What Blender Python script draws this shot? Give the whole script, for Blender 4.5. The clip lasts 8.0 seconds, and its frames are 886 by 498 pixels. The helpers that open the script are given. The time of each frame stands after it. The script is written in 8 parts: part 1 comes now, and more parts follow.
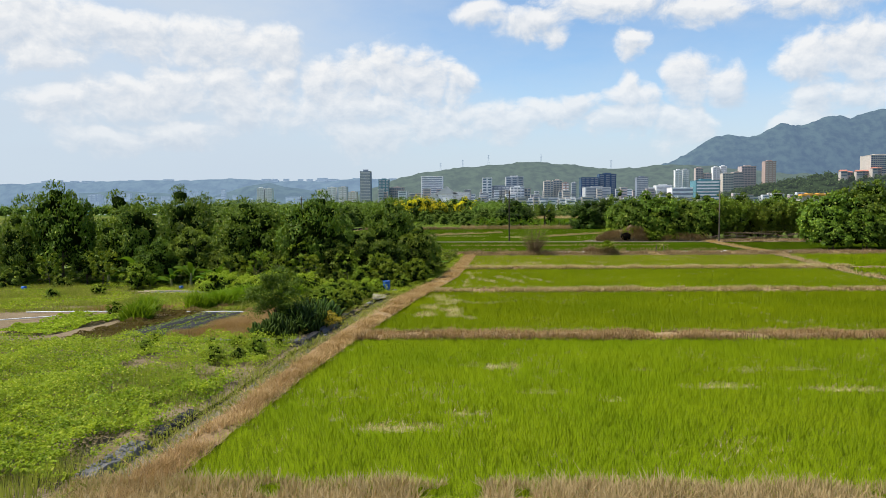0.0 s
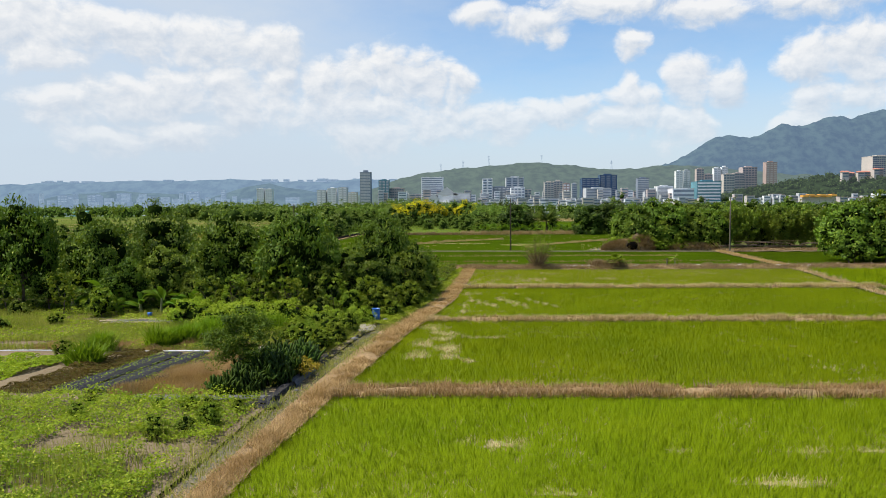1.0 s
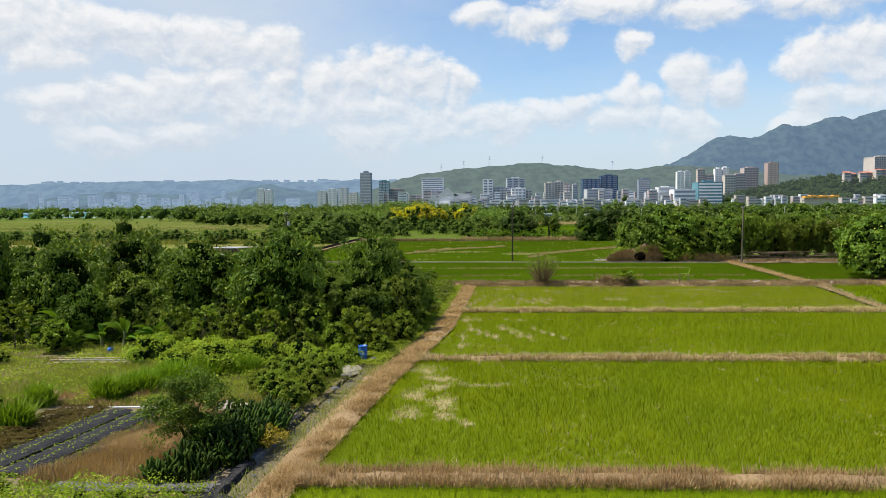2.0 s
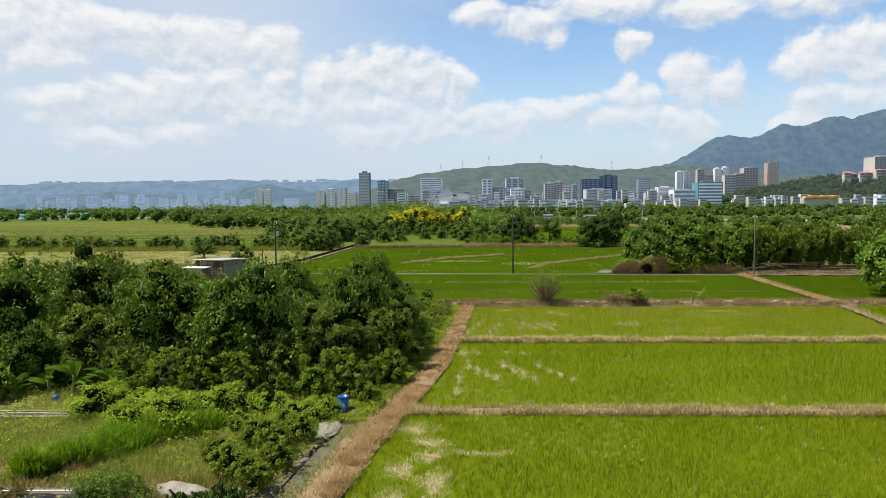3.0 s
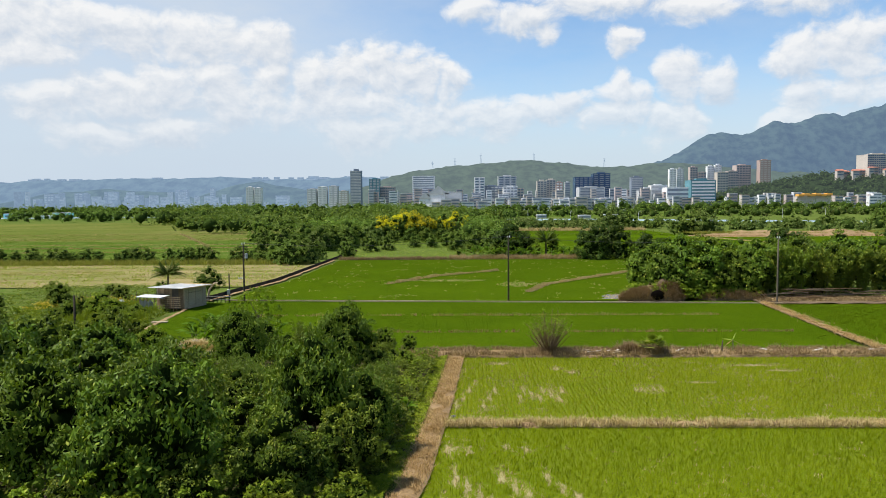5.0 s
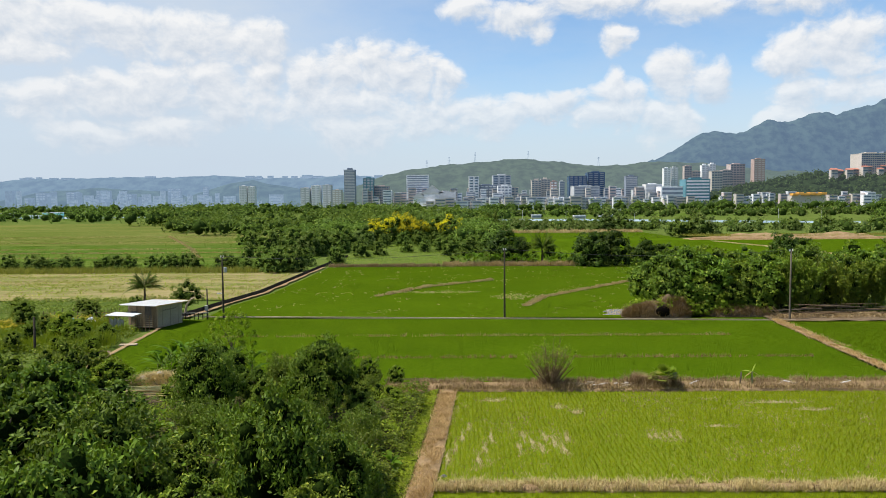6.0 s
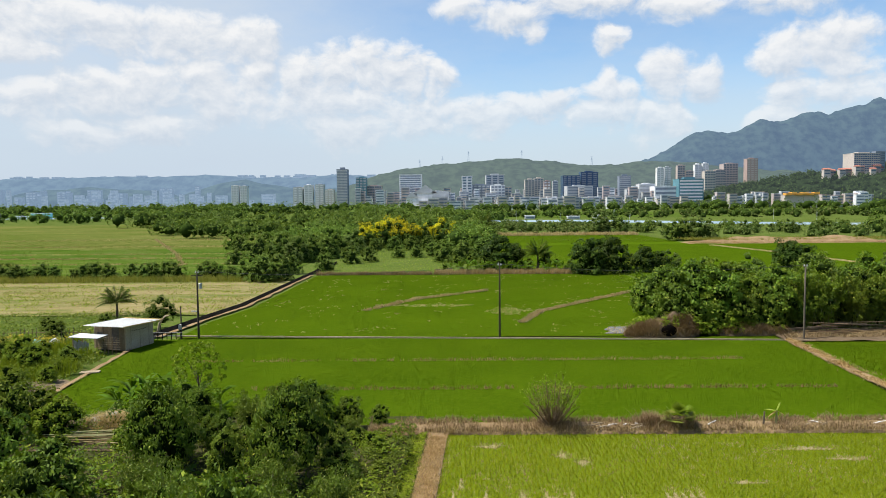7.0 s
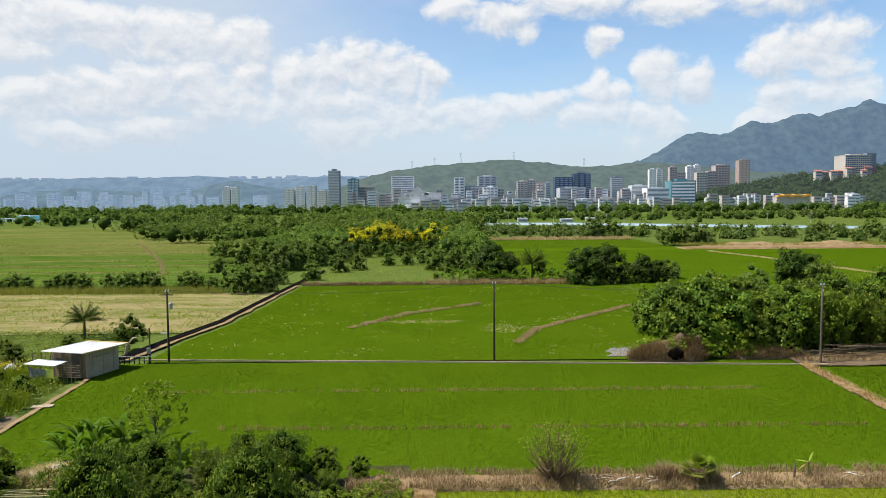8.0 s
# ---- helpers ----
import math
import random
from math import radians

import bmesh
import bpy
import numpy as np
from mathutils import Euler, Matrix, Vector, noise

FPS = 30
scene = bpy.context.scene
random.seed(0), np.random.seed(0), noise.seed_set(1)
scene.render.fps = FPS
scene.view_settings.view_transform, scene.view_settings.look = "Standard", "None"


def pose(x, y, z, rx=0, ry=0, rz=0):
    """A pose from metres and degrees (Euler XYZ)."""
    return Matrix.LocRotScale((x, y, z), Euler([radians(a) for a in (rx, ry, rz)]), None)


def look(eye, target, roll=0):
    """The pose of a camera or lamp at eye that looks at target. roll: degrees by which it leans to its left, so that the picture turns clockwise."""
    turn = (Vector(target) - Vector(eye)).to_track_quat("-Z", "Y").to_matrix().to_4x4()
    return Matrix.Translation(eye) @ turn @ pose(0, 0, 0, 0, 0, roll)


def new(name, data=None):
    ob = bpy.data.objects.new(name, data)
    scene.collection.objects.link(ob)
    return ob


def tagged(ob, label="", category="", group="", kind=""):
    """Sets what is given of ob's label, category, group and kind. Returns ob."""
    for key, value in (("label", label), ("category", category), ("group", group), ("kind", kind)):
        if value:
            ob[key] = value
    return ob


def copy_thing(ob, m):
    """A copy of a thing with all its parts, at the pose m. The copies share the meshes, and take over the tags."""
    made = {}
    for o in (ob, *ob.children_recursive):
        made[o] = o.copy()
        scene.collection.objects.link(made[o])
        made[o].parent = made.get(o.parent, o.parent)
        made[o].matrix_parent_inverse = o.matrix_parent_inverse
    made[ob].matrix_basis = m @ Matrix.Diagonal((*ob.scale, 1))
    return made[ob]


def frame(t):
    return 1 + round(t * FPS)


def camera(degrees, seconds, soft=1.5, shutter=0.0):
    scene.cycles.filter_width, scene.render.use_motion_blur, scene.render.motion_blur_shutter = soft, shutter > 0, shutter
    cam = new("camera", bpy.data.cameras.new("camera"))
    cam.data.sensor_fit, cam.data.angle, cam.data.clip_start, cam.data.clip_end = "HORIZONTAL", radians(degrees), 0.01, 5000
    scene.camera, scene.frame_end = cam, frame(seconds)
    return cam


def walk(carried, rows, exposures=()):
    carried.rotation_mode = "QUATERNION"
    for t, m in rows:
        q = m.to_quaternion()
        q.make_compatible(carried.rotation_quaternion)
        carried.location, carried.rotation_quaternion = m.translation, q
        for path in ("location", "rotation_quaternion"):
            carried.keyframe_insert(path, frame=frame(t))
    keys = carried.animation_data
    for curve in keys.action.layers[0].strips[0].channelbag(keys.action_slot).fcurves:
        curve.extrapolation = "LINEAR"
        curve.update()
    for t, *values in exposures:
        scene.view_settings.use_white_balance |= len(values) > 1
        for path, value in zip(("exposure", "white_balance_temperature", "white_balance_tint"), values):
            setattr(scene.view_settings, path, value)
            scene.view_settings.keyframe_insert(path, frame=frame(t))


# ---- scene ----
cam = camera(63.2, 8.0, soft=0.6)
PATH = [
    (0, (1.177, 1.406, 6.748), (0.831, 11.384, 6.178), -0.37),
    (0.5, (1.244, 4.290, 7.413), (0.894, 14.267, 6.847), -0.36),
    (1, (1.312, 7.221, 8.123), (0.962, 17.199, 7.558), -0.35),
    (1.5, (1.381, 10.198, 8.872), (1.027, 20.176, 8.300), -0.35),
    (2, (1.452, 13.222, 9.655), (1.094, 23.200, 9.093), -0.35),
    (2.5, (1.525, 16.291, 10.467), (1.174, 26.268, 9.901), -0.36),
    (3, (1.600, 19.405, 11.302), (1.254, 29.383, 10.735), -0.37),
    (3.5, (1.679, 22.565, 12.154), (1.352, 32.543, 11.578), -0.38),
    (4, (1.763, 25.768, 13.018), (1.461, 35.747, 12.430), -0.40),
    (4.5, (1.851, 29.017, 13.889), (1.581, 38.995, 13.286), -0.41),
    (5, (1.944, 32.308, 14.759), (1.702, 42.286, 14.147), -0.43),
    (5.5, (2.044, 35.643, 15.625), (1.837, 45.621, 15.003), -0.44),
    (6, (2.149, 39.021, 16.480), (1.985, 49.000, 15.846), -0.45),
    (6.5, (2.263, 42.442, 17.318), (2.144, 52.421, 16.682), -0.46),
    (7, (2.383, 45.904, 18.135), (2.312, 55.883, 17.488), -0.46),
    (7.5, (2.513, 49.409, 18.924), (2.492, 59.389, 18.282), -0.46),
    (8, (2.651, 52.956, 19.681), (2.686, 62.935, 19.047), -0.44),
]
walk(cam, [(t, look(eye, target, roll)) for t, eye, target, roll in PATH])

# ---- light ----
SUN_EL, SUN_AZ = radians(60), radians(-98)      # azimuth from +y towards +x
sun_dir = Vector((math.sin(SUN_AZ) * math.cos(SUN_EL), math.cos(SUN_AZ) * math.cos(SUN_EL), math.sin(SUN_EL)))
sun = new("sun", bpy.data.lights.new("sun", "SUN"))
sun.data.energy, sun.data.angle, sun.data.color = 5.0, radians(0.55), (1.0, 0.95, 0.85)
sun.matrix_world = look(sun_dir * 50, (0, 0, 0))
scene.view_settings.exposure = 0.5


class Nodes:
    """Short hand for node trees."""

    def __init__(self, tree):
        self.tree = tree
        tree.nodes.clear()

    def node(self, kind):
        return self.tree.nodes.new(kind)

    def link(self, value, socket):
        if isinstance(value, bpy.types.NodeSocket):
            self.tree.links.new(value, socket)
        else:
            socket.default_value = value

    def math(self, op, a, b=None, c=None, clamp=False):
        n = self.node("ShaderNodeMath")
        n.operation, n.use_clamp = op, clamp
        for s, v in zip(n.inputs, (a, b, c)):
            if v is not None:
                self.link(v, s)
        return n.outputs[0]

    def vec(self, op, a, b=None, c=None):
        n = self.node("ShaderNodeVectorMath")
        n.operation = op
        for s, v in zip(n.inputs, (a, b, c)):
            if v is not None:
                self.link(v, s)
        return n.outputs["Value"] if op in ("LENGTH", "DOT_PRODUCT") else n.outputs[0]

    def mix(self, f, a, b):
        n = self.node("ShaderNodeMix")
        n.data_type = "RGBA"
        self.link(f, n.inputs[0])
        self.link(a if isinstance(a, bpy.types.NodeSocket) else (*a, 1)[:4], n.inputs[6])
        self.link(b if isinstance(b, bpy.types.NodeSocket) else (*b, 1)[:4], n.inputs[7])
        return n.outputs[2]

    def noise(self, vector, scale, detail=4.0, rough=0.55, out="Fac"):
        n = self.node("ShaderNodeTexNoise")
        if vector is not None:
            self.link(vector, n.inputs["Vector"])
        n.inputs["Scale"].default_value = scale
        n.inputs["Detail"].default_value = detail
        n.inputs["Roughness"].default_value = rough
        return n.outputs[out]

    def smooth(self, v, lo, hi):
        n = self.node("ShaderNodeMapRange")
        n.interpolation_type = "SMOOTHSTEP"
        self.link(v, n.inputs[0])
        n.inputs[1].default_value, n.inputs[2].default_value = lo, hi
        return n.outputs[0]


def build_world():
    world = bpy.data.worlds.new("sky")
    scene.world = world
    world.use_nodes = True
    k = Nodes(world.node_tree)
    sky = k.node("ShaderNodeTexSky")
    sky.sky_type, sky.sun_disc = "NISHITA", False
    sky.sun_elevation, sky.sun_rotation = SUN_EL, SUN_AZ
    sky.air_density, sky.dust_density, sky.ozone_density = 1.0, 0.6, 1.6
    way = k.node("ShaderNodeTexCoord").outputs["Generated"]
    sep = k.node("ShaderNodeSeparateXYZ")
    k.link(way, sep.inputs[0])
    x, y, z = sep.outputs
    az = k.math("ARCTAN2", x, y)
    el = k.math("ARCSINE", z)
    comb = k.node("ShaderNodeCombineXYZ")
    k.link(az, comb.inputs[0]), k.link(el, comb.inputs[1])
    uv = comb.outputs[0]

    def heaps(v):
        """Cloud heaps in view: azimuth, elevation, half width, half height, in radians. Crisp above, trailing off below."""
        total = None
        for a, e, w, h in CLOUDS:
            d = k.vec("SUBTRACT", v, (a, e - 0.12 * h, 0))
            d = k.vec("ADD", k.vec("MULTIPLY", k.vec("MAXIMUM", d, (-9, 0, 0)), (1.1 / w, 1.15 / h, 0)), k.vec("MULTIPLY", k.vec("MINIMUM", d, (9, 0, 0)), (0, 0.55 / h, 0)))
            m = k.math("SUBTRACT", 1.0, k.vec("DOT_PRODUCT", d, d))
            total = m if total is None else k.math("SMOOTH_MAX", total, m, 0.12)
        return total

    def density(v):
        warp = k.vec("SUBTRACT", k.noise(v, 13.0, 3.0, 0.5, "Color"), (0.5, 0.5, 0.5))
        wv = k.vec("MULTIPLY_ADD", warp, (0.055, 0.035, 0), v)
        billow = k.noise(k.vec("MULTIPLY", wv, (1, 1.35, 1)), 27.0, 9.0, 0.60)
        body = k.math("MAXIMUM", heaps(wv), -1.5)
        # the open sky away from the view carries the same kind of broken cloud
        wide = k.math("MULTIPLY_ADD", k.noise(k.vec("MULTIPLY", way, (1, 1, 2.2)), 2.6, 5.0, 0.55), 5.0, -3.7)
        high = k.smooth(el, 0.30, 0.42)
        side = k.smooth(k.math("ABSOLUTE", k.math("ADD", az, 0.03)), 0.62, 0.75)
        off = k.math("MAXIMUM", high, side)
        body = k.math("ADD", k.math("MULTIPLY", body, k.math("SUBTRACT", 1.0, off)), k.math("MULTIPLY", wide, off))
        return k.math("ADD", body, k.math("MULTIPLY_ADD", billow, 2.6, -1.42))

    here = density(uv)
    above = density(k.vec("ADD", uv, (-0.004, 0.012, 0)))
    # solid white heaps melt at the rims; their undersides lie in soft grey shade
    cover = k.smooth(here, -0.30, 0.75)
    relief = k.math("MULTIPLY_ADD", k.math("SUBTRACT", here, above), 0.75, 0.46, clamp=True)
    puffs = k.noise(k.vec("MULTIPLY", uv, (1, 1.6, 1)), 16.0, 6.0, 0.6)
    relief = k.math("ADD", relief, k.math("MULTIPLY_ADD", puffs, 0.7, -0.33), clamp=True)
    lit = k.mix(relief, (0.62, 0.69, 0.785), (0.945, 0.95, 0.955))
    tint = k.node("ShaderNodeHueSaturation")
    tint.inputs["Saturation"].default_value, tint.inputs["Value"].default_value = 1.12, SKY_STRENGTH
    k.link(sky.outputs[0], tint.inputs["Color"])
    blue = tint.outputs[0]
    # thin high cloud, thicker towards the left, and pale haze towards the horizon
    veil = k.math("ADD", k.math("MULTIPLY", k.smooth(az, 0.10, -0.36), 0.78), k.math("MULTIPLY_ADD", k.noise(k.vec("MULTIPLY", uv, (1, 2.5, 1)), 5.0, 6.0, 0.6), 0.9, -0.35), clamp=True)
    veil = k.math("MULTIPLY", veil, k.smooth(el, 0.55, 0.30))
    blue = k.mix(k.math("MULTIPLY", veil, 0.9), blue, (0.655, 0.735, 0.83))
    low = k.smooth(el, 0.20, 0.035)
    blue = k.mix(k.math("MULTIPLY", low, 0.85), blue, (0.60, 0.705, 0.825))
    thin = k.math("MULTIPLY_ADD", low, -0.50, 0.96)
    col = k.mix(k.math("MULTIPLY", cover, thin), blue, lit)
    bg = k.node("ShaderNodeBackground")
    k.link(k.vec("MULTIPLY", col, (0.685, 0.685, 0.685)), bg.inputs[0])
    out = k.node("ShaderNodeOutputWorld")
    k.link(bg.outputs[0], out.inputs[0])


SKY_STRENGTH = 0.175
CLOUDS = [
    # the bank at the upper left
    (-0.46, 0.232, 0.160, 0.026), (-0.362, 0.229, 0.110, 0.032), (-0.275, 0.222, 0.065, 0.026), (-0.56, 0.236, 0.107, 0.040), (-0.54, 0.190, 0.060, 0.016),
    (-0.418, 0.152, 0.115, 0.026), (-0.515, 0.136, 0.062, 0.025), (-0.329, 0.173, 0.060, 0.022), (-0.39, 0.176, 0.05, 0.018),
    # the tall heap in the middle
    (-0.257, 0.176, 0.038, 0.033), (-0.197, 0.185, 0.038, 0.036), (-0.151, 0.193, 0.047, 0.038), (-0.106, 0.197, 0.043, 0.046),
    (-0.059, 0.190, 0.047, 0.041), (-0.013, 0.171, 0.031, 0.027), (-0.152, 0.149, 0.155, 0.031), (-0.301, 0.146, 0.090, 0.024),
    # the low hazy sheets below it
    (-0.137, 0.108, 0.093, 0.024), (-0.044, 0.127, 0.102, 0.025), (0.049, 0.129, 0.086, 0.025), (0.110, 0.139, 0.062, 0.019), (0.148, 0.142, 0.047, 0.017),
    (-0.386, 0.107, 0.087, 0.019), (-0.466, 0.094, 0.084, 0.016),
    # broken cloud high up
    (0.018, 0.264, 0.045, 0.013), (0.092, 0.256, 0.070, 0.018), (0.177, 0.272, 0.100, 0.017), (0.122, 0.236, 0.024, 0.012), (0.313, 0.252, 0.075, 0.014),
    (0.455, 0.252, 0.110, 0.016),
    # small heaps above the hills
    (0.218, 0.223, 0.031, 0.020), (0.297, 0.176, 0.038, 0.036), (0.335, 0.169, 0.031, 0.025), (0.279, 0.169, 0.023, 0.024),
    (0.218, 0.158, 0.020, 0.022), (0.226, 0.150, 0.046, 0.017), (0.283, 0.115, 0.050, 0.027), (0.304, 0.121, 0.027, 0.019), (0.215, 0.125, 0.077, 0.020),
    # the bank above the mountain
    (0.444, 0.196, 0.050, 0.035), (0.491, 0.197, 0.062, 0.041), (0.413, 0.183, 0.029, 0.017), (0.445, 0.143, 0.042, 0.019), (0.493, 0.143, 0.055, 0.020),
    (0.405, 0.103, 0.029, 0.014), (0.439, 0.107, 0.050, 0.019),
]
build_world()

# ---- materials ----


def surface(name, colours, rough=0.9, scale=1.0, fine=25.0, bump=0.3, metal=0.0, vary=0.0, space="Object", spec=0.3, spread=0.5, stretch=1.0):
    """A solid surface: three colours mixed by broad stains and fine grain, with relief. vary: change from piece to piece."""
    m = bpy.data.materials.new(name)
    m.use_nodes = True
    k = Nodes(m.node_tree)
    at = k.node("ShaderNodeTexCoord").outputs["Object"] if space == "Object" else k.node("ShaderNodeNewGeometry").outputs["Position"]
    if stretch != 1.0:
        at = k.vec("MULTIPLY", at, (1 / stretch, 1, 1))
    broad = k.smooth(k.noise(at, scale, 5, 0.6), 0.5 - spread / 2, 0.5 + spread / 2)
    grain = k.noise(at, fine, 5, 0.65)
    colours = [tuple(0.87 * q for q in c) for c in colours]
    col = k.mix(broad, colours[0], colours[1])
    col = k.mix(k.smooth(grain, 0.42, 0.72), col, colours[2])
    if vary:
        rnd = k.node("ShaderNodeObjectInfo").outputs["Random"]
        hsv = k.node("ShaderNodeHueSaturation")
        k.link(k.math("MULTIPLY_ADD", rnd, 2 * vary, 1 - vary), hsv.inputs["Value"])
        k.link(col, hsv.inputs["Color"])
        col = hsv.outputs[0]
    p = k.node("ShaderNodeBsdfPrincipled")
    k.link(col, p.inputs["Base Color"])
    k.link(k.math("MULTIPLY_ADD", grain, 0.25, rough - 0.12, clamp=True), p.inputs["Roughness"])
    p.inputs["Metallic"].default_value = metal
    p.inputs["Specular IOR Level"].default_value = spec
    if bump:
        b = k.node("ShaderNodeBump")
        b.inputs["Strength"].default_value = bump
        b.inputs["Distance"].default_value = 0.05
        k.link(grain, b.inputs["Height"])
        k.link(b.outputs[0], p.inputs["Normal"])
    out = k.node("ShaderNodeOutputMaterial")
    k.link(p.outputs[0], out.inputs[0])
    return m


def foliage(name, dark, light, tip=None, through_light=0.45, patch=0.15, rough=0.5, gloss=0.25, clump=0.0, each=0.6):
    """Leaves or blades: colour varies leaf by leaf, plant by plant and in broad patches; light passes through."""
    dark, light, tip = (tuple(0.85 * q for q in c) if c else None for c in (dark, light, tip))
    m = bpy.data.materials.new(name)
    m.use_nodes = True
    k = Nodes(m.node_tree)
    geo = k.node("ShaderNodeNewGeometry")
    rnd = geo.outputs["Random Per Island"]
    broad = k.noise(geo.outputs["Position"], patch, 4, 0.6)
    mixed = k.math("ADD", k.math("MULTIPLY", rnd, each), k.math("MULTIPLY_ADD", broad, 1.6, -0.25 - each / 2), clamp=True)
    col = k.mix(mixed, dark, light)
    if tip:
        col = k.mix(k.smooth(rnd, 0.86, 1.0), col, tip)
    own = k.node("ShaderNodeObjectInfo").outputs["Random"]
    hsv = k.node("ShaderNodeHueSaturation")
    k.link(k.math("MULTIPLY_ADD", own, 0.02, 0.486), hsv.inputs["Hue"])
    k.link(k.math("MULTIPLY_ADD", own, 0.4, 0.8), hsv.inputs["Value"])
    k.link(col, hsv.inputs["Color"])
    col = hsv.outputs[0]
    p = k.node("ShaderNodeBsdfPrincipled")
    if clump:
        # sprays of leaves too small to be built one by one
        spray = k.noise(geo.outputs["Position"], clump, 5, 0.7)
        col = k.mix(k.smooth(spray, 0.30, 0.55), tuple(0.9 * q for q in dark), col)
        b = k.node("ShaderNodeBump")
        b.inputs["Strength"].default_value, b.inputs["Distance"].default_value = 1.0, 0.7 / clump
        k.link(spray, b.inputs["Height"])
        k.link(b.outputs[0], p.inputs["Normal"])
    k.link(col, p.inputs["Base Color"])
    p.inputs["Roughness"].default_value = rough
    p.inputs["Specular IOR Level"].default_value = gloss
    t = k.node("ShaderNodeBsdfTranslucent")
    k.link(k.mix(0.5, col, (light[0] * 1.3, light[1] * 1.25, light[2] * 0.5)), t.inputs[0])
    mx = k.node("ShaderNodeMixShader")
    mx.inputs[0].default_value = through_light
    k.link(p.outputs[0], mx.inputs[1]), k.link(t.outputs[0], mx.inputs[2])
    out = k.node("ShaderNodeOutputMaterial")
    k.link(mx.outputs[0], out.inputs[0])
    return m


M_GROUND = surface("meadow_soil", ((0.06, 0.105, 0.016), (0.10, 0.145, 0.028), (0.15, 0.155, 0.05)), 0.95, 0.05, 1.3, 0.4, space="World", spec=0.0)
M_SOIL = surface("dry_soil", ((0.14, 0.105, 0.062), (0.20, 0.155, 0.098), (0.25, 0.20, 0.135)), 0.95, 0.5, 9, 0.7, space="World", spec=0.0)
M_PALESOIL = surface("pale_dry_earth", ((0.30, 0.27, 0.21), (0.40, 0.36, 0.29), (0.24, 0.21, 0.16)), 0.95, 0.8, 9, 0.6, space="World", spec=0.0)
M_BRUSHSOIL = surface("brush_and_earth", ((0.13, 0.096, 0.060), (0.21, 0.155, 0.098), (0.075, 0.056, 0.036)), 0.95, 0.9, 7, 0.9, space="World", spec=0.0)
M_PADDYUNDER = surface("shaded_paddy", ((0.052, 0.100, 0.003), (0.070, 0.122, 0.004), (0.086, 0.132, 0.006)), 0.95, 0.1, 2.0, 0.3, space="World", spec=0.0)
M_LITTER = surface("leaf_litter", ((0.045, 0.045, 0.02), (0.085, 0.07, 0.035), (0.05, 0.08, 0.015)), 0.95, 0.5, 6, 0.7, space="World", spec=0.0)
M_PATHSOIL = surface("straw_covered_soil", ((0.25, 0.165, 0.085), (0.36, 0.26, 0.145), (0.17, 0.115, 0.06)), 0.95, 0.35, 7, 0.8, space="World", spec=0.0)
M_YOUNGUNDER = surface("young_paddy_floor", ((0.102, 0.150, 0.005), (0.128, 0.170, 0.008), (0.158, 0.172, 0.026)), 0.95, 0.25, 4.0, 0.3, space="World", spec=0.0)
M_MEADOW = surface("olive_meadow", ((0.100, 0.128, 0.023), (0.165, 0.165, 0.048), (0.070, 0.106, 0.015)), 0.95, 0.03, 0.25, 0.5, space="World", spec=0.0, spread=0.3, stretch=3.0)
M_BARE = surface("dry_bare_mud", ((0.26, 0.22, 0.10), (0.36, 0.30, 0.165), (0.16, 0.19, 0.035)), 0.95, 0.9, 5, 0.5, space="World", spec=0.0)
M_PADDYFAR = surface("far_paddy", ((0.044, 0.095, 0.008), (0.080, 0.128, 0.015), (0.14, 0.165, 0.045)), 0.95, 0.05, 0.3, 0.5, space="World", spec=0.0, spread=0.35, stretch=4.0)
M_HAY = surface("cut_hay_field", ((0.25, 0.205, 0.09), (0.115, 0.14, 0.030), (0.31, 0.26, 0.13)), 0.95, 0.20, 1.1, 0.6, space="World", spec=0.0, spread=0.22, stretch=7.0)
M_CONC = surface("old_concrete", ((0.34, 0.33, 0.30), (0.44, 0.43, 0.40), (0.25, 0.24, 0.22)), 0.9, 0.7, 14, 0.3)
M_DARKCONC = surface("dark_concrete", ((0.016, 0.015, 0.013), (0.035, 0.031, 0.026), (0.010, 0.010, 0.009)), 0.95, 0.7, 9, 0.3, spec=0.0)
M_PLASTIC = surface("mulch_film", ((0.012, 0.012, 0.014), (0.026, 0.027, 0.030), (0.07, 0.062, 0.055)), 0.7, 1.1, 11, 0.7, space="World", spec=0.12)
M_PLASTICPALE = surface("dusty_film", ((0.09, 0.09, 0.092), (0.15, 0.145, 0.14), (0.07, 0.065, 0.06)), 0.65, 1.1, 11, 0.5, space="World", spec=0.5)
M_BARK = surface("bark", ((0.10, 0.075, 0.05), (0.16, 0.125, 0.09), (0.06, 0.045, 0.03)), 0.95, 3, 22, 0.8)
M_TWIG = surface("dry_twigs", ((0.20, 0.135, 0.08), (0.27, 0.185, 0.11), (0.14, 0.095, 0.055)), 0.95, 3, 22, 0.4, spec=0.0)
M_CULM = surface("bamboo_culm", ((0.16, 0.19, 0.05), (0.24, 0.24, 0.09), (0.30, 0.27, 0.14)), 0.6, 3, 15, 0.1)
M_POLE = surface("weathered_pole", ((0.045, 0.038, 0.028), (0.07, 0.06, 0.045), (0.03, 0.026, 0.02)), 0.95, 1.5, 20, 0.3, spec=0.05)
M_POLEC = surface("concrete_pole", ((0.11, 0.095, 0.07), (0.15, 0.13, 0.10), (0.08, 0.07, 0.055)), 0.95, 1.5, 20, 0.3, spec=0.05)
M_METAL = surface("galvanised_metal", ((0.40, 0.41, 0.42), (0.52, 0.53, 0.54), (0.32, 0.31, 0.30)), 0.45, 2, 18, 0.1, metal=0.7)
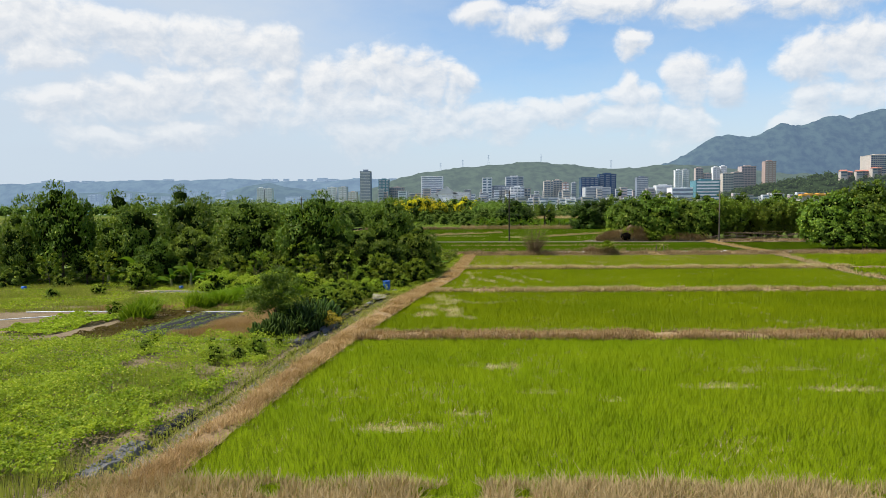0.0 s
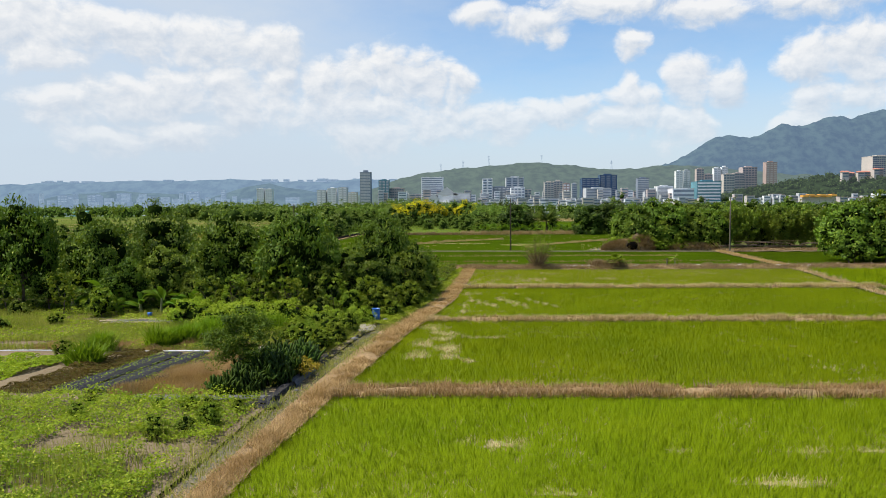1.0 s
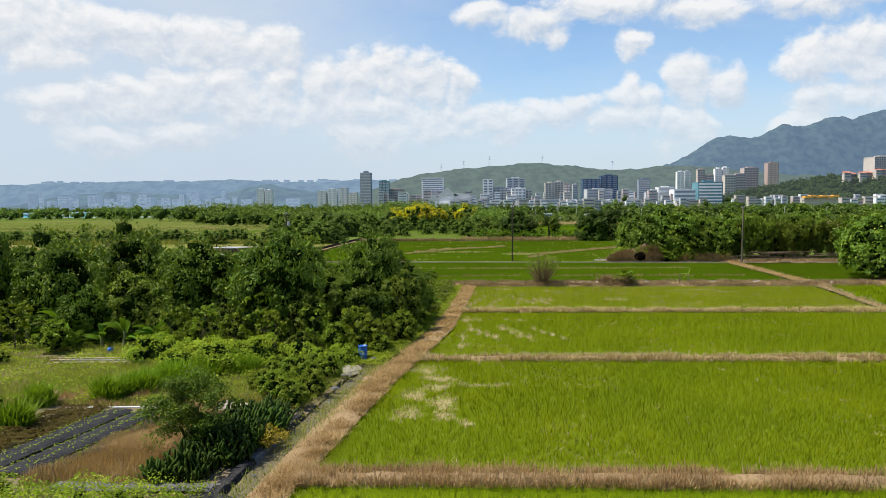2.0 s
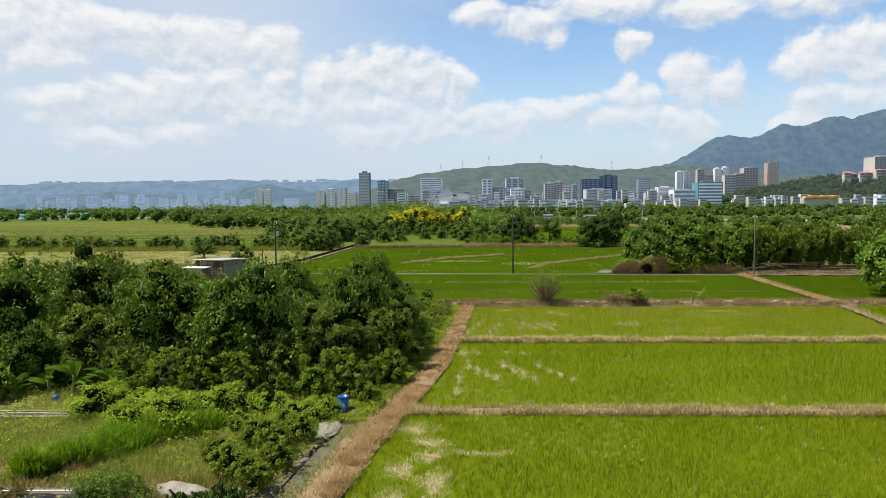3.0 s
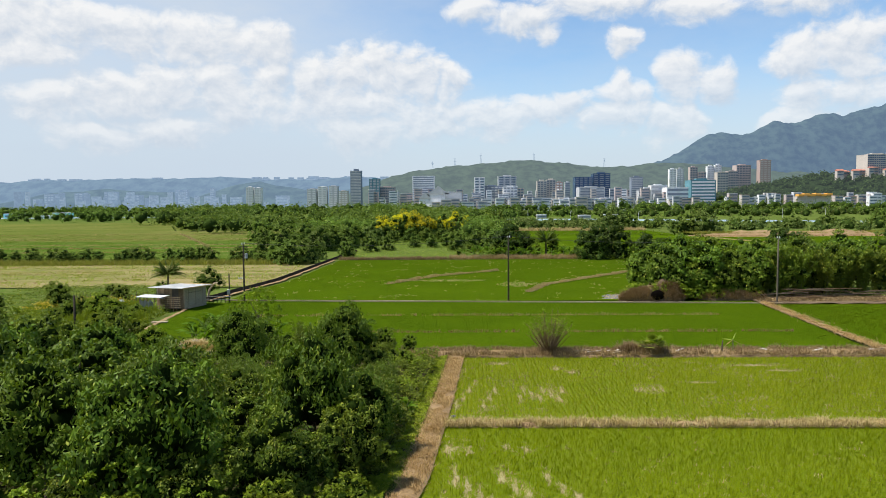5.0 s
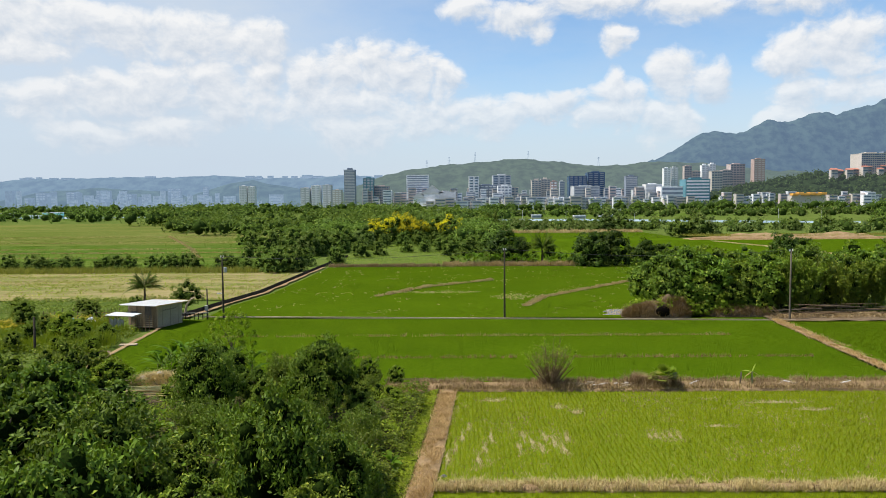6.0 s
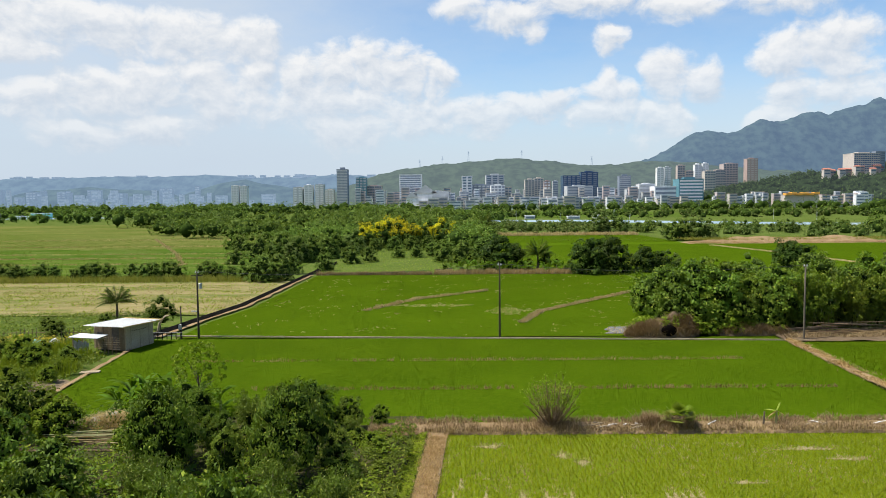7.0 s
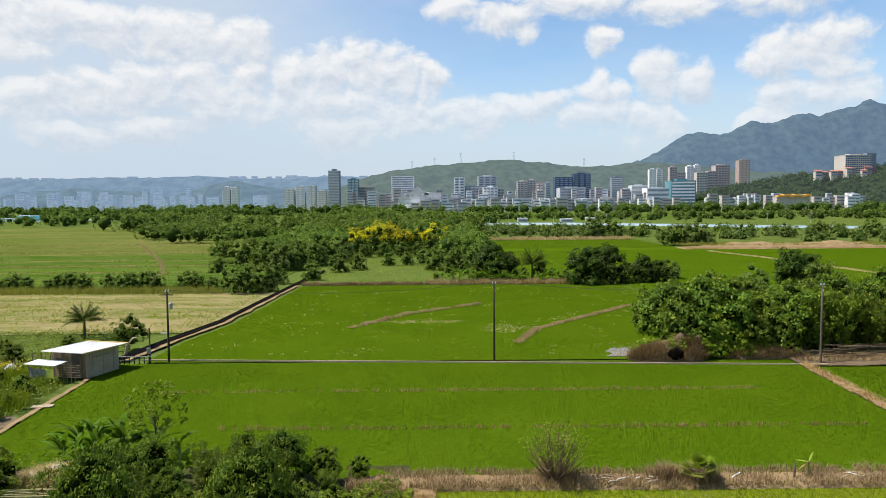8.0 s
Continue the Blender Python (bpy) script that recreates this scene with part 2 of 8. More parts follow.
M_WIRE = surface("wire", ((0.05, 0.05, 0.05), (0.07, 0.07, 0.07), (0.04, 0.04, 0.04)), 0.6, 2, 18, 0)
M_ROOF = surface("sheet_roof", ((0.80, 0.79, 0.75), (0.84, 0.83, 0.80), (0.74, 0.70, 0.60)), 0.5, 0.6, 9, 0.05)
M_RUST = surface("rusty_edge", ((0.50, 0.36, 0.12), (0.58, 0.44, 0.18), (0.36, 0.22, 0.08)), 0.8, 2, 18, 0.2)
M_RENDER = surface("stained_render", ((0.40, 0.315, 0.205), (0.50, 0.41, 0.28), (0.21, 0.16, 0.10)), 0.95, 0.9, 6, 0.3, spec=0.05)
M_PLANK = surface("grey_brown_planks", ((0.26, 0.18, 0.105), (0.36, 0.26, 0.16), (0.17, 0.115, 0.07)), 0.9, 1.8, 20, 0.4, vary=0.35)
M_DOOR = surface("dark_door", ((0.10, 0.085, 0.07), (0.15, 0.13, 0.11), (0.07, 0.06, 0.05)), 0.8, 1.8, 20, 0.2)
M_BARREL = surface("blue_plastic", ((0.01, 0.10, 0.42), (0.015, 0.14, 0.52), (0.01, 0.08, 0.34)), 0.38, 2.5, 22, 0.05, spec=0.5)
M_LABEL = surface("paper_label", ((0.62, 0.66, 0.70), (0.72, 0.74, 0.76), (0.55, 0.58, 0.62)), 0.7, 9, 40, 0.0)
# near-black colour stands in for the shade inside the hollow and the vent holes
M_HOLE = surface("painted_hole_shade", ((0.006, 0.005, 0.004), (0.010, 0.008, 0.006), (0.004, 0.003, 0.003)), 1.0, 2, 9, 0.6, spec=0.0)
M_TEAL = surface("teal_sheet", ((0.22, 0.62, 0.66), (0.30, 0.70, 0.74), (0.18, 0.52, 0.56)), 0.6, 1, 9, 0)
M_WHITE = surface("white_paint", ((0.72, 0.73, 0.74), (0.78, 0.79, 0.80), (0.64, 0.65, 0.66)), 0.6, 0.4, 5, 0)
M_RED = surface("red_tile", ((0.42, 0.16, 0.11), (0.50, 0.22, 0.16), (0.36, 0.13, 0.09)), 0.8, 0.4, 5, 0.1)
M_ORANGE = surface("orange_awning", ((0.78, 0.38, 0.07), (0.84, 0.46, 0.12), (0.70, 0.32, 0.05)), 0.7, 0.2, 3, 0)
M_STRAW = foliage("straw", (0.24, 0.145, 0.06), (0.54, 0.38, 0.18), (0.18, 0.09, 0.04), 0.25, 0.5, 0.8, 0.1)
M_PALESTRAW = foliage("pale_straw", (0.33, 0.25, 0.11), (0.60, 0.48, 0.25), (0.28, 0.18, 0.08), 0.25, 0.5, 0.8, 0.05)
M_DRYBRUSH = foliage("dry_brush", (0.14, 0.092, 0.048), (0.36, 0.255, 0.140), (0.50, 0.40, 0.23), 0.2, 0.5, 0.85, 0.05)
M_RICE = foliage("rice_blades", (0.144, 0.236, 0.002), (0.266, 0.340, 0.004), None, 0.5, 0.13, 0.65, 0.05, each=0.22)
M_RICENEAR = foliage("near_rice_blades", (0.160, 0.262, 0.003), (0.300, 0.385, 0.008), None, 0.5, 0.13, 0.65, 0.05, each=0.3)
M_RICEMID = foliage("olive_rice_blades", (0.140, 0.198, 0.002), (0.228, 0.272, 0.004), None, 0.5, 0.13, 0.65, 0.05, each=0.25)
M_RICEPALE = foliage("young_rice_blades", (0.195, 0.250, 0.004), (0.265, 0.305, 0.010), (0.42, 0.38, 0.12), 0.5, 0.12, 0.65, 0.05)
M_RICEDEEP = foliage("deep_green_rice", (0.048, 0.096, 0.002), (0.100, 0.154, 0.004), None, 0.5, 0.07, 0.7, 0.03, each=0.03)
M_WEED = foliage("weed_leaves", (0.110, 0.205, 0.010), (0.360, 0.470, 0.036), (0.56, 0.58, 0.08), 0.4, 0.35, 0.6, 0.08)
M_GRASS = foliage("wild_grass", (0.14, 0.185, 0.022), (0.31, 0.325, 0.065), (0.46, 0.38, 0.14), 0.4, 0.3, 0.6, 0.08)
M_BRIGHT = foliage("ginger_leaves", (0.060, 0.135, 0.004), (0.205, 0.325, 0.014), (0.30, 0.40, 0.04), 0.35, 0.5, 0.6, 0.08)
M_TREE = foliage("tree_leaves", (0.030, 0.066, 0.006), (0.140, 0.228, 0.014), (0.30, 0.36, 0.04), 0.22, 0.25, 0.55, 0.14)
M_DARKTREE = foliage("dark_tree_leaves", (0.014, 0.034, 0.003), (0.066, 0.112, 0.009), (0.14, 0.18, 0.02), 0.15, 0.25, 0.55, 0.14)
M_TREE2 = foliage("light_tree_leaves", (0.048, 0.086, 0.007), (0.190, 0.268, 0.020), (0.36, 0.41, 0.05), 0.25, 0.25, 0.55, 0.14)
# two dark colours that stand in for the shade inside crowns
M_INNER = surface("painted_crown_shade", ((0.012, 0.023, 0.004), (0.022, 0.038, 0.006), (0.007, 0.013, 0.003)), 0.95, 1.5, 9, 0.8, spec=0.0)
M_FARINNER = surface("painted_far_crown_shade", ((0.030, 0.054, 0.010), (0.048, 0.078, 0.015), (0.020, 0.036, 0.007)), 0.95, 0.6, 3, 0.8, spec=0.0)
M_BAMBOO = foliage("bamboo_leaves", (0.040, 0.080, 0.006), (0.185, 0.262, 0.022), (0.34, 0.38, 0.07), 0.22, 0.3, 0.5, 0.2)
M_FAR = foliage("far_tree_leaves", (0.056, 0.112, 0.014), (0.185, 0.275, 0.036), (0.28, 0.34, 0.06), 0.22, 0.04, 0.6, 0.12, each=0.7)
M_FARPALE = foliage("far_pale_leaves", (0.065, 0.110, 0.022), (0.180, 0.235, 0.054), (0.26, 0.28, 0.08), 0.2, 0.03, 0.6, 0.1, each=0.7)
M_YELLOW = foliage("yellow_blossom", (0.42, 0.40, 0.01), (0.75, 0.66, 0.02), (0.20, 0.26, 0.02), 0.3, 0.2, 0.6, 0.05)
M_BANANA = foliage("banana_leaf", (0.040, 0.105, 0.004), (0.125, 0.225, 0.014), None, 0.35, 0.8, 0.6, 0.08)
M_BANANAPALE = foliage("young_banana_leaf", (0.30, 0.42, 0.05), (0.42, 0.52, 0.08), None, 0.4, 0.8, 0.45, 0.25)
M_PALM = foliage("palm_frond", (0.022, 0.052, 0.004), (0.095, 0.140, 0.014), (0.20, 0.20, 0.04), 0.25, 0.4, 0.6, 0.08)
M_CACTUS = foliage("cactus_pads", (0.012, 0.034, 0.003), (0.050, 0.088, 0.008), None, 0.02, 0.9, 0.6, 0.10)
M_OCHRE = foliage("ochre_leaves", (0.26, 0.22, 0.01), (0.50, 0.41, 0.03), None, 0.35, 0.9)
M_SHRUB = foliage("shrub_leaves", (0.060, 0.115, 0.005), (0.225, 0.305, 0.020), (0.36, 0.40, 0.05), 0.35, 0.5, 0.55, 0.10)
M_RED_LEAF = foliage("reddish_leaves", (0.07, 0.06, 0.02), (0.20, 0.15, 0.04), (0.12, 0.18, 0.02), 0.3, 0.6, 0.6, 0.08)


def water_material(name, tint, rough):
    m = bpy.data.materials.new(name)
    m.use_nodes = True
    k = Nodes(m.node_tree)
    at = k.node("ShaderNodeNewGeometry").outputs["Position"]
    p = k.node("ShaderNodeBsdfPrincipled")
    k.link(k.mix(k.noise(at, 0.6, 4), tint, tuple(c * 1.4 for c in tint)), p.inputs["Base Color"])
    p.inputs["Roughness"].default_value = rough
    b = k.node("ShaderNodeBump")
    b.inputs["Strength"].default_value = 0.15
    b.inputs["Distance"].default_value = 0.03
    k.link(k.noise(at, 3.0, 3), b.inputs["Height"])
    k.link(b.outputs[0], p.inputs["Normal"])
    out = k.node("ShaderNodeOutputMaterial")
    k.link(p.outputs[0], out.inputs[0])
    return m


M_WATER = water_material("ditch_water", (0.12, 0.10, 0.06), 0.22)
M_RIVER = water_material("river_water", (0.30, 0.40, 0.44), 0.2)


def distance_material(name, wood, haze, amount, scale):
    """Far hills, trees, blocks and pylons: base colour plus air haze painted in as emission."""
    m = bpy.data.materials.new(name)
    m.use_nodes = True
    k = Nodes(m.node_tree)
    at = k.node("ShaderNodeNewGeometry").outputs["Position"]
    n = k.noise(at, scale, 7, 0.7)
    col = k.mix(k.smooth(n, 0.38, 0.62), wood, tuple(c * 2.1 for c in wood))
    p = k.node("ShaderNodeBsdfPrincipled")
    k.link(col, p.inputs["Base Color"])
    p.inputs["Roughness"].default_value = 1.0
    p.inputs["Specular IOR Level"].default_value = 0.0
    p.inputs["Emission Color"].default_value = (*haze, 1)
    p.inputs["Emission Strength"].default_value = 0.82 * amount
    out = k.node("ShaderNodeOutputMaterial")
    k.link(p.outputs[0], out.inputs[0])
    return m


# second colour is haze, given off by the far slopes as emission
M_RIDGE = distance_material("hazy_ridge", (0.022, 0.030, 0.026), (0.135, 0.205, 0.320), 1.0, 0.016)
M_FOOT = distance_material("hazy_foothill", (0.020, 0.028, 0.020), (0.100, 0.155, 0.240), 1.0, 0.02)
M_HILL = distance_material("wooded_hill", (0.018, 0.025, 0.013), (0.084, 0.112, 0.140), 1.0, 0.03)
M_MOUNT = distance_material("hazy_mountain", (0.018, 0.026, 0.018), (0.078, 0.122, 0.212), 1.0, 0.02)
# these facades glow with painted-in haze; their own colour is a dull grey
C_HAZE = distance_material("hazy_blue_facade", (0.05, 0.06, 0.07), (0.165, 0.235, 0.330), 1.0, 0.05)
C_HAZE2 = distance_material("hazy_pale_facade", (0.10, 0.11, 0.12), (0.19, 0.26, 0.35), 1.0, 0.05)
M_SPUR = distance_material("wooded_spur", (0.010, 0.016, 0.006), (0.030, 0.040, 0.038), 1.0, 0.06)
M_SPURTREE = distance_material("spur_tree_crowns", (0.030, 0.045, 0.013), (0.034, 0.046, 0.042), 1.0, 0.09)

# ---- mesh tools ----
rng = np.random.default_rng(7)


def np_mesh(name, v, f, mat, smooth=False):
    """A mesh from arrays of vertices and of faces with one count of corners."""
    v, f = np.asarray(v, np.float32), np.asarray(f, np.int32)
    me = bpy.data.meshes.new(name)
    me.vertices.add(len(v))
    me.vertices.foreach_set("co", v.ravel())
    n = f.shape[1]
    me.loops.add(f.size)
    me.loops.foreach_set("vertex_index", f.ravel())
    me.polygons.add(len(f))
    me.polygons.foreach_set("loop_start", np.arange(0, f.size, n, dtype=np.int32))
    if smooth:
        me.polygons.foreach_set("use_smooth", np.ones(len(f), bool))
    me.update(calc_edges=True)
    me.materials.append(mat)
    return me


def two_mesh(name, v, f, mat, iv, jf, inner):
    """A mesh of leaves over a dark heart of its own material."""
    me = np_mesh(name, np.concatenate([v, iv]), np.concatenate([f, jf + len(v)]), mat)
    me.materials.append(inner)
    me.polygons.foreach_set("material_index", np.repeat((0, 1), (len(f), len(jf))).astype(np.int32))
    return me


def part(name, bm, material, parent=None, label="", smooth=False):
    """Links a bmesh, or a mesh, as one object, under a thing where one is given."""
    if isinstance(bm, bmesh.types.BMesh):
        me = bpy.data.meshes.new(name)
        if smooth:
            for f in bm.faces:
                f.smooth = True
        bm.to_mesh(me)
        bm.free()
        me.materials.append(material)
    else:
        me = bm
    ob = new(name, me)
    ob.parent = parent
    if label:
        tagged(ob, label)
    return ob


def empty(name, m, label, category, group=""):
    ob = new(name)
    ob.empty_display_size = 0.3
    ob.matrix_basis = m
    return tagged(ob, label, category, group)


def box(bm, x0, y0, z0, x1, y1, z1, bevel=0.0, m=None):
    made = bmesh.ops.create_cube(bm, size=1.0)["verts"]
    t = Matrix.Translation(((x0 + x1) / 2, (y0 + y1) / 2, (z0 + z1) / 2)) @ Matrix.Diagonal((x1 - x0, y1 - y0, z1 - z0, 1))
    bmesh.ops.transform(bm, matrix=(m @ t) if m else t, verts=made)
    if bevel:
        edges = list({e for v in made for e in v.link_edges})
        bmesh.ops.bevel(bm, geom=edges, offset=bevel, segments=1, affect="EDGES")
    return bm


def tube(points, radii, sides=6):
    """Arrays of a tapered tube along points."""
    points = [Vector(p) for p in points]
    v, f = [], []
    for i, p in enumerate(points):
        d = (points[min(i + 1, len(points) - 1)] - points[max(i - 1, 0)]).normalized()
        a = d.orthogonal().normalized()
        b = d.cross(a)
        for j in range(sides):
            g = 2 * math.pi * j / sides
            v.append(p + (a * math.cos(g) + b * math.sin(g)) * radii[i])
    for i in range(len(points) - 1):
        for j in range(sides):
            f.append((i * sides + j, i * sides + (j + 1) % sides, (i + 1) * sides + (j + 1) % sides, (i + 1) * sides + j))
    return np.array(v, float), np.array(f, int)


def join(parts):
    vs, fs, n = [], [], 0
    for v, f in parts:
        vs.append(v)
        fs.append(f + n)
        n += len(v)
    return np.concatenate(vs), np.concatenate(fs)


def leaves(centre, normal, size, g, aspect=0.5, droop=0.0):
    """Diamond leaves, two triangles each, round the given centres, facing roughly along the normals."""
    n = len(centre)
    normal = normal / (np.linalg.norm(normal, axis=1, keepdims=True) + 1e-9)
    a = np.cross(normal, g.normal(size=(n, 3)))
    a[:, 2] -= droop
    a /= np.linalg.norm(a, axis=1, keepdims=True) + 1e-9
    b = np.cross(normal, a)
    b /= np.linalg.norm(b, axis=1, keepdims=True) + 1e-9
    s = np.broadcast_to(size, (n,))[:, None]
    w = s * aspect
    v = np.stack([centre - a * s * 0.5, centre + b * w * 0.5 + a * s * 0.06, centre + a * s * 0.5 - normal * s * 0.12, centre - b * w * 0.5 + a * s * 0.06], 1)
    return v.reshape(-1, 3), np.arange(4 * n).reshape(-1, 4)


def blades(base, height, width, g, lean=0.35, least=0.0):
    """Grass blades, one bent pair of triangles each as a quad strip that tapers to a point."""
    n = len(base)
    turn = g.uniform(0, 2 * np.pi, n)
    h = np.broadcast_to(height, (n,)) * g.uniform(0.7, 1.15, n)
    side = np.stack([np.cos(turn), np.sin(turn), np.zeros(n)], 1) * (np.broadcast_to(width, (n,))[:, None] / 2)
    out = np.stack([-np.sin(turn), np.cos(turn), np.zeros(n)], 1) * (np.where(g.uniform(size=n) < 0.5, -1, 1) * (least + np.abs(g.normal(0, lean, n))) * h)[:, None]
    up = np.stack([np.zeros(n), np.zeros(n), h], 1)
    v = np.stack([base - side, base + side, base + out + up], 1)
    return v.reshape(-1, 3), np.arange(3 * n).reshape(-1, 3)


def stand_normals(me, v, g, tilt=0.18):
    """Blades of a close stand shade as one soft surface: normals lean from the blade towards up."""
    n = len(v)
    nrm = np.stack([g.normal(0, tilt * 0.5, n // 3).repeat(3), -0.30 + g.normal(0, tilt * 0.4, n // 3).repeat(3), np.ones(n)], 1)
    nrm /= np.linalg.norm(nrm, axis=1, keepdims=True)
    me.normals_split_custom_set_from_vertices(nrm.astype(np.float32))
    return me


def ground_noise(x, y, scale, seed=0.0):
    """Smooth value noise on a plane, about -1 to 1, from sums of turned sines."""
    r = np.zeros_like(x, dtype=float)
    for i, (a, s) in enumerate(((0.3, 1.0), (1.4, 1.7), (2.5, 0.6), (0.9, 2.9), (2.0, 4.3))):
        c, d = math.cos(a + seed), math.sin(a + seed)
        r += np.sin((x * c + y * d) * s / scale + 7 * i + seed * 3 + 1.3 * np.sin((x * d - y * c) * s * 0.7 / scale + i)) / (1 + 0.5 * i)
    return r / 2.2

# ---- the ground and the fields ----
EDGE_Y = (5, 18, 29, 39, 54, 70, 85, 101)
EDGE_X = (-6.6, -6.25, -5.45, -4.45, -2.55, 0.1, 1.2, 2.15)


def rice_edge(y):
    return np.interp(y, EDGE_Y, EDGE_X)


def ditch_x(y):
    """The middle of the ditch, left of the straw path."""
    return np.interp(y, (5, 17, 27, 36.5, 44, 57), (-8.2, -7.7, -6.9, -6.4, -5.85, -4.6))


def grid(name, x0, x1, y0, y1, step, mat, height, kind="structure", label="", keep=None, left=None, right=None):
    """A sheet whose height is a function of x and y; its sides may follow a line."""
    ny = max(2, int((y1 - y0) / step) + 1)
    nx = max(2, int((x1 - x0) / step) + 1)
    s, ys = np.meshgrid(np.linspace(0, 1, nx), np.linspace(y0, y1, ny))
    a = left(ys) if left else np.full_like(ys, x0)
    b = right(ys) if right else np.full_like(ys, x1)
    xs = a + (b - a) * s
    v = np.stack([xs, ys, height(xs, ys)], -1).reshape(-1, 3)
    i = np.arange((ny - 1) * nx).reshape(ny - 1, nx)[:, :-1].ravel()
    f = np.stack([i, i + 1, i + nx + 1, i + nx], 1)
    return tagged(part(name, np_mesh(name, v, f, mat, True), mat), label, "ground" if kind == "structure" else "", "", kind)


bm = bmesh.new()
for (xa, xb) in ((-4600, -400), (-400, 400), (400, 4600)):
    for (ya, yb) in ((-600, 0), (0, 600), (600, 4950)):
        bm.faces.new([bm.verts.new(c) for c in ((xa, ya, -0.15), (xb, ya, -0.15), (xb, yb, -0.15), (xa, yb, -0.15))])
bmesh.ops.remove_doubles(bm, verts=bm.verts, dist=0.01)
tagged(part("ground", bm, M_GROUND), "flat green river plain of grass and scrub", "ground", kind="structure")

# the garden between the ditch and the far left
grid("garden_soil", -62, -9, 4, 62, 0.5, M_SOIL, lambda x, y: 0.05 + 0.05 * ground_noise(x, y, 1.6) + 0.03 * ground_noise(x, y, 0.5, 1.0),
     label="brown garden soil under weeds beside the ditch", right=lambda y: ditch_x(y) - 0.55)
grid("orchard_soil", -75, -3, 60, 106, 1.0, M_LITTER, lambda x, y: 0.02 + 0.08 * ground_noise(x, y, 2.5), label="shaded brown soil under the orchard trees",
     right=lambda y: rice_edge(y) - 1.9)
# the straw path along the rice
grid("straw_path", -8, -5, 4, 101, 0.25, M_PATHSOIL,
     lambda x, y: 0.10 + 0.10 * np.sin(np.clip((x - rice_edge(y) + 1.5) / 1.6, 0, 1) * np.pi) + 0.04 * ground_noise(x, y, 0.35),
     label="raised earth path strewn with dry straw", left=lambda y: np.where(y < 57.5, ditch_x(y) + 0.42, rice_edge(y) - 1.4), right=lambda y: rice_edge(y) + 0.1)
grid("ditch_water", -9, -5, 4, 57.5, 0.5, M_WATER, lambda x, y: -0.04 + 0 * x, label="shallow brown water in the ditch",
     left=lambda y: ditch_x(y) - 0.6, right=lambda y: ditch_x(y) + 0.5)


def bund(name, x0, x1, y0, y1, h, mat, label, left=None):
    grid(name, x0, x1, y0, y1, 0.22, mat, lambda x, y: -0.02 + h * np.sin(np.clip((y - y0) / (y1 - y0), 0, 1) * np.pi) ** 0.6 + 0.05 * ground_noise(x, y, 0.4, y0),
         label=label, left=left)


bund("field_bund", -9, 40, 3.0, 17.9, 0.22, M_PATHSOIL, "earth bank covered in dry grass at the near end of the rice", left=lambda y: rice_edge(y) - 0.2)
bund("field_bund", -5, 46, 37.45, 38.75, 0.34, M_PATHSOIL, "low earth bund with dry grass between rice fields", left=lambda y: rice_edge(y) - 0.2)
bund("field_bund", -3, 46, 58.0, 59.0, 0.30, M_PATHSOIL, "low earth bund with straw between rice fields", left=lambda y: rice_edge(y) - 0.2)
bund("field_bund", 0, 46, 79.1, 80.1, 0.30, M_PATHSOIL, "low earth bund with straw between rice fields", left=lambda y: rice_edge(y) - 0.2)
bund("field_bund", -3, 75, 101.0, 103.8, 0.45, M_PATHSOIL, "broad brown bank of cut weeds across the fields")
# bank that runs away from the viewer on the far right
grid("field_path", 43, 47, 103, 138, 0.3, M_PATHSOIL, lambda x, y: 0.20 + 0.06 * ground_noise(x, y, 0.4), label="pale dry earth path between rice fields",
     left=lambda y: np.interp(y, (103, 120, 138), (43.2, 44.2, 45.4)) + 0.15 * ground_noise(y, y, 0.9), right=lambda y: np.interp(y, (103, 120, 138), (44.4, 45.4, 46.7)) + 0.15 * ground_noise(y, y * 0, 0.8))
grid("field_path", 36, 44, 38, 101, 0.4, M_PATHSOIL, lambda x, y: 0.18 + 0.05 * ground_noise(x, y, 0.5), label="low grassy bund between rice fields",
     left=lambda y: np.interp(y, (38, 74, 101), (36.9, 38.6, 43.0)), right=lambda y: np.interp(y, (38, 74, 101), (37.7, 39.3, 43.9)))


def paddy(name, x0, x1, y0, y1, mat, label, left=None, right=None, step=2.0):
    grid(name, x0, x1, y0, y1, step, mat, lambda x, y: 0.0 + 0.01 * ground_noise(x, y, 3), label=label, left=left, right=right)


right_path = lambda y: np.interp(y, (10, 38, 74, 101, 137), (36, 36.8, 38.4, 42.6, 45.6)) + 0.1
paddy("paddy_mud", -6, 40, 17.8, 37.7, M_YOUNGUNDER, "mud of the near rice field", left=rice_edge, right=right_path)
paddy("paddy_mud", -5, 40, 38.5, 58.2, M_YOUNGUNDER, "mud of a rice field", left=rice_edge, right=right_path)
paddy("paddy_mud", -3, 40, 58.8, 79.3, M_YOUNGUNDER, "mud of a rice field", left=rice_edge, right=right_path)
paddy("paddy_mud", 0, 40, 79.9, 101.1, M_YOUNGUNDER, "pale mud of a thin rice field", left=rice_edge, right=right_path)
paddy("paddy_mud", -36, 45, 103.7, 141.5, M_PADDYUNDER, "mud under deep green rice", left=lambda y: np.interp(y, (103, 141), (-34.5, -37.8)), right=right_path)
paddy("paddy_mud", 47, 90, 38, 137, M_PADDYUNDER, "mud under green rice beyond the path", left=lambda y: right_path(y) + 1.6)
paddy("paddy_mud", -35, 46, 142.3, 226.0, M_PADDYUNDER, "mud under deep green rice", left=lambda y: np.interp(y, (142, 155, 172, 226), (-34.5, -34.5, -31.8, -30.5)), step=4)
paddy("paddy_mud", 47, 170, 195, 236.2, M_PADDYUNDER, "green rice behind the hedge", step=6)
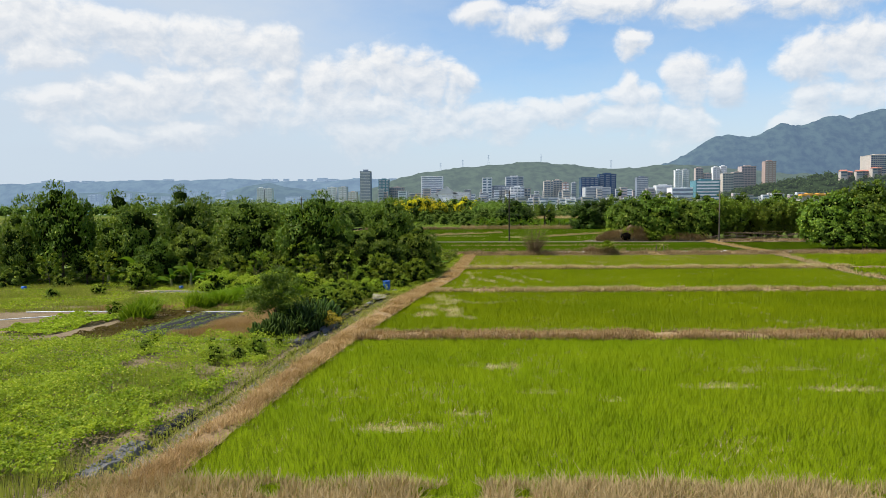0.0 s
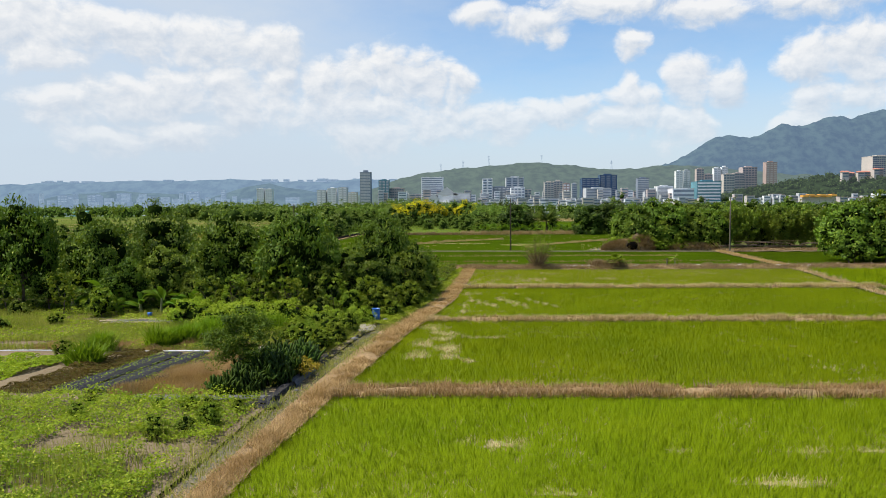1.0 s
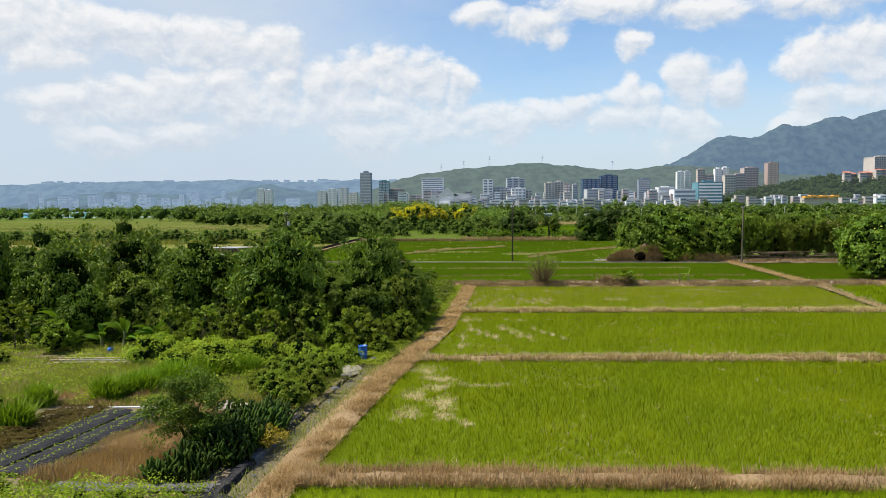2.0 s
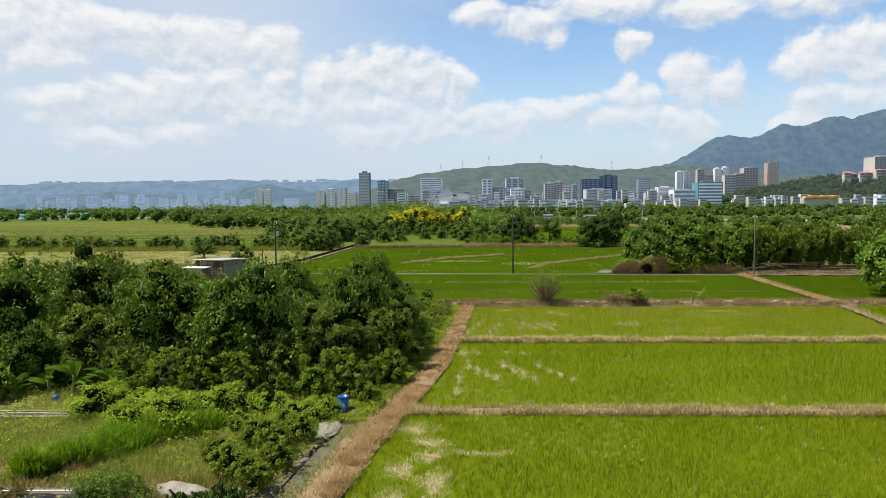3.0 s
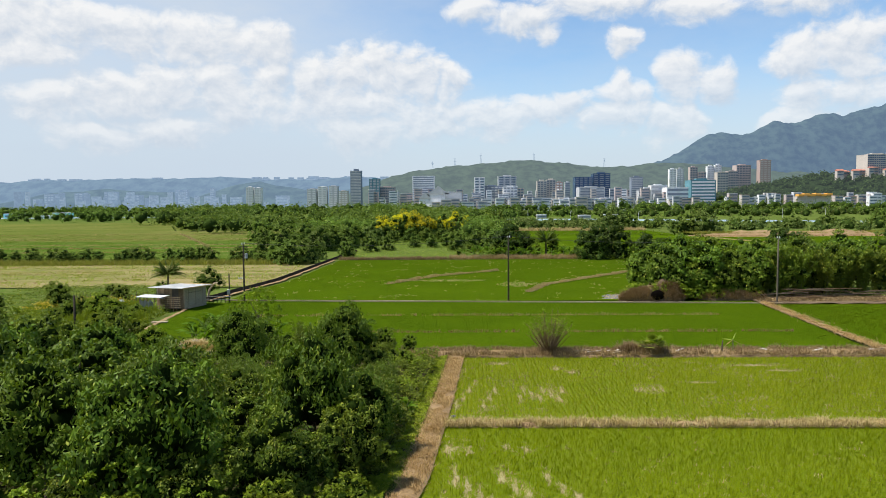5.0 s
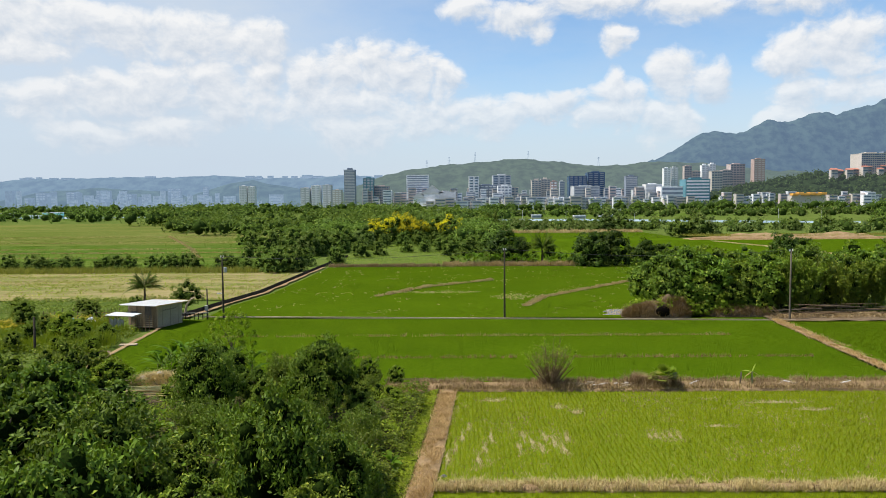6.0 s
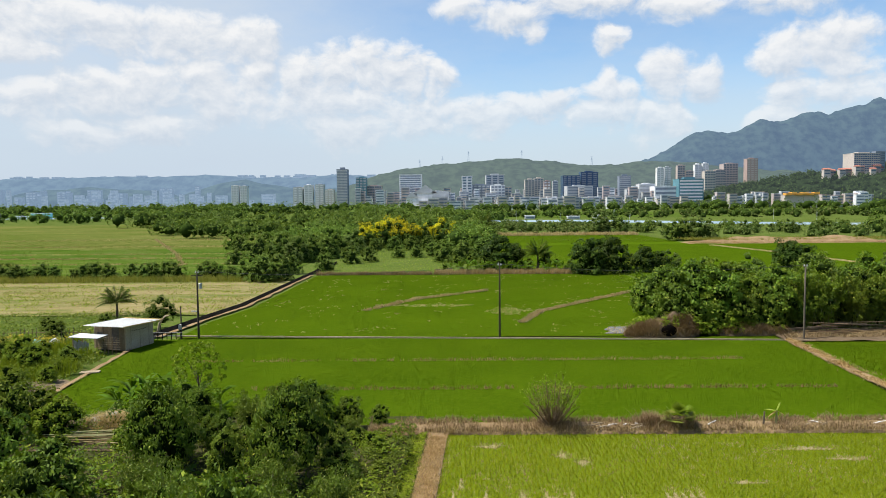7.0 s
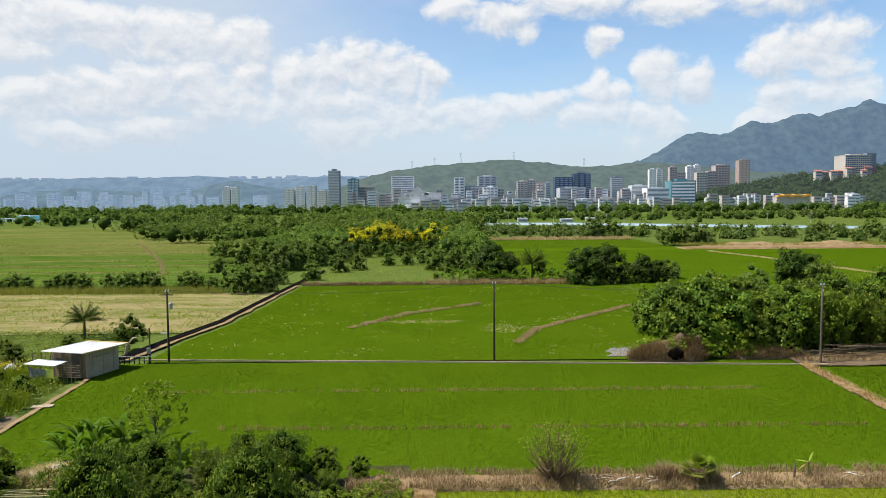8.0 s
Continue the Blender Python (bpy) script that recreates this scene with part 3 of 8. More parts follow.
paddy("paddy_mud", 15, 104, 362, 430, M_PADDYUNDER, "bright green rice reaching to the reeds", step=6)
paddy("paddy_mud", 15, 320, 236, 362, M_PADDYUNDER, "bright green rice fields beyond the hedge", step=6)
paddy("hay_field", -190, -36, 163, 214, M_HAY, "cut straw-yellow hay field", step=4, right=lambda y: np.interp(y, (155, 172, 226), (-36.6, -34.0, -32.6)) - 0.3)
paddy("paddy_mud", -330, -40, 228, 338, M_PADDYFAR, "green rice fields beyond the shrubs", step=8)
paddy("river_meadow", -420, -66, 338, 690, M_MEADOW, "olive and straw-coloured rough meadow", step=8)
paddy("paddy_mud", -140, 330, 860, 1300, M_PADDYFAR, "distant green river meadows", step=20)

grid("dirt_bank", 103, 196, 346, 366, 1.0, M_PATHSOIL, lambda x, y: -0.1 + (1.9 + 0.9 * ground_noise(x, y * 0, 6.0)) * np.clip((y - 347) / 10, 0, 1) * np.clip((x - 103) / 12, 0, 1) * np.clip((196 - x) / 14, 0, 1) * np.clip((366 - y) / 7, 0, 1) + 0.2 * ground_noise(x, y, 2.0),
     label="bare brown earth embankment behind the far rice")
# concrete strip across the field
bm = bmesh.new()
for i in range(28):
    a, b = -35 + i * 3.0, -35 + i * 3.0 + 2.97
    y = lambda x: 143.5 - (x + 35) * 0.067
    m = Matrix.Translation((0, y((a + b) / 2), 0)) @ Matrix.Rotation(-0.067, 4, "Z")
    box(bm, a - (a + b) / 2, -0.06, -0.05, b - (a + b) / 2, 0.06, 0.20, 0.02, Matrix.Translation(((a + b) / 2, y((a + b) / 2), 0)) @ Matrix.Rotation(-0.067, 4, "Z"))
tagged(part("irrigation_kerb", bm, M_RENDER), "narrow weathered concrete irrigation channel wall across the rice", "channel", kind="structure")

# the dark canal beside the hay field
cy = np.linspace(141, 262, 60)
cx = np.interp(cy, (141, 155, 172, 226, 262), (-38.2, -36.6, -34.0, -32.6, -31.0))
v, f = [], []
prof = ((-0.22, 0.0), (-0.22, 0.62), (-0.12, 0.62), (-0.10, 0.06), (0.10, 0.06), (0.12, 0.14), (0.22, 0.14), (0.24, 0.0))
for x, y in zip(cx, cy):
    v += [(x + a, y, h) for a, h in prof]
n = len(prof)
for i in range(len(cy) - 1):
    f += [(i * n + j, i * n + j + 1, (i + 1) * n + j + 1, (i + 1) * n + j) for j in range(n - 1)]
tagged(part("canal_wall", np_mesh("canal_wall", v, f, M_DARKCONC), M_DARKCONC), "dark concrete irrigation canal curving past the hut", "canal", kind="structure")
grid("canal_path", -36, -33, 143, 226, 1.0, M_PATHSOIL, lambda x, y: 0.12 + 0.05 * ground_noise(x, y, 0.8), label="pale earth verge beside the canal",
     left=lambda y: np.interp(y, cy, cx) + 0.26, right=lambda y: np.interp(y, cy, cx) + 1.0 + 0.3 * ground_noise(y, y, 3.0))

# river
bm = bmesh.new()
for x0, x1, y0, y1, w in ((40, 130, 735, 712, 40), (130, 250, 712, 615, 40), (250, 330, 615, 560, 36), (330, 700, 560, 420, 30), (-1100, -430, 1060, 1060, 60)):
    bm.faces.new([bm.verts.new(c) for c in ((x0, y0 - w, -0.05), (x1, y1 - w, -0.05), (x1, y1 + w, -0.05), (x0, y0 + w, -0.05))])
tagged(part("water", bm, M_RIVER), "pale grey-blue river water", "water", kind="structure")

# ---- rice ----


def rows_of(x0, x1, y0, y1, dx, dy, g, left=None, right=None, jitter=0.12):
    xs, ys = np.meshgrid(np.arange(x0, x1, dx), np.arange(y0, y1, dy))
    x = xs.ravel() + g.normal(0, dx * jitter, xs.size) + 0.12 * (ys.ravel() - y0) * 0.105
    y = ys.ravel() + g.normal(0, dy * 0.2, xs.size)
    ok = (y > y0) & (y < y1) & ((x < 0.61 * y + 2.5) | (g.uniform(size=len(x)) < 0.35))
    if left:
        ok &= x > left(y)
    if right:
        ok &= x < right(y)
    return x[ok], y[ok]


def bare(x, y, spots, seed):
    """How bare the stand is: spots of missing plants and ragged thin places, 0 to 1."""
    b = np.zeros_like(x)
    for sx, sy, rx, ry in spots:
        d = ((x - sx) / rx) ** 2 + ((y - sy) / ry) ** 2
        b = np.maximum(b, np.clip(1.4 - d + 0.8 * ground_noise(x, y, 0.5, seed), 0, 1))
    return b


def rice(name, x0, x1, y0, y1, dx, dy, count, h, w, mat, label, spots=(), left=None, right=None, seed=1, thin=0.0, jitter=0.5, tilt=0.18):
    g = np.random.default_rng(seed)
    x, y = rows_of(x0, x1, y0, y1, dx, dy, g, left, right, jitter)
    b = np.maximum(bare(x, y, spots, seed), thin * np.clip(ground_noise(x, y, 2.2, seed) + 0.4 * ground_noise(x, y, 0.7, seed), 0, 1))
    ok = g.uniform(size=len(x)) > b * 0.85
    for px, py, rx, ry in spots if y0 < 81 else ():
        rx, ry = rx * 0.6, ry * 0.5
        a = np.linspace(0, 2 * np.pi, 120, endpoint=False)
        q = (1.0 + 0.30 * np.sin(3 * a + px) + 0.18 * np.sin(7 * a + py)) * g.uniform(0.55, 1.35, 120)
        rim = np.stack([px + np.cos(a) * rx * q, py + np.sin(a) * ry * q, np.full(120, 0.015)], 1)
        if y0 + 0.3 < rim[:, 1].min() and rim[:, 1].max() < y1 - 0.3:
            cv = np.concatenate([rim, [[px, py, 0.03]]])
            cf = np.stack([np.arange(120), (np.arange(120) + 1) % 120, np.full(120, 120)], 1)
            tagged(part("bare_soil", np_mesh("bare_soil", cv, cf, M_BARE), None), "pale dry patch of bare soil in the rice", "soil", kind="structure")
    if spots:
        sx, sy = np.repeat(x[~ok], 5), np.repeat(y[~ok], 5)
        base = np.stack([sx + g.normal(0, dx * 0.35, len(sx)), sy + g.normal(0, dy * 0.4, len(sx)), np.zeros(len(sx))], 1)
        v, f = blades(base, 0.16, w * 1.3, g, 0.9)
        tagged(part("rice_stubble", np_mesh("rice_stubble", v, f, M_PALESTRAW), None), "straw-coloured withered seedlings in the gaps of the rice", "stubble", kind="stuff")
    x, y = x[ok], y[ok]
    tall = h * (1 + 0.14 * ground_noise(x, y, 4.0, seed) + 0.08 * ground_noise(x, y, 0.8, seed))
    x, y, tall = (np.repeat(a, count) for a in (x, y, tall))
    base = np.stack([x + g.normal(0, dx * jitter, len(x)), y + g.normal(0, dy * 0.5, len(x)), np.full(len(x), 0.0)], 1)
    v, f = blades(base, tall, w, g, 0.35, 0.30)
    t = v.reshape(-1, 3, 3)
    back = np.cross(t[:, 1] - t[:, 0], t[:, 2] - t[:, 0])[:, 1] > 0
    f[back] = f[back][:, ::-1]
    tagged(part(name, stand_normals(np_mesh(name, v, f, mat, True), v, g, tilt), mat), label, "rice", kind="stuff")


rice("rice_plants", -7, 36, 17.8, 37.7, 0.22, 0.14, 13, 0.27, 0.018, M_RICENEAR, "bright green young rice in the near field",
     ((2.3, 31.6, 1.1, 0.8), (8.2, 31.0, 0.6, 0.25), (12.3, 31.0, 1.2, 0.22), (14.9, 31.1, 1.3, 0.25), (10.6, 28.2, 1.7, 0.45), (4.0, 27.3, 1.1, 0.3), (15.5, 27.8, 2.2, 0.35), (-1.2, 23.0, 1.5, 0.5), (1.2, 24.6, 0.8, 0.3), (6.2, 26.3, 0.6, 0.3), (-3.0, 24, 0.4, 0.6)), rice_edge, None, 11, 0.25)
rice("rice_plants", -6, 38, 38.4, 58.2, 0.26, 0.18, 10, 0.26, 0.024, M_RICE, "bright green young rice in rows",
     ((-1.3, 49.9, 0.8, 1.6), (-1.4, 46.6, 0.7, 1.4), (-0.2, 51.5, 0.9, 1.6), (0.2, 46.4, 0.6, 1.2), (-1.2, 55.6, 1.2, 1.3), (0.2, 48.5, 0.8, 2.5), (-0.3, 53.5, 1.2, 1.0), (1.4, 45.0, 0.5, 0.6), (2.0, 52.0, 1.6, 0.5)), rice_edge, right_path, 12, 0.2)
rice("rice_plants", -4, 40, 59.0, 79.2, 0.30, 0.21, 10, 0.24, 0.025, M_RICEMID, "green rice in rows with thin pale places",
     tuple((1.0 + 0.62 * i, 66.6 + 1.3 * ((i * 7) % 4), 0.30, 2.4 - 0.1 * i) for i in range(13)) + ((1.2, 75.0, 0.6, 1.4), (2.4, 74.6, 0.3, 1.3), (5.8, 75.2, 0.5, 0.9), (4.6, 75.5, 0.3, 0.9), (0.9, 63.2, 0.5, 1.6)), rice_edge, right_path, 13, 0.2, 0.4)
rice("rice_plants", -1, 43, 80.0, 100.9, 0.33, 0.22, 8, 0.23, 0.032, M_RICEPALE, "thin yellow-green rice with bare gaps between the rows",
     ((5.4, 98.3, 1.3, 0.7), (10.4, 96.3, 0.7, 1.0), (11.6, 94.9, 0.8, 1.0)) + tuple((6.4 + 0.5 * i, 86.6 + 1.1 * ((i * 5) % 3), 0.25, 2.0) for i in range(8)) + tuple((15.8 + 0.5 * i, 89.0, 0.25, 1.3) for i in range(5)) + tuple((1.6 + 0.5 * i, 84.5 + 2.2 * (i % 4), 0.24, 1.9) for i in range(7)) + ((28.5, 97.5, 3.0, 0.6), (30.5, 95.4, 2.0, 0.5), (21.5, 91.2, 1.6, 0.4)), rice_edge, right_path, 14, 0.42, 0.17)
rice("rice_plants", -38, 45, 103.9, 141.4, 0.34, 0.28, 8, 0.10, 0.040, M_RICEDEEP, "deep green rice field between the banks", (),
     lambda y: np.interp(y, (103, 141), (-34.5, -37.8)), right_path, 15, 0.05, 0.6, 0.05)
rice("rice_plants", 38, 80, 40, 101, 0.5, 0.4, 5, 0.42, 0.08, M_RICE, "green rice beyond the far path", (), lambda y: right_path(y) + 2.0, None, 16, 0.1)
rice("rice_plants", 46, 85, 103.8, 137, 0.45, 0.36, 6, 0.13, 0.07, M_RICEDEEP, "deep green rice beyond the pale path", (), lambda y: right_path(y) + 2.1, None, 17, 0.05, 0.6, 0.06)
rice("rice_plants", -36, 46, 142.2, 226, 0.52, 0.46, 7, 0.10, 0.065, M_RICEDEEP, "deep green rice field beside the canal",
     ((-0.7, 172, 7, 1.6), (12.3, 165, 3.5, 3.5), (26.0, 146.4, 1.5, 2.4)), lambda y: np.interp(y, (142, 155, 172, 226), (-34.5, -34.5, -31.8, -30.5)),
     lambda y: np.interp(y, (142, 147, 160, 175, 190, 226), (24, 29, 33.5, 38, 43, 46)), 18, 0.1, 0.6, 0.05)
rice("rice_plants", 47, 150, 200, 238, 1.0, 0.9, 5, 0.16, 0.13, M_RICEDEEP, "green rice behind the hedge", (), None, None, 45, 0.0, 0.6, 0.05)
rice("rice_plants", 20, 104, 360, 430, 1.3, 1.2, 4, 0.16, 0.2, M_RICEDEEP, "bright green rice before the reeds", (), None, None, 46, 0.0, 0.6, 0.05)
rice("rice_plants", 20, 190, 238, 346, 1.1, 1.0, 4, 0.14, 0.15, M_RICEDEEP, "bright green rice beyond the hedge", (), None, None, 19, 0.0, 0.6, 0.05)

# dry straw on bunds and path


def straw(name, n, xf, yf, h, w, mat, label, seed, z=0.12, lean=0.8):
    g = np.random.default_rng(seed)
    y = yf(g, n)
    x = xf(g, y)
    ok = ground_noise(x, y, 0.9, seed) + 0.5 * ground_noise(x, y, 0.3, seed) > -0.55
    x, y = x[ok], y[ok]
    base = np.stack([x, y, np.full(len(x), z)], 1)
    v, f = blades(base, h * (1 + 0.4 * ground_noise(x, y, 0.6, seed)), w, g, lean)
    tagged(part(name, np_mesh(name, v, f, mat), mat), label, "dry grass", kind="stuff")


U = lambda a, b: (lambda g, n: g.uniform(a, b, n))
straw("dry_grass", 42000, lambda g, y: g.uniform(rice_edge(y) - 2.2, 13), U(15.0, 18.4), 0.26, 0.024, M_PALESTRAW, "dry straw-coloured grass on the near bank", 21)
straw("dry_grass", 22000, lambda g, y: g.uniform(rice_edge(y), 30), U(37.3, 38.9), 0.36, 0.034, M_STRAW, "dry grass along the bund", 22)
straw("dry_grass", 6000, lambda g, y: g.uniform(rice_edge(y), 34), U(37.3, 38.9), 0.36, 0.034, M_DRYBRUSH, "brown withered grass along the bund", 32)
straw("dry_grass", 15000, lambda g, y: g.uniform(rice_edge(y), 40), U(57.9, 59.1), 0.36, 0.04, M_PALESTRAW, "dry straw along the bund", 23)
straw("dry_grass", 16000, lambda g, y: g.uniform(rice_edge(y), 42), U(79.0, 80.2), 0.38, 0.045, M_PALESTRAW, "dry straw along the bund", 24)
straw("dry_grass", 20000, lambda g, y: g.uniform(-4, 60, len(y)), U(100.9, 104.0), 0.40, 0.05, M_DRYBRUSH, "brown cut weeds on the bank", 25, 0.3)
straw("dry_grass", 9000, lambda g, y: g.uniform(-4, 60, len(y)), U(100.8, 102.5), 0.36, 0.05, M_PALESTRAW, "pale straw on the bank", 35, 0.25)
straw("dry_grass", 36000, lambda g, y: rice_edge(y) + g.triangular(-1.1, -0.35, 0.25, len(y)), U(10, 64), 0.24, 0.026, M_STRAW, "dry straw lying along the path", 26, 0.14, 1.4)
straw("dry_grass", 24000, lambda g, y: rice_edge(y) + g.triangular(-1.6, -0.6, 0.15, len(y)), U(50, 101), 0.22, 0.035, M_STRAW, "dry straw lying along the path", 27, 0.14, 1.4)
straw("dry_grass", 6000, lambda g, y: np.interp(y, (103, 137), (43.8, 46.0)) + g.normal(0, 0.5, len(y)), U(102, 138), 0.24, 0.05, M_STRAW, "dry grass along the pale path", 28, 0.2)
straw("dry_grass", 3500, lambda g, y: np.interp(y, (38, 74, 101), (37.3, 39, 43.4)) + g.normal(0, 0.45, len(y)), U(45, 101), 0.3, 0.05, M_PALESTRAW, "tufted dry grass along the side bund", 61, 0.15)
for (ya, yb, xa, xb, sd) in ((127.0, 127.8, -27, 36, 29), (114.4, 115.2, -18, 40, 30)):
    straw("dry_grass", 1700, lambda g, y: g.uniform(xa, xb, len(y)), U(ya, yb), 0.36, 0.045, M_STRAW, "thin line of dry grass through the rice", sd, 0.05, 0.4)
straw("dry_grass", 5000, lambda g, y: np.interp(y, (153, 164, 188), (13.3, 17.6, 38)) + g.normal(0, 0.3, len(y)), U(153, 188), 0.42, 0.12, M_PALESTRAW, "dry curved bund through the far rice", 31, 0.05, 0.5)
straw("dry_grass", 3500, lambda g, y: np.interp(y, (166, 180, 192), (-11.6, -3.4, 10)) + g.normal(0, 0.3, len(y)), U(166, 192), 0.42, 0.12, M_PALESTRAW, "dry curved bund through the far rice", 33, 0.05, 0.5)
straw("dry_grass", 9000, lambda g, y: g.uniform(-1, 36, len(y)), U(226, 230), 1.1, 0.13, M_PALESTRAW, "tall dry grass along the far bank", 34, 0.0, 0.5)
straw("dry_grass", 6000, lambda g, y: g.uniform(-31, 0, len(y)), U(226, 228), 0.8, 0.12, M_DRYBRUSH, "brown grass along the far bank", 36, 0.0, 0.5)
straw("dry_grass", 12000, lambda g, y: g.uniform(-130, -36, len(y)), U(212, 221), 1.2, 0.14, M_GRASS, "tall yellowish grass behind the hay field", 37, 0.0, 0.5)
straw("dry_grass", 6000, lambda g, y: g.uniform(20, 104, len(y)), U(430, 438), 1.6, 0.3, M_PALESTRAW, "dry reed bank behind the far rice", 38, 0.0, 0.5)

for n, mat, h, w, sd, what in ((9000, M_GRASS, 0.28, 0.16, 51, "yellow-green regrowth in streaks over the cut hay field"), (7000, M_PALESTRAW, 0.16, 0.16, 52, "dry hay left in swaths on the field"), (4000, M_WEED, 0.3, 0.16, 53, "green weeds in patches of the hay field")):
    g = np.random.default_rng(sd)
    x, y = g.uniform(-125, -36, n * 2), g.uniform(163, 213, n * 2)
    ok = ground_noise(x * 0.35, y, 2.6, sd) + 0.6 * ground_noise(x, y, 1.0, sd) > 0.15
    ok &= x < np.interp(y, (155, 172, 226), (-37.2, -34.6, -33.2))
    x, y = x[ok], y[ok]
    v, f = blades(np.stack([x, y, np.zeros(len(x))], 1), h, w, g, 1.0)
    tagged(part("field_grass", np_mesh("field_grass", v, f, mat), mat), what, "grass", kind="stuff")

for xa, xb, ya, yb, sd in ((-300, -62, 262, 263.5, 54), (-280, -70, 306, 308, 55), (-300, -80, 352, 356, 56), (-170, -60, 285, 286, 57), (-320, -60, 405, 420, 58)):
    straw("dry_grass", 2200, lambda g, y: g.uniform(xa, xb, len(y)), U(ya, yb), 0.5, 0.2, M_PALESTRAW, "dry grass on a bund of the far left fields", sd, 0.0, 0.6)
straw("dry_grass", 2500, lambda g, y: np.interp(y, (228, 262, 306, 420), (-72, -78, -96, -150)) + g.normal(0, 0.5, len(y)), U(228, 420), 0.5, 0.16, M_PALESTRAW, "dry grass along a track through the far fields", 59, 0.0, 0.6)

# green weeds creeping over the path
straw("path_weeds", 9000, lambda g, y: rice_edge(y) + g.triangular(-2.3, -1.9, -0.6, len(y)), U(12, 101), 0.22, 0.03, M_GRASS, "thin green grass creeping over the path", 39, 0.1, 0.7)
straw("far_grass", 26000, lambda g, y: g.uniform(-300, -40, len(y)), U(228, 420), 0.4, 0.14, M_RICEDEEP, "grass and rice of the far left fields", 42, 0.0, 0.6)
straw("path_weeds", 2500, lambda g, y: g.uniform(rice_edge(y), 40), U(57.9, 59.1), 0.30, 0.04, M_DRYBRUSH, "brown withered grass along the bund", 43, 0.12, 0.8)
straw("path_weeds", 2500, lambda g, y: g.uniform(rice_edge(y), 42), U(79.0, 80.2), 0.32, 0.045, M_DRYBRUSH, "brown withered grass along the bund", 44, 0.12, 0.8)

# ---- trees ----


def crown_arrays(g, rx, rz, z0, clumps, per, size, aspect, clump_r=0.28, droop=0.2, fill=0.35):
    """Leaves gathered in clumps over an uneven crown; returns arrays and the clump centres."""
    d = g.normal(size=(clumps, 3))
    d /= np.linalg.norm(d, axis=1, keepdims=True)
    d[:, 2] = np.where(d[:, 2] < -0.85, -d[:, 2], d[:, 2])
    bulge = 1 + 0.22 * np.sin(3 * np.arctan2(d[:, 1], d[:, 0]) + g.uniform(0, 6)) * np.sqrt(np.clip(1 - d[:, 2] ** 2, 0, 1)) + g.normal(0, 0.12, clumps)
    r = np.where(g.uniform(size=clumps) < fill, g.uniform(0.35, 0.8, clumps), g.uniform(0.8, 1.0, clumps)) * bulge
    c = d * r[:, None] * np.array([rx, rx, rz]) + np.array([0, 0, z0 + rz])
    c[:, 2] = np.maximum(c[:, 2], z0 * 0.8 + 0.35)
    cr = rx * clump_r * g.uniform(0.6, 1.3, clumps)
    k = np.repeat(np.arange(clumps), per)
    e = g.normal(size=(len(k), 3))
    e /= np.linalg.norm(e, axis=1, keepdims=True)
    e[:, 2] = np.abs(e[:, 2]) * np.where(g.uniform(size=len(k)) < 0.75, 1, -1)
    p = c[k] + e * (cr[k] * g.uniform(0.55, 1.05, len(k)))[:, None] * np.array([1, 1, 0.75])
    nrm = e * 0.6 + np.array([0, 0, 0.75]) + g.normal(0, 0.45, e.shape)
    v, f = leaves(p, nrm, size * g.uniform(0.6, 1.3, len(k)), g, aspect, droop)
    return v, f, c


def cube_sphere(n=2):
    """Unit sphere of quads, from a cube with n by n faces a side."""
    v, f, seen = [], [], {}

    def at(p):
        key = tuple(round(q, 4) for q in p)
        if key not in seen:
            seen[key] = len(v)
            w = np.array(p, float)
            v.append(w / np.linalg.norm(w))
        return seen[key]

    t = [-1 + 2 * i / n for i in range(n + 1)]
    for ax in range(3):
        for sg in (-1, 1):
            for i in range(n):
                for j in range(n):
                    q = []
                    for a, b in ((i, j), (i + 1, j), (i + 1, j + 1), (i, j + 1)):
                        p = [0, 0, 0]
                        p[ax], p[(ax + 1) % 3], p[(ax + 2) % 3] = sg, t[a], t[b]
                        q.append(at(p))
                    f.append(q if sg > 0 else q[::-1])
    return np.array(v), np.array(f)


BALL_V, BALL_F = cube_sphere(2)


def cores(c, r, g, rough=0.22, flat=0.85):
    """Uneven lumps of massed foliage, one at each centre."""
    n, k = len(c), len(BALL_V)
    v = BALL_V[None] * (1 + g.uniform(-rough, rough, (n, k, 1))) * np.reshape(r, (-1, 1, 1)) * np.array([1, 1, flat]) + c[:, None]
    v[:, :, 2] = np.maximum(v[:, :, 2], 0.02)
    f = BALL_F[None] + (np.arange(n) * k)[:, None, None]
    return v.reshape(-1, 3), f.reshape(-1, 4)


def dome_lobes(g, rx, rz, z0, lobes, lo, hi, low=-0.75):
    """Centres, radii and outward ways of the lobes over an uneven dome."""
    i = np.arange(lobes) + 0.5
    up = 1 - (1 - low) * i / lobes
    turn = i * 2.39996 + g.normal(0, 0.25, lobes)
    flat = np.where(up < 0, 1 - 0.3 * up ** 2, np.sqrt(np.clip(1 - up ** 2, 0, 1)))
    d = np.stack([np.cos(turn) * flat, np.sin(turn) * flat, up], 1) + g.normal(0, 0.10, (lobes, 3))
    p0, p1 = g.uniform(0, 6.28, 2)
    bulge = 1 + 0.14 * np.sin(2 * turn + p0) * flat + 0.12 * np.sin(5 * up + 3 * turn + p1) + g.normal(0, 0.07, lobes)
    c = d * np.array([rx, rx, rz]) * (0.80 * bulge)[:, None] + np.array([0, 0, z0 + rz])
    r = rx * g.uniform(lo, hi, lobes)
    c[:, 2] = np.maximum(c[:, 2], r * 0.7)
    return c, r, d


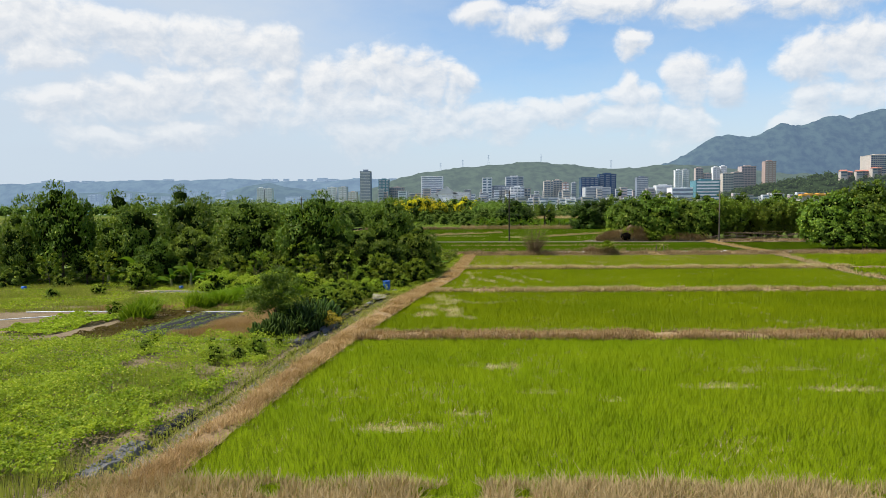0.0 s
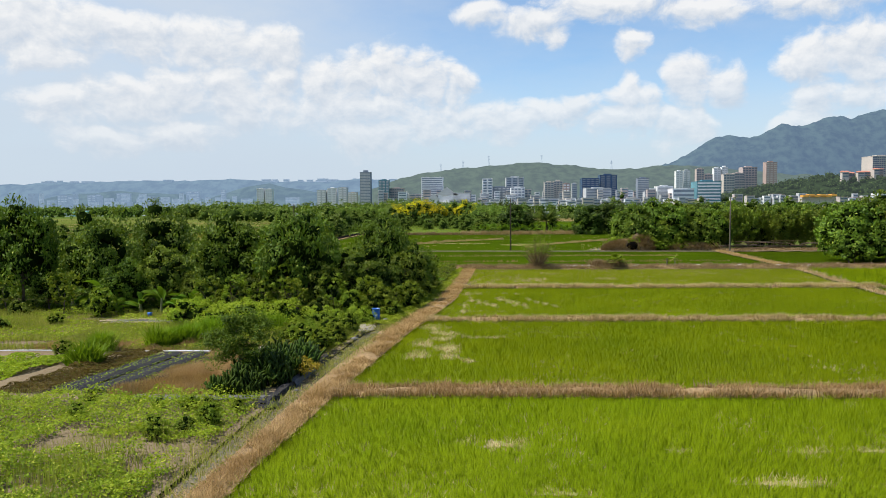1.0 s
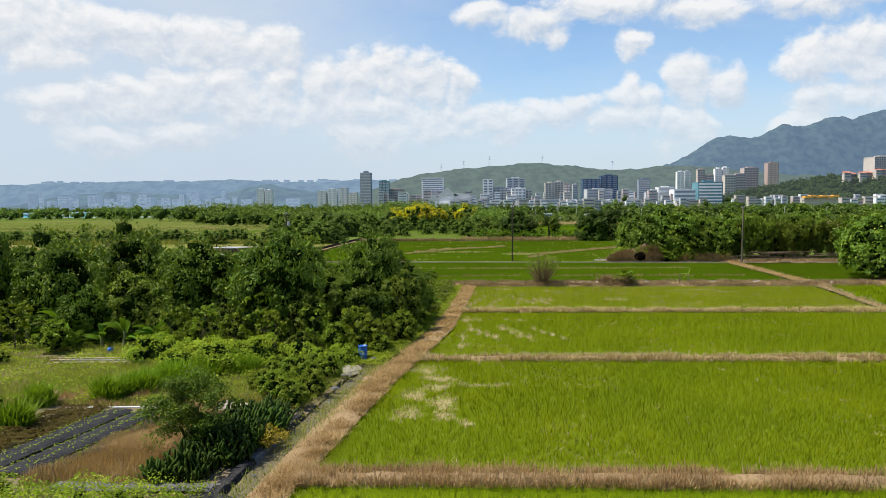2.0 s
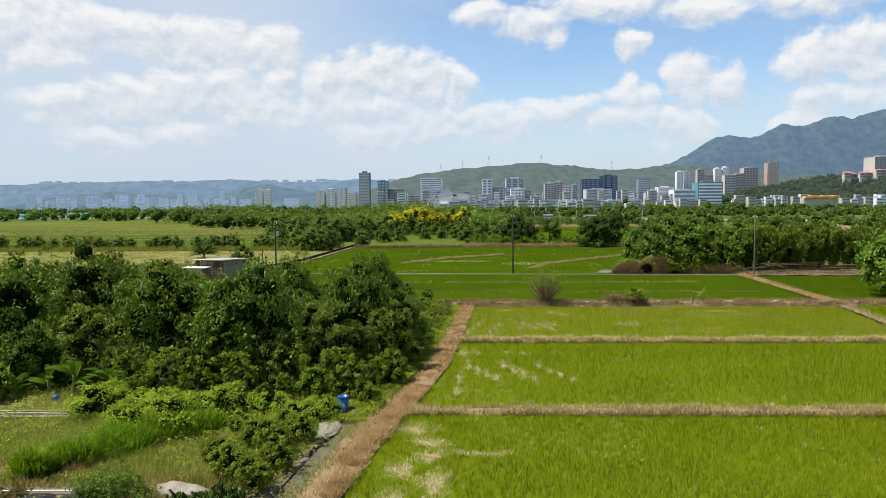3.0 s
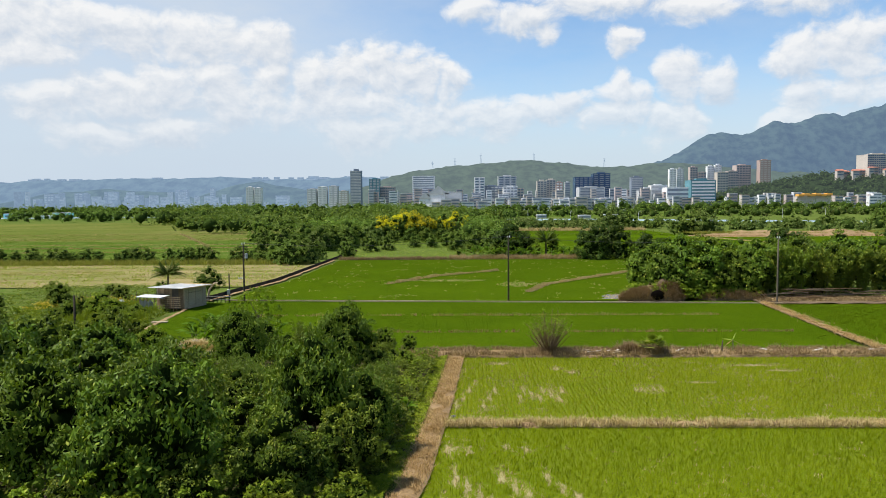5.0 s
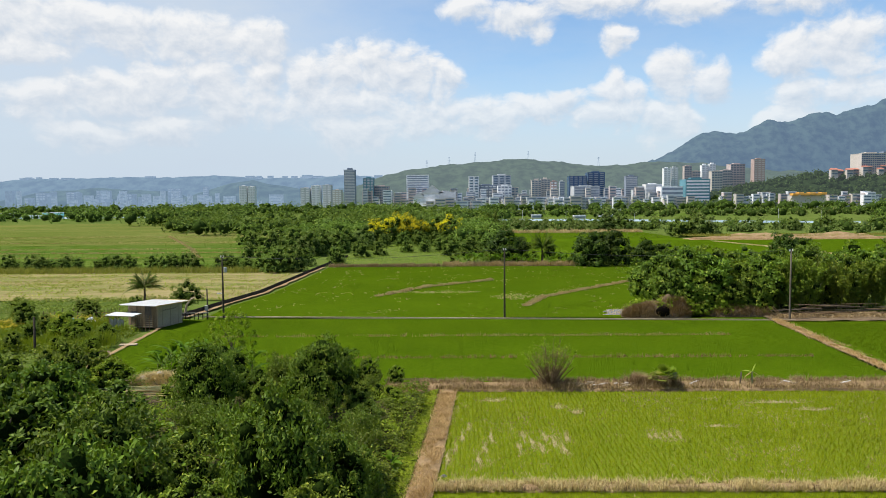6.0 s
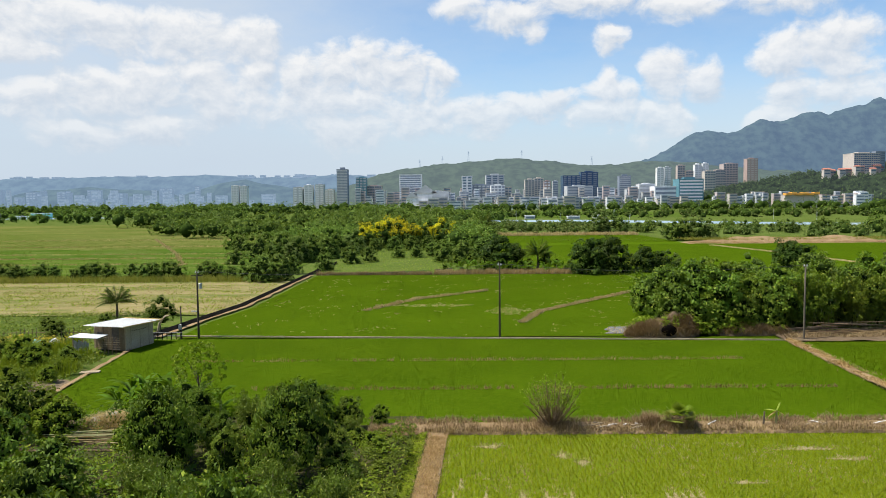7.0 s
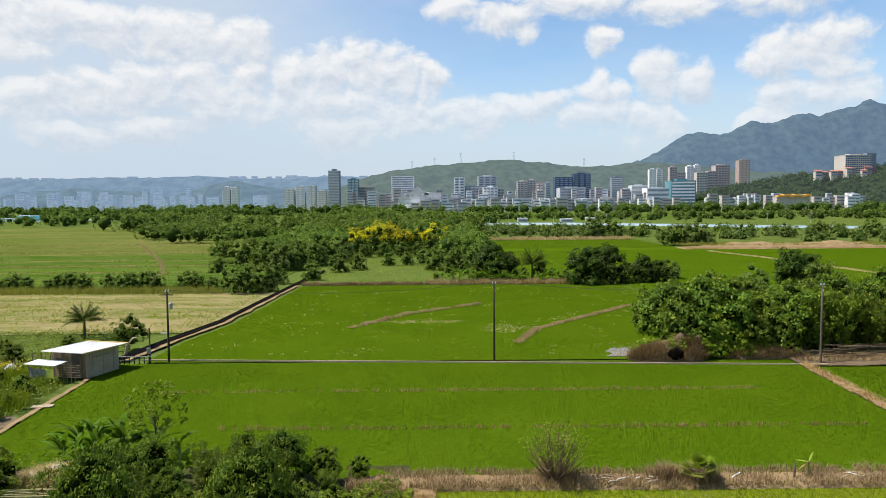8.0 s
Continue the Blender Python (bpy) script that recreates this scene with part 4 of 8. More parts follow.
def dome_leaves(g, c, r, d, per, size, aspect, droop, spray=4, ragged=0.16):
    """Sprays of leaves over the outer side of each lobe; the normals follow the lobe."""
    k = np.repeat(np.arange(len(c)), max(1, per // spray))
    e = g.normal(size=(len(k), 3)) * 0.75 + d[k] * 0.7 + np.array([0, 0, 0.35])
    e /= np.linalg.norm(e, axis=1, keepdims=True)
    out = g.uniform(0.84, 1.12, len(k)) + np.where(g.uniform(size=len(k)) < 0.12, g.uniform(0, 0.35, len(k)), 0)
    e, out, k = np.repeat(e, spray, 0), np.repeat(out, spray), np.repeat(k, spray)
    p = c[k] + (e * out[:, None] + g.normal(0, ragged, e.shape)) * r[k][:, None] * np.array([1, 1, 0.88])
    p[:, 2] = np.maximum(p[:, 2], 0.08)
    nrm = e * 0.75 + np.array([0, 0, 0.6]) + g.normal(0, 0.36, e.shape)
    return leaves(p, nrm, size * g.uniform(0.65, 1.3, len(k)), g, aspect, droop)


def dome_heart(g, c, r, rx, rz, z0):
    """Solid lumps inside a crown, coloured dark for the shade between the leaves."""
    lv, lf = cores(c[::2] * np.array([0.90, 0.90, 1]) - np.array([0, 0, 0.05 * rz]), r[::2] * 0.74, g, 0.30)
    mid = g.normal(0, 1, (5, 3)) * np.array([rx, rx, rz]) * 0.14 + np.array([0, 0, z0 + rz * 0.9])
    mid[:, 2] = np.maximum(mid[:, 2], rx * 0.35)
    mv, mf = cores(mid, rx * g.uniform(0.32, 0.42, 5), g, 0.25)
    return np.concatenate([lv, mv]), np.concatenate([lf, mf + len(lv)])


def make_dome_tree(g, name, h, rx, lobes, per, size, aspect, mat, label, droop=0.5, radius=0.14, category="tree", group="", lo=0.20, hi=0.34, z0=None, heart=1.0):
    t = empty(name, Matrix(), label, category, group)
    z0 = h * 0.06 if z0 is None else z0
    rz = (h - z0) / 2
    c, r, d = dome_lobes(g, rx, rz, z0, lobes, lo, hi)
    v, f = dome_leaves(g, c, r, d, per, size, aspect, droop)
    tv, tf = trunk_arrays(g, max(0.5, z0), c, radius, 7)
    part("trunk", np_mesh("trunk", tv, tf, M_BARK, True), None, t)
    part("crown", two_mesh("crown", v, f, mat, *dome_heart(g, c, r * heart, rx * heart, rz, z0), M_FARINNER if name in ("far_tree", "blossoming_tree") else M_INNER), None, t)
    return t


def trunk_arrays(g, z0, c, radius, limbs=7, lean=0.15):
    top = Vector((g.normal(0, lean), g.normal(0, lean), z0 + 0.35 * (c[:, 2].max() - z0)))
    parts = [tube([(0, 0, -0.1), (top.x * 0.3, top.y * 0.3, z0 * 0.5), tuple(top)], [radius * 1.25, radius, radius * 0.6], 7)]
    for i in g.choice(len(c), min(limbs, len(c)), replace=False):
        s = top * g.uniform(0.45, 0.95)
        e = Vector(c[i])
        m = (s + e) / 2 + Vector((0, 0, 0.25))
        parts.append(tube([tuple(s), tuple(m), tuple(s + (e - s) * 0.92)], [radius * 0.45, radius * 0.28, radius * 0.1], 5))
    return join(parts)


def make_tree(g, name, h, rx, z0, clumps, per, size, mat, label, aspect=0.5, clump_r=0.28, droop=0.2, radius=0.14, category="tree", group="", limbs=7, fill=0.35, bark=None):
    t = empty(name, Matrix(), label, category, group)
    v, f, c = crown_arrays(g, rx, (h - z0) / 2, z0, clumps, per, size, aspect, clump_r, droop, fill)
    tv, tf = trunk_arrays(g, z0, c, radius, limbs)
    part("trunk", np_mesh("trunk", tv, tf, bark or M_BARK, True), None, t)
    part("crown", np_mesh("crown", v, f, mat), None, t)
    return t


def put(ob, x, y, s=1.0, turn=None, first=False, z=0.0, sz=None):
    m = Matrix.Translation((x, y, z)) @ Matrix.Rotation(rng.uniform(0, 6.28) if turn is None else turn, 4, "Z") @ Matrix.Diagonal((s, s, sz or s, 1))
    if first:
        ob.matrix_basis = m
        return ob
    return copy_thing(ob, m)


class Stock:
    """One plant that is built once and set out many times."""

    def __init__(self, ob):
        self.ob, self.used = ob, False

    def put(self, x, y, s=1.0, turn=None, label="", z=0.0, sz=None):
        r = put(self.ob, x, y, s, turn, not self.used, z, sz)
        self.used = True
        return tagged(r, label) if label else r


g = np.random.default_rng(3)
LEAFY = "dark green leafy fruit tree with a dense rounded crown"
broad = [Stock(make_dome_tree(g, "orchard_tree", 6.6, 2.85, 46, 150, 0.255, 0.44, M_TREE, LEAFY, 0.7, group="orchard trees")) for _ in range(3)]
light = [Stock(make_dome_tree(g, "orchard_tree", 5.9, 2.4, 38, 112, 0.22, 0.54, M_TREE2, "lighter green orchard tree with an open crown", 0.4, group="orchard trees", lo=0.17, hi=0.30)) for _ in range(3)]
back = [Stock(make_dome_tree(g, "orchard_tree", 6.4, 2.9, 36, 72, 0.36, 0.52, m, l, 0.5, group="orchard trees")) for m, l in
        ((M_TREE, LEAFY), (M_TREE2, "lighter green orchard tree in the depth of the orchard"), (M_TREE, LEAFY))]
shrubs = [Stock(make_dome_tree(g, "shrub", 2.2, 1.35, 24, 96, 0.17, 0.55, m, l, 0.3, 0.04, "shrub", "shrubs by the orchard", 0.18, 0.32, 0.0)) for m, l in
          ((M_TREE2, "low green shrub at the orchard's edge"), (M_SHRUB, "bright green weedy shrub"))]
wall_trees = [Stock(make_dome_tree(g, "hedge_tree", 9.4, 4.3, 46, 84, 0.52, 0.52, M_TREE, "dark green tree in the field hedge", 0.5, group="hedge trees")) for _ in range(3)]
hedge_light = Stock(make_dome_tree(g, "hedge_tree", 9.0, 4.2, 46, 84, 0.50, 0.52, M_TREE2, "lighter green tree in the field hedge", 0.5, group="hedge trees"))


young = [Stock(make_dome_tree(g, "young_tree", 3.4, 1.15, 18, 50, 0.20, 0.5, M_SHRUB, "young yellow-green tree with a thin crown", 0.4, 0.05, "tree", "young trees before the orchard", 0.16, 0.30, 0.5, 0.4)) for _ in range(2)]


def make_far_tree(g, h, rx, lobes, per, size, mat, label, name="far_tree", group="trees round the far fields", category="tree"):
    return make_dome_tree(g, name, h, rx, lobes, per, size, 0.55, mat, label, 0.3, 0.22, category, group, 0.22, 0.36, -0.30 * h)


far_trees = [Stock(make_far_tree(g, 8.4, 4.4, 34, 44, 0.62, m, l)) for m, l in
             ((M_FAR, "dark green rounded tree across the fields"), (M_FAR, "dense dark green tree beyond the rice"), (M_FARPALE, "pale green leafy tree beyond the rice"))]


def make_bamboo(g, h, spread, culms, label, group, leaf=0.42, per=150, mat=None):
    t = empty("bamboo_clump", Matrix(), label, "bamboo", group)
    stems, cs = [], []
    for i in range(culms):
        a, r = g.uniform(0, 6.28), abs(g.normal(0, spread * 0.35))
        b = Vector((math.cos(a) * r * 0.5, math.sin(a) * r * 0.5, -0.1))
        hh = h * g.uniform(0.65, 1.05)
        a2 = a + g.normal(0, 0.6)
        out = spread * g.uniform(0.3, 1.1)
        pts = [b + Vector((math.cos(a2) * out * s ** 2.2, math.sin(a2) * out * s ** 2.2, hh * (s - 0.13 * s ** 4))) for s in (0, 0.3, 0.55, 0.75, 0.9, 1.0)]
        stems.append(tube([tuple(p) for p in pts], [0.032, 0.030, 0.024, 0.017, 0.010, 0.004], 4))
        s = g.uniform(0.05, 1.02, per // 10) ** 0.75
        p = np.array([[np.interp(q, (0, 0.3, 0.55, 0.75, 0.9, 1.0), [v[j] for v in pts]) for j in range(3)] for q in s])
        p = p + g.normal(0, 1, p.shape) * (0.08 + 0.30 * (1 - np.abs(s - 0.5)))[:, None] * np.array([1, 1, 0.7])
        cs.append(np.repeat(p, 10, 0) + g.normal(0, 0.15, (10 * len(p), 3)))
    c = np.concatenate(cs)
    c[:, 2] = np.maximum(c[:, 2], 0.1)
    nrm = g.normal(0, 0.5, c.shape) + np.array([0, 0, 0.45]) + np.concatenate([c[:, :2], 0 * c[:, :1]], 1) / spread * 0.5
    v, f = leaves(c, nrm, leaf * g.uniform(0.6, 1.3, len(c)), g, 0.36, 0.8)
    # lumps inside, coloured dark for the shade within the clump
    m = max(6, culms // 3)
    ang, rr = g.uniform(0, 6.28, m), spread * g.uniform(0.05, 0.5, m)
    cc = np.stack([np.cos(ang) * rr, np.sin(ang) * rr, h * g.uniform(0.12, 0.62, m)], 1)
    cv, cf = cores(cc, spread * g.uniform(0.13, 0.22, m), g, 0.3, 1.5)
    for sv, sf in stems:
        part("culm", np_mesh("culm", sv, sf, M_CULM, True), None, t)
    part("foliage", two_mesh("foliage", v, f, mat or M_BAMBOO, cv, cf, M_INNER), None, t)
    return t


bamboo = [Stock(make_bamboo(g, 6.3, 2.5, 28, "feathery light green bamboo clump with arching tips", "bamboo in the orchard", 0.27, 270)) for _ in range(2)]


def strip(points, widths, fold, side):
    """A long leaf: two half blades along a midrib, folded by the given amount."""
    v, f = [], []
    for p, w in zip(points, widths):
        p = Vector(p)
        v += [p + side * w + Vector((0, 0, fold * w)), p, p - side * w + Vector((0, 0, fold * w))]
    for i in range(len(points) - 1):
        a = 3 * i
        f += [(a, a + 1, a + 4, a + 3), (a + 1, a + 2, a + 5, a + 4)]
    return np.array(v, float), np.array(f, int)


def make_banana(g, h, leaf_count, length, label, mat=None, group="banana plants"):
    t = empty("banana_plant", Matrix(), label, "banana plant", group)
    tv, tf = tube([(0, 0, -0.1), (0.03, 0, h * 0.5), (0.05, 0.02, h)], [0.15, 0.12, 0.07], 8)
    part("stem", np_mesh("stem", tv, tf, M_CULM, True), None, t)
    for i in range(leaf_count):
        a = 6.28 * i / leaf_count + g.normal(0, 0.35)
        rise = 0.75 + 0.65 * i / leaf_count + g.normal(0, 0.12)
        d = Vector((math.cos(a), math.sin(a), 0))
        side = Vector((-math.sin(a), math.cos(a), 0)) + Vector((0, 0, g.uniform(-0.9, 0.9)))
        n = 10
        pts, wid = [], []
        ln = length * g.uniform(0.75, 1.15)
        for j in range(n):
            s = j / (n - 1)
            pts.append(Vector((0.04, 0.02, h * (0.35 + 0.6 * i / leaf_count))) + d * (ln * (s * math.cos(rise) + 0.35 * s * s)) + Vector((0, 0, ln * (math.sin(rise) * s - 0.46 * s ** 2.6))))
            wid.append(0.025 if s < 0.15 else (0.20 * math.sin(math.pi * min(1, (s - 0.1) / 0.93) ** 0.75) + 0.02) * (1 - 0.22 * (j % 2) * g.uniform(0, 1)))
        lv, lf = strip(pts, wid, g.uniform(-0.5, 0.15), side)
        part("leaf", np_mesh("leaf", lv, lf, mat or M_BANANA, True), None, t)
    return t


banana = [Stock(make_banana(g, hh, nl, ll, "banana plant with broad arching green leaves")) for hh, nl, ll in ((1.3, 11, 2.0), (1.0, 10, 1.7), (1.6, 12, 2.2))]


def make_palm(g, h, length, fronds, label, category="palm"):
    t = empty("palm_tree", Matrix(), label, category, "")
    tv, tf = tube([(0, 0, -0.1), (0.08, 0, h * 0.5), (0.05, 0.05, h)], [0.24, 0.19, 0.15], 8)
    part("trunk", np_mesh("trunk", tv, tf, M_BARK, True), None, t)
    for i in range(fronds):
        a = 2.4 * i + g.normal(0, 0.2)
        rise = 1.54 - 1.30 * (i / fronds) ** 1.1
        d, side = Vector((math.cos(a), math.sin(a), 0)), Vector((-math.sin(a), math.cos(a), 0))
        pts = [Vector((0.05, 0.05, h)) + d * (length * s * math.cos(rise * 0.85)) + Vector((0, 0, length * (math.sin(rise) * s - (0.16 + 0.40 * i / fronds) * s ** 2.4))) for s in np.linspace(0, 1, 9)]
        pieces = [tube([tuple(p) for p in pts], np.linspace(0.03, 0.008, 9), 4)]
        for j in range(34):
            s = 0.14 + 0.86 * j / 33
            q = Vector([np.interp(s, np.linspace(0, 1, 9), [p[c] for p in pts]) for c in range(3)])
            fl = length * 0.26 * math.sin(math.pi * (0.15 + 0.8 * s)) + 0.05
            for sg in (1, -1):
                tip = q + (side * sg * 0.85 + d * 0.45) * fl + Vector((0, 0, -fl * 0.45))
                w = d * 0.035
                pieces.append((np.array([q - w, q + w, tip + w * 0.3, tip - w * 0.3], float), np.array([[0, 1, 2, 3]])))
        lv, lf = join(pieces)
        part("frond", np_mesh("frond", lv, lf, M_PALM), None, t)
    return t


# the orchard: a deep block of trees left of the path
def orchard():
    lay = [
        # front row, set back from the garden
        ("b", -12.5, 64.5, 1.0), ("b", -7.0, 65.5, 0.78), ("l", -3.9, 69.0, 0.80), ("b", -18.5, 66.5, 1.0), ("l", -24.0, 66.0, 0.9), ("b", -29.5, 66.5, 0.95),
        ("b", -36.0, 66.0, 0.95), ("l", -41.5, 67.5, 1.0), ("b", -47.5, 67.0, 1.05), 
        ("l", -10.2, 63.0, 0.58), ("l", -15.6, 63.6, 0.62), ("l", -21.2, 64.6, 0.62), ("b", -26.8, 64.6, 0.62), ("l", -32.8, 64.4, 0.7), ("b", -39, 64.4, 0.68), ("l", -44.6, 65, 0.8), ("l", -5.6, 67.2, 0.62),
        # second row
        ("l", -9.5, 70.5, 1.05), ("b", -15.0, 72.0, 1.02), ("l", -21.5, 71.5, 1.05), ("b", -27.0, 73.0, 1.0), ("l", -33.0, 72.0, 1.1), ("b", -39.5, 74.0, 1.0),
        ("l", -46.0, 74.0, 1.05), ("b", -52.5, 75.5, 1.0),
        # third and fourth
        ("b", -18, 79.0, 0.9), ("l", -24, 80, 1.0), ("b", -30.5, 80.5, 0.95), ("l", -37, 81.5, 1.0), ("b", -44, 82, 0.95), ("b", -51, 83.5, 0.95), ("l", -58, 84, 1.0),
        ("b", -3.6, 74.5, 0.72), ("l", -26, 87, 0.8), ("b", -33, 88.5, 0.8), ("l", -40, 90, 0.85), ("b", -47, 91, 0.85), ("l", -54, 92, 0.9),
        ("b", -20.5, 85.5, 0.85), ("b", -28.5, 93.5, 0.72), ("l", -35, 95.5, 0.75), ("b", -42, 97, 0.8), ("l", -49, 98, 0.85), ("l", -31, 100, 0.6), ("b", -38, 102, 0.42),
        ("l", -45, 103, 0.5),  ("b", -54, 101, 0.9), ("l", -12.0, 75.5, 1.0), ("b", -6.5, 72.5, 0.85),
        ("l", -2.9, 78.0, 0.55), ("l", -14.2, 103.0, 0.48), ("b", -11.2, 102.2, 0.45), ("l", -6.9, 103.0, 0.42),
        ("l", -13, 101.5, 0.6), ("b", -8.6, 102.5, 0.55), ("l", -5.5, 102.5, 0.55), ("l", -12.0, 91.0, 0.72), ("b", -16.5, 91.5, 0.72), ("b", -4.8, 91.0, 0.62), ("l", -9.0, 94.5, 0.65), ("b", -8.0, 91.0, 0.7), ("b", -14.0, 96.5, 0.55), ("b", -10.5, 99.0, 0.55), ("l", -6.5, 98.5, 0.55), ("b", -15.5, 98.5, 0.55), ("l", -12.5, 95.5, 0.6), ("b", -17.8, 95.0, 0.6), ("l", -5.6, 94.8, 0.5), ("b", -17.5, 101.5, 0.58), ("l", -3.2, 102.8, 0.42),
    ]
    i = 0
    for kind, x, y, s in lay:
        stock = back if 78 < y < 101 and x < -18 else broad if kind == "b" else light
        k = float(rng.uniform(0.88, 1.12)) * (0.95 if y > 100 and x > -14 else 1.0)
        stock[i % len(stock)].put(x, y, s * k, sz=s * k * float(rng.uniform(0.86, 1.16)))
        i += 1
    for x, y, s in ((-12.8, 100.5, 0.62), (-8.8, 101.2, 0.60), (-5.2, 100.8, 0.5), (-10.6, 97.0, 0.6), (-4.0, 80.5, 0.95), (-7.0, 83.0, 1.0), (-10.5, 82.0, 1.0), (-13.5, 85.0, 1.0), (-4.2, 85.5, 0.9), (-8.0, 88.0, 0.9), (-16.0, 87.5, 0.9), (-5.0, 76.5, 0.9), (-9.5, 77.0, 0.95)):
        bamboo[int(rng.integers(2))].put(x, y, s)
    for i, (x, y, s) in enumerate(((-16.2, 60.6, 1.0), (-14.3, 60.9, 0.8), (-11.6, 60.4, 0.9), (-9.0, 62.0, 1.15), (-6.4, 62.4, 0.9), (-18.6, 61.2, 1.1), (-12.9, 61.9, 1.2), (-4.4, 63.4, 0.8), (-30.0, 61.5, 1.0), (-35.0, 62.3, 1.1), (-41.0, 62.0, 1.0))):
        young[i % 2].put(x, y, s)
    for x, y, s in ((-5.6, 61.8, 1.0), (-7.6, 61.5, 0.8), (-9.8, 60.0, 0.7), (-3.4, 64.8, 0.9), (-15.3, 61.3, 0.7), (-2.7, 71.5, 0.7), (-4.4, 60.4, 0.55), (-17.8, 62.5, 0.75), (-26.5, 60.6, 0.9),
                    (-33, 60.8, 0.8), (-38, 62, 1.2), (-43, 62.5, 1.3), (-3.0, 96.5, 0.7), (-2.5, 93.5, 0.5), (-4.5, 99.0, 0.8), (-27.6, 99.6, 1.3), (-26.2, 97.0, 0.9), (-22.0, 98.0, 0.6), (-29.5, 102.0, 1.5), (-20.5, 101.0, 0.9), (-21.5, 104.2, 0.8)):
        shrubs[int(rng.integers(2))].put(x, y, s)
    for x, y, s in ((-22.6, 62.2, 1.0), (-24.6, 63.0, 0.95), (-20.4, 62.6, 0.9), (-27.8, 63.6, 1.05), (-26.0, 61.8, 0.7), (-19.0, 61.9, 0.6), (-31, 64.5, 1.15),
                    (-12.2, 79.2, 0.85), (-14.5, 78.6, 0.8), (-17.2, 76.6, 0.85), (-1.9, 82.5, 0.45),
                    (-17.8, 104.2, 0.85), (-16.2, 103.8, 0.7), (-10.0, 104.0, 0.6)):
        banana[int(rng.integers(3))].put(x, y, s)


orchard()
big_banana = [Stock(make_banana(g, 2.3, 12, 2.9, "tall banana plant with broad dark green leaves")) for _ in range(2)]
for i, (x, y, s) in enumerate(((-23.6, 106.2, 1.10), (-22.3, 107.2, 1.00), (-24.9, 106.9, 0.95), (-25.6, 105.8, 0.80), (-21.4, 106.2, 0.95), (-23.0, 105.2, 0.90), (-24.3, 105.0, 0.75), (-19.6, 107.2, 0.80), (-17.2, 106.4, 0.70), (-26.3, 106.6, 0.70))):
    big_banana[i % 2].put(x, y, s)
t = make_dome_tree(np.random.default_rng(31), "open_tree", 6.4, 1.9, 30, 56, 0.26, 0.42, M_SHRUB, "slender open yellow-green tree above the bananas", 0.35, 0.09, group="orchard trees", lo=0.16, hi=0.26, z0=1.8, heart=0.04)
t.matrix_basis = Matrix.Translation((-19.4, 107.6, 0))

weed_bush = [Stock(make_dome_tree(g, "weed_clump", 1.7, 1.7, 24, 120, 0.15, 0.55, M_WEED, "lush bright green creeper clump before the orchard", 0.3, 0.03, "weeds", "weed clumps before the orchard", 0.22, 0.36, -0.9)) for _ in range(2)]
for i, (x, y, s) in enumerate(((-15.4, 54.6, 0.9), (-13.7, 55.6, 1.05), (-14.8, 56.9, 1.0), (-12.6, 57.0, 0.8), (-7.4, 56.6, 0.75), (-6.5, 57.2, 0.65), (-16.8, 57.8, 1.0), (-11.6, 58.4, 0.85), (-9.4, 58.6, 0.7), (-18.6, 58.2, 0.9))):
    weed_bush[i % 2].put(x, y, s)

# the hedge and mound on the right, and the large trees beyond the path
for i, (x, y, s) in enumerate(((33.5, 150, 0.80), (37.5, 147.5, 0.85), (42.0, 150.0, 0.85), (46.5, 148.5, 0.75), (34.5, 146.5, 0.75), (40.0, 146.0, 0.78), (44.5, 146.0, 0.72), (48.8, 147.5, 0.8), (36, 156, 0.8), (41, 158, 0.85), (47, 157, 0.8), (53, 156, 0.85),
                               (60, 157, 0.9), (67, 156, 0.9), (38.5, 144.8, 0.6), (42.5, 144.6, 0.62), (46.0, 144.4, 0.55), (35.8, 145.2, 0.62), (51, 149, 0.85), (56, 150, 0.85), (62, 150, 0.85), (39, 166, 0.75), (45, 168, 0.8), (52, 167, 0.8), (34.2, 160, 0.6))):
    (hedge_light if i % 4 == 2 else wall_trees[i % 3]).put(x, y, s * 1.12)
bamboo_wall = [Stock(make_bamboo(g, 9.3, 2.4, 28, "tall dense bamboo clump in the field hedge", "bamboo hedge", 0.46, 190, M_TREE2)) for _ in range(2)]
for i, x in enumerate(np.arange(50.5, 84, 2.1)):
    bamboo_wall[i % 2].put(float(x), 146.5 + float(rng.uniform(-1.2, 1.2)), float(rng.uniform(0.88, 1.05)))
dark_bush = [Stock(make_dome_tree(g, "bushy_tree", 8.6, 4.2, 44, 92, 0.50, 0.55, M_DARKTREE, "dense dark green bushy tree at the end of the rice", 0.4, group="dark trees beyond the rice", lo=0.22, hi=0.36, z0=-2.4)) for _ in range(2)]
for i, (x, y, s) in enumerate(((37.0, 226, 1.0), (43.6, 227, 1.05), (40.6, 229, 1.0), (52.5, 229, 0.72), (57, 231, 0.6), (85.5, 222, 0.9), (90.5, 224, 0.8), (16, 237, 1.0), (20, 239, 0.8))):
    dark_bush[i % 2].put(x, y, s)
for i, x in enumerate(np.arange(3.5, 34, 1.9)):
    big_banana[i % 2].put(float(x + rng.uniform(-0.6, 0.6)), 229.8 + float(rng.uniform(-1, 1.5)), float(rng.uniform(0.65, 1.0)), label="bright green banana plant in the row beyond the rice")
for i, x in enumerate((1.5, 5.0, 8.5, 11.5, 14.5, 18.0, 23.5, 28.0, 31.5, 34.5, 51.0, 55.5)):
    light[i % 3].put(x, 234.5 + 2.0 * (i % 3), 0.6 + 0.13 * (i % 4), label="leafy green tree in the row beyond the rice")
